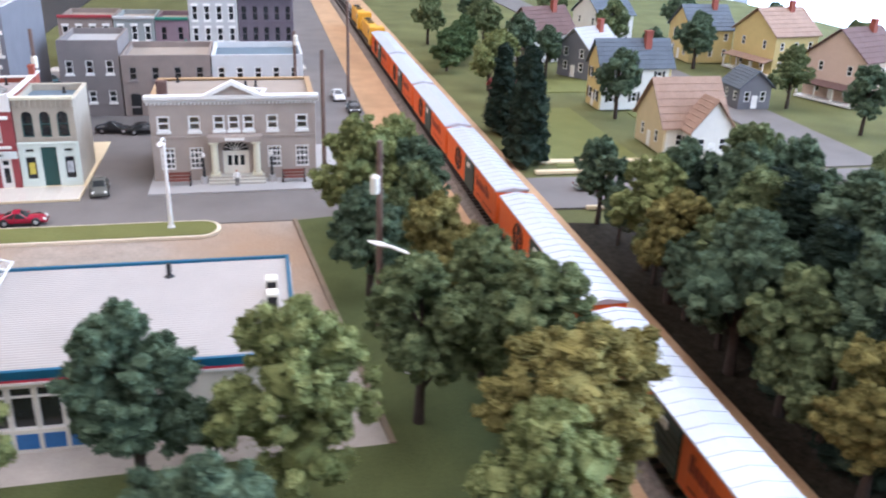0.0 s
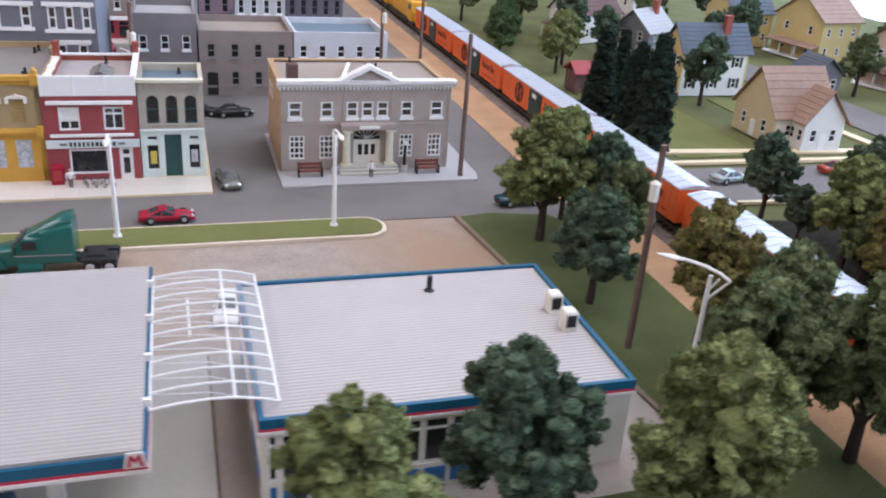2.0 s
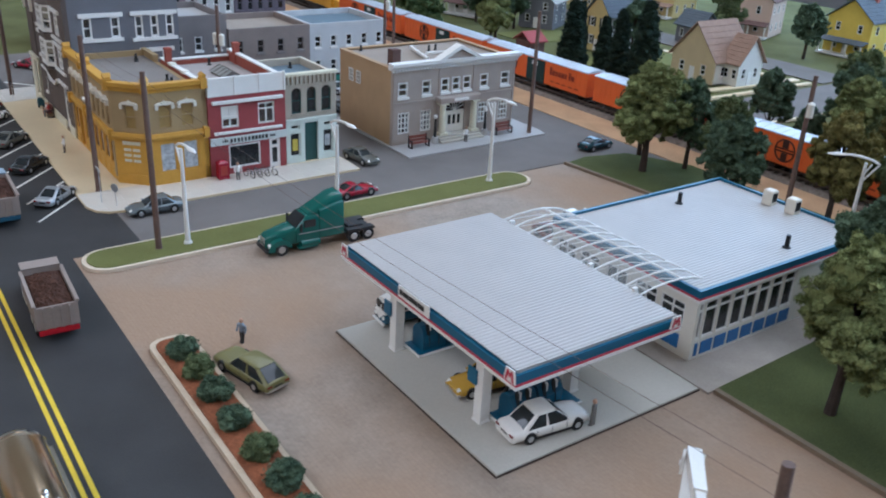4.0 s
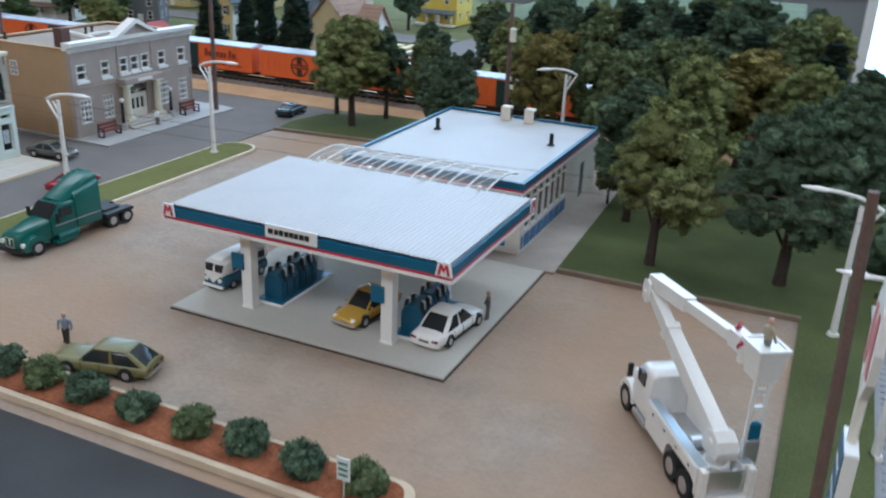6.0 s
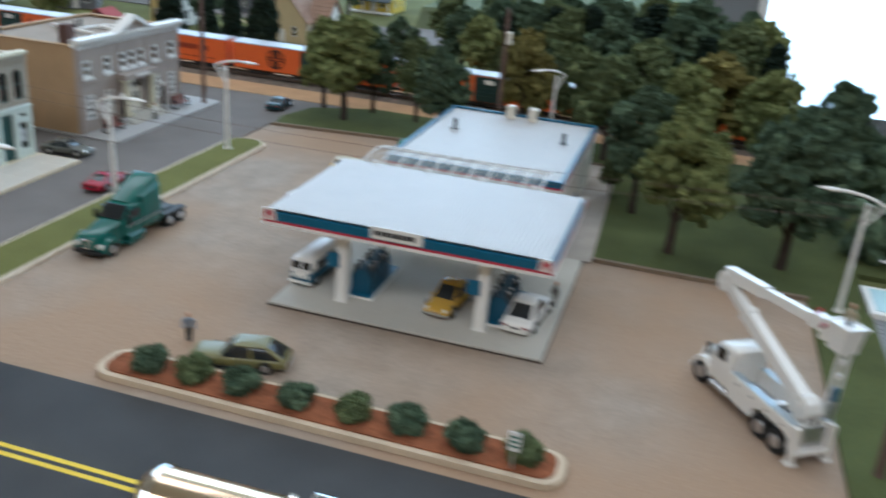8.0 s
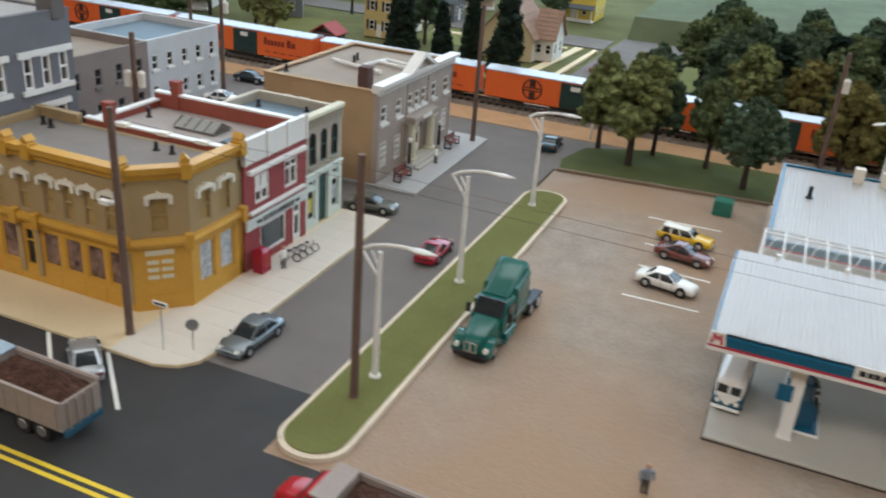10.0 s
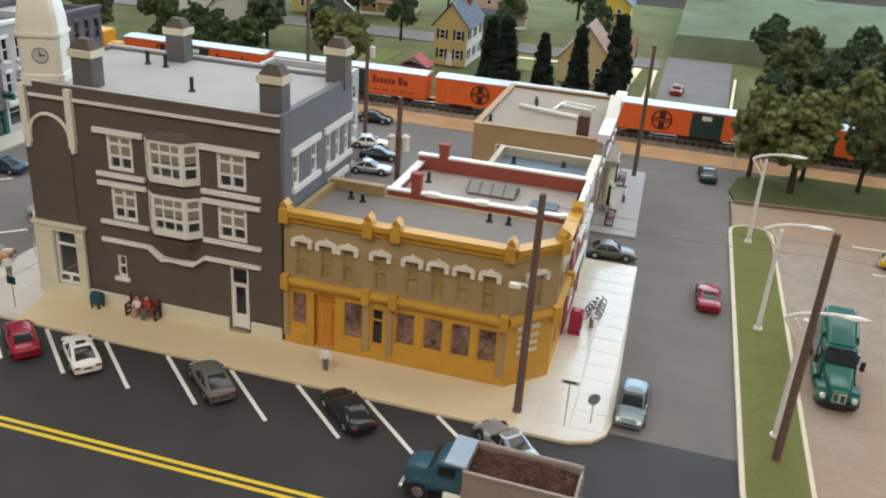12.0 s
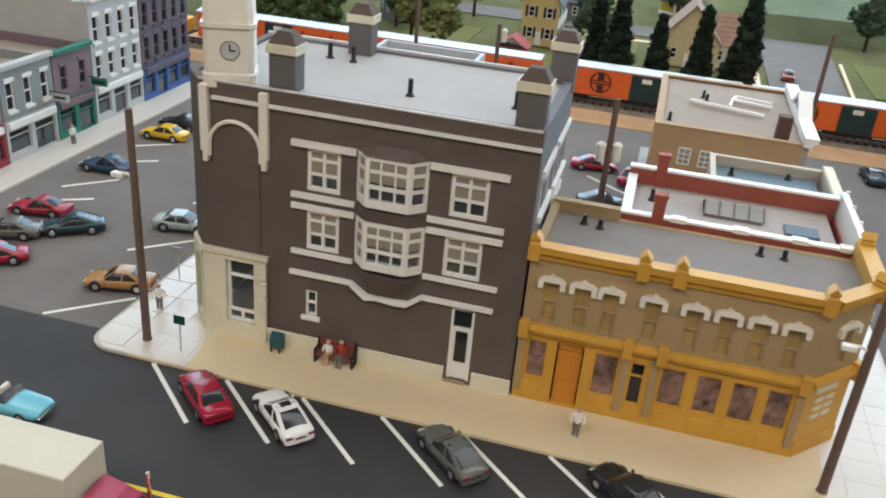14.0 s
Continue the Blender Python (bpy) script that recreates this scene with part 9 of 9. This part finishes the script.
ss = thing("small_sign", "small white sign on a thin post in the planter", "sign", 59.5, -6.9, 0.48)
part("post", shape().rod((0, 0, 0), (0, 0, 1.6), 0.06, n=6), SILVER, ss)
part("board", shape().box(-0.34, 0.34, -0.06, 0.0, 1.15, 2.35), WHITE, ss)
part("bar", shape().box(-0.24, 0.24, -0.09, -0.05, 1.4, 1.52).box(-0.24, 0.24, -0.09, -0.05, 1.7, 1.82).box(-0.24, 0.24, -0.09, -0.05, 2.0, 2.12), GREENFRONT, ss)

# street furniture
def bench(x, y, rz, z=0.22):
    b = thing("bench", "red-brown wooden bench on the sidewalk", "bench", x, y, z, rz, group="benches")
    W = mat("bench_wood", (0.20, 0.062, 0.045), 0.6)
    for i in range(3):
        part("seat_slat", shape().box(-1.35, 1.35, -0.5 + i * 0.25, -0.3 + i * 0.25, 0.6, 0.68), W, b)
    part("backrest", shape().box(-1.35, 1.35, 0.25, 0.33, 0.75, 1.05).box(-1.35, 1.35, 0.25, 0.33, 1.15, 1.5), W, b)
    for s in (-1.3, 1.3):
        part("end_frame", shape().box(s - 0.08, s + 0.08, -0.5, 0.4, 0, 0.1).box(s - 0.08, s + 0.08, -0.5, -0.4, 0, 0.95).box(s - 0.08, s + 0.08, 0.25, 0.38, 0, 1.55).box(s - 0.08, s + 0.08, -0.5, 0.3, 0.88, 0.98), BLACK, b)
    return b


b1 = bench(2.3, 37.0, 90)
copy_thing(b1, at(2.3, 50.6, 0.22, 90))
copy_thing(b1, at(-31.0, -0.1, 0.22, 0))


def figure(x, y, rz, top, legs, label, z=0.22, h=1.0, seated=False):
    """A small painted figure in one mesh: legs, shirt and head in their own paint."""
    lower, shirt, head = shape(), shape(), shape()
    ring = lambda cx, cy, rx, ry, zz: [(cx + rx * math.cos(t), cy + ry * math.sin(t), zz) for t in [2 * math.pi * i / 8 for i in range(8)]]
    if seated:
        for k in (-0.12, 0.12):
            lower.loft([ring(k, -0.5, 0.1, 0.1, 0.0), ring(k, -0.48, 0.1, 0.11, 0.75), ring(k, -0.42, 0.1, 0.12, 0.85)]).rod((k, -0.48, 0.76), (k, 0.08, 0.76), 0.11, 0.13, n=8)
        shirt.loft([ring(0, 0.08, 0.24, 0.17, 0.68), ring(0, 0.08, 0.26, 0.17, 1.1), ring(0, 0.08, 0.31, 0.16, 1.38), ring(0, 0.08, 0.12, 0.1, 1.5)])
        shirt.rod((-0.32, 0.05, 1.38), (-0.34, -0.15, 0.95), 0.08, n=6).rod((0.32, 0.05, 1.38), (0.34, -0.15, 0.95), 0.08, n=6)
        head.ball((0, 0.06, 1.68), 0.17, sz=1.15)
    else:
        for k, d in ((-0.12, 0.03), (0.12, -0.07)):
            lower.loft([ring(k, d - 0.05, 0.1, 0.17, 0.0), ring(k, d, 0.09, 0.1, 0.15), ring(k, d * 0.5, 0.12, 0.13, 0.6), ring(k * 0.9, 0, 0.14, 0.15, 1.0)])
        shirt.loft([ring(0, 0, 0.24, 0.16, 0.92), ring(0, 0, 0.25, 0.17, 1.2), ring(0, 0, 0.33, 0.17, 1.55), ring(0, 0, 0.12, 0.1, 1.68)])
        shirt.rod((-0.34, 0, 1.52), (-0.40, -0.06, 1.2), 0.09, 0.08, n=6).rod((-0.40, -0.06, 1.2), (-0.36, -0.2, 0.92), 0.08, 0.07, n=6)
        shirt.rod((0.34, 0, 1.52), (0.41, 0.02, 1.2), 0.09, 0.08, n=6).rod((0.41, 0.02, 1.2), (0.40, -0.08, 0.9), 0.08, 0.07, n=6)
        head.ball((0, -0.02, 1.88), 0.16, sz=1.2)
    s, slots = shape(), []
    for k, q in enumerate((lower, shirt, head)):
        s.add(q.v, q.f)
        slots += [k] * len(q.f)
    s.v = [(a * h, c * h, d * h) for a, c, d in s.v]
    ob = solo("figurine", s, legs, label, "figurine", group="painted figurines", smooth=60)
    ob.data.materials.append(top)
    ob.data.materials.append(FSKIN)
    ob.data.polygons.foreach_set("material_index", slots)
    ob.matrix_basis = at(x, y, z, rz)
    return ob


FSKIN = mat("figurine_skin_paint", (0.50, 0.30, 0.20), 0.6)
FW = mat("figurine_white", (0.76, 0.74, 0.70), 0.6)
FG = mat("figurine_grey", (0.16, 0.15, 0.14), 0.6)
FDARK = mat("figurine_dark", (0.035, 0.033, 0.03), 0.6)
FB = mat("figurine_blue", (0.20, 0.23, 0.28), 0.6)
FR = mat("figurine_red", (0.36, 0.04, 0.03), 0.6)
figure(3.2, 43.8, 90, FW, FG, "white painted standing figurine on the sidewalk")
figure(36.1, -1.1, 20, FB, FDARK, "blue-grey painted standing figurine on the lot", z=0)
figure(58.0, 14.4, -60, FG, FG, "grey painted figurine leaning beside a sedan", z=0.25)
figure(-14.5, -2.0, 0, FW, FG, "white painted standing figurine on the sidewalk")
figure(-45.2, 1.6, 30, FW, FG, "white shirted painted figurine at the corner")
figure(-31.5, -0.25, 0, FW, FSKIN, "small seated painted figurine on a bench", seated=True, h=0.9)
figure(-30.6, -0.25, 0, FR, FG, "red seated painted figurine on a bench", seated=True)
figure(3.4, 12.2, 80, FW, FG, "white painted figurine by the bicycles")
figure(-71, 27.5, 80, FW, FG, "pale painted figurine in the far street")
ob = figure(0, 0, 0, mat("figurine_tan", (0.36, 0.30, 0.20), 0.6), FG, "tan painted figurine in the truck bucket", h=0.95)
ob.matrix_basis = at(72.6, 5.1, 0, 124) @ pose(-3.65 * CM, -1.45 * CM, 7.65 * CM)


def bicycle(x, y, rz):
    b = thing("bicycle", "thin dark bicycle leaning in a row", "bicycle", x, y, 0.24, rz, group="bicycles outside the shop")
    for k in (-0.55, 0.55):
        ring = [(k + 0.36 * math.cos(t), 0, 0.38 + 0.36 * math.sin(t)) for t in [2 * math.pi * i / 16 for i in range(17)]]
        part("wheel", shape().pipe(ring, 0.04, 5), BLACK, b)
    part("frame", shape().pipe([(-0.55, 0, 0.38), (-0.15, 0, 0.85), (0.4, 0, 0.85), (0.05, 0, 0.35), (-0.15, 0, 0.85)], 0.035, 5).pipe([(0.55, 0, 0.38), (0.4, 0, 0.95)], 0.035, 5), SILVER, b)
    part("handlebar", shape().rod((0.4, -0.25, 0.98), (0.4, 0.25, 0.98), 0.04, n=5), BLACK, b)
    part("saddle", shape().box(-0.3, 0.0, -0.08, 0.08, 0.9, 0.98), BLACK, b)
    return b


k1 = bicycle(3.2, 13.6, 20)
for i in range(1, 4):
    copy_thing(k1, at(3.2 + 0.1 * i, 13.6 + 0.8 * i, 0.24, 15 + 8 * i))
vm = thing("drink_machine", "red box-shaped vending machine by the shop wall", "vending machine", 2.2, 10.9, 0.22)
part("case", shape().box(-0.5, 0.5, -0.6, 0.6, 0, 2.1, 0.25), PAINTS["red"], vm)
part("front", shape().box(0.5, 0.55, -0.4, 0.4, 0.5, 1.6), FR, vm)
mb = thing("mailbox", "dark blue-green mailbox on legs", "mailbox", -35.2, -0.2, 0.22)
mb.scale = (0.78, 0.78, 0.85)
part("case", shape().slab_x([(-0.5, 0.4), (0.5, 0.4), (0.5, 1.2), (0.35, 1.5), (0, 1.62), (-0.35, 1.5), (-0.5, 1.2)], -0.5, 0.5), mat("mailbox_teal", (0.02, 0.075, 0.10), 0.5), mb)
for sx in (-0.4, 0.4):
    for sy in (-0.4, 0.4):
        part("leg", shape().box(sx - 0.07, sx + 0.07, sy - 0.07, sy + 0.07, 0, 0.4), BLACK, mb)


def post_sign(x, y, material, label, round_=False, h=2.4, rz=0):
    b = thing("street_sign", label, "sign", x, y, 0.22, rz)
    part("post", shape().rod((0, 0, 0), (0, 0, h), 0.05, n=6), SILVER, b)
    if round_:
        part("plate", shape().rod((0, -0.06, h), (0, 0.0, h), 0.45, n=16), material, b)
    else:
        part("plate", shape().box(-0.4, 0.4, -0.08, -0.02, h - 0.3, h + 0.35), material, b)
    return b


post_sign(-41.0, -2.7, PAINTS["teal"], "small teal sign on a thin post")
post_sign(5.1, -1.6, PAINTS["silver"], "grey round sign on a thin post", True, 2.0, 30)
ns = thing("street_sign", "white street name sign on a thin post", "sign", 3.4, -2.6, 0.22)
part("post", shape().rod((0, 0, 0), (0, 0, 3.6), 0.05, n=6), SILVER, ns)
part("plate", shape().box(-0.62, 0.62, -0.06, 0.0, 3.4, 3.75), WHITE, ns)
part("bar", shape().box(-0.45, 0.45, -0.08, -0.05, 3.5, 3.65), BLACK, ns)
post_sign(-46.2, 6.0, PAINTS["silver"], "grey sign on a thin post", False, 2.4)
for x, y in ((1.7, 39.9), (1.7, 48.0)):
    pl = thing("lamp_post", "short dark lamp post with a white globe", "lamp", x, y, 0.2, group="lamp posts by the entrance")
    part("post", shape().rod((0, 0, 0), (0, 0, 3.2), 0.22, 0.13, n=10), BLACK, pl)
    part("pedestal", shape().rod((0, 0, 0), (0, 0, 0.8), 0.55, 0.4, n=10), GREYWALK, pl)
    part("globe", shape().ball((0, 0, 3.45), 0.28), WHITE, pl, smooth=True)
for i, y in enumerate((40.5, 42.0, 43.5)):
    bn = thing("waste_bin", "dark green waste bin by the back wall", "bin", -32.2, y, 0, group="waste bins")
    part("case", shape().box(-0.55, 0.55, -0.55, 0.55, 0, 1.5), GREENFRONT, bn)
    part("lid", shape().box(-0.62, 0.62, -0.62, 0.62, 1.5, 1.75, 0.1), BLACK, bn)

# thin wires between the poles along the street
cb = thing("power_line", "thin wires between the utility poles", "cable")
for (ax, ay), (bx, by) in (((0.0, -2.0), (17.4, -1.3)), ((17.4, -1.3), (78.6, 1.1))):
    for dz, dy in ((0.1, 0.2), (-0.5, -0.2)):
        pts = [(ax + (bx - ax) * i / 12, ay + (by - ay) * i / 12 + dy, 15.7 + dz - 0.9 * math.sin(math.pi * i / 12) * math.hypot(bx - ax, by - ay) / 62) for i in range(13)]
        part("wire", shape().pipe(pts, 0.012, 4), POLEWOOD, cb)

st = solo("stone_step", shape().box(-23.7, -22.2, 0.45, 0.95, 0.22, 0.42, 0.05), mat("brown_stone", (0.30, 0.23, 0.15), 0.8), "low brown stone step on the sidewalk", "step")
hy = thing("standpipe", "small dark standpipe at the corner of the building", "standpipe", -40.8, 0.9, 0.22)
part("pipe", shape().rod((0, 0, 0), (0, 0, 0.7), 0.16, n=10), BLACK, hy)
part("cap", shape().rod((0, 0, 0.7), (0, 0, 0.85), 0.22, 0.12, n=10), BLACK, hy)
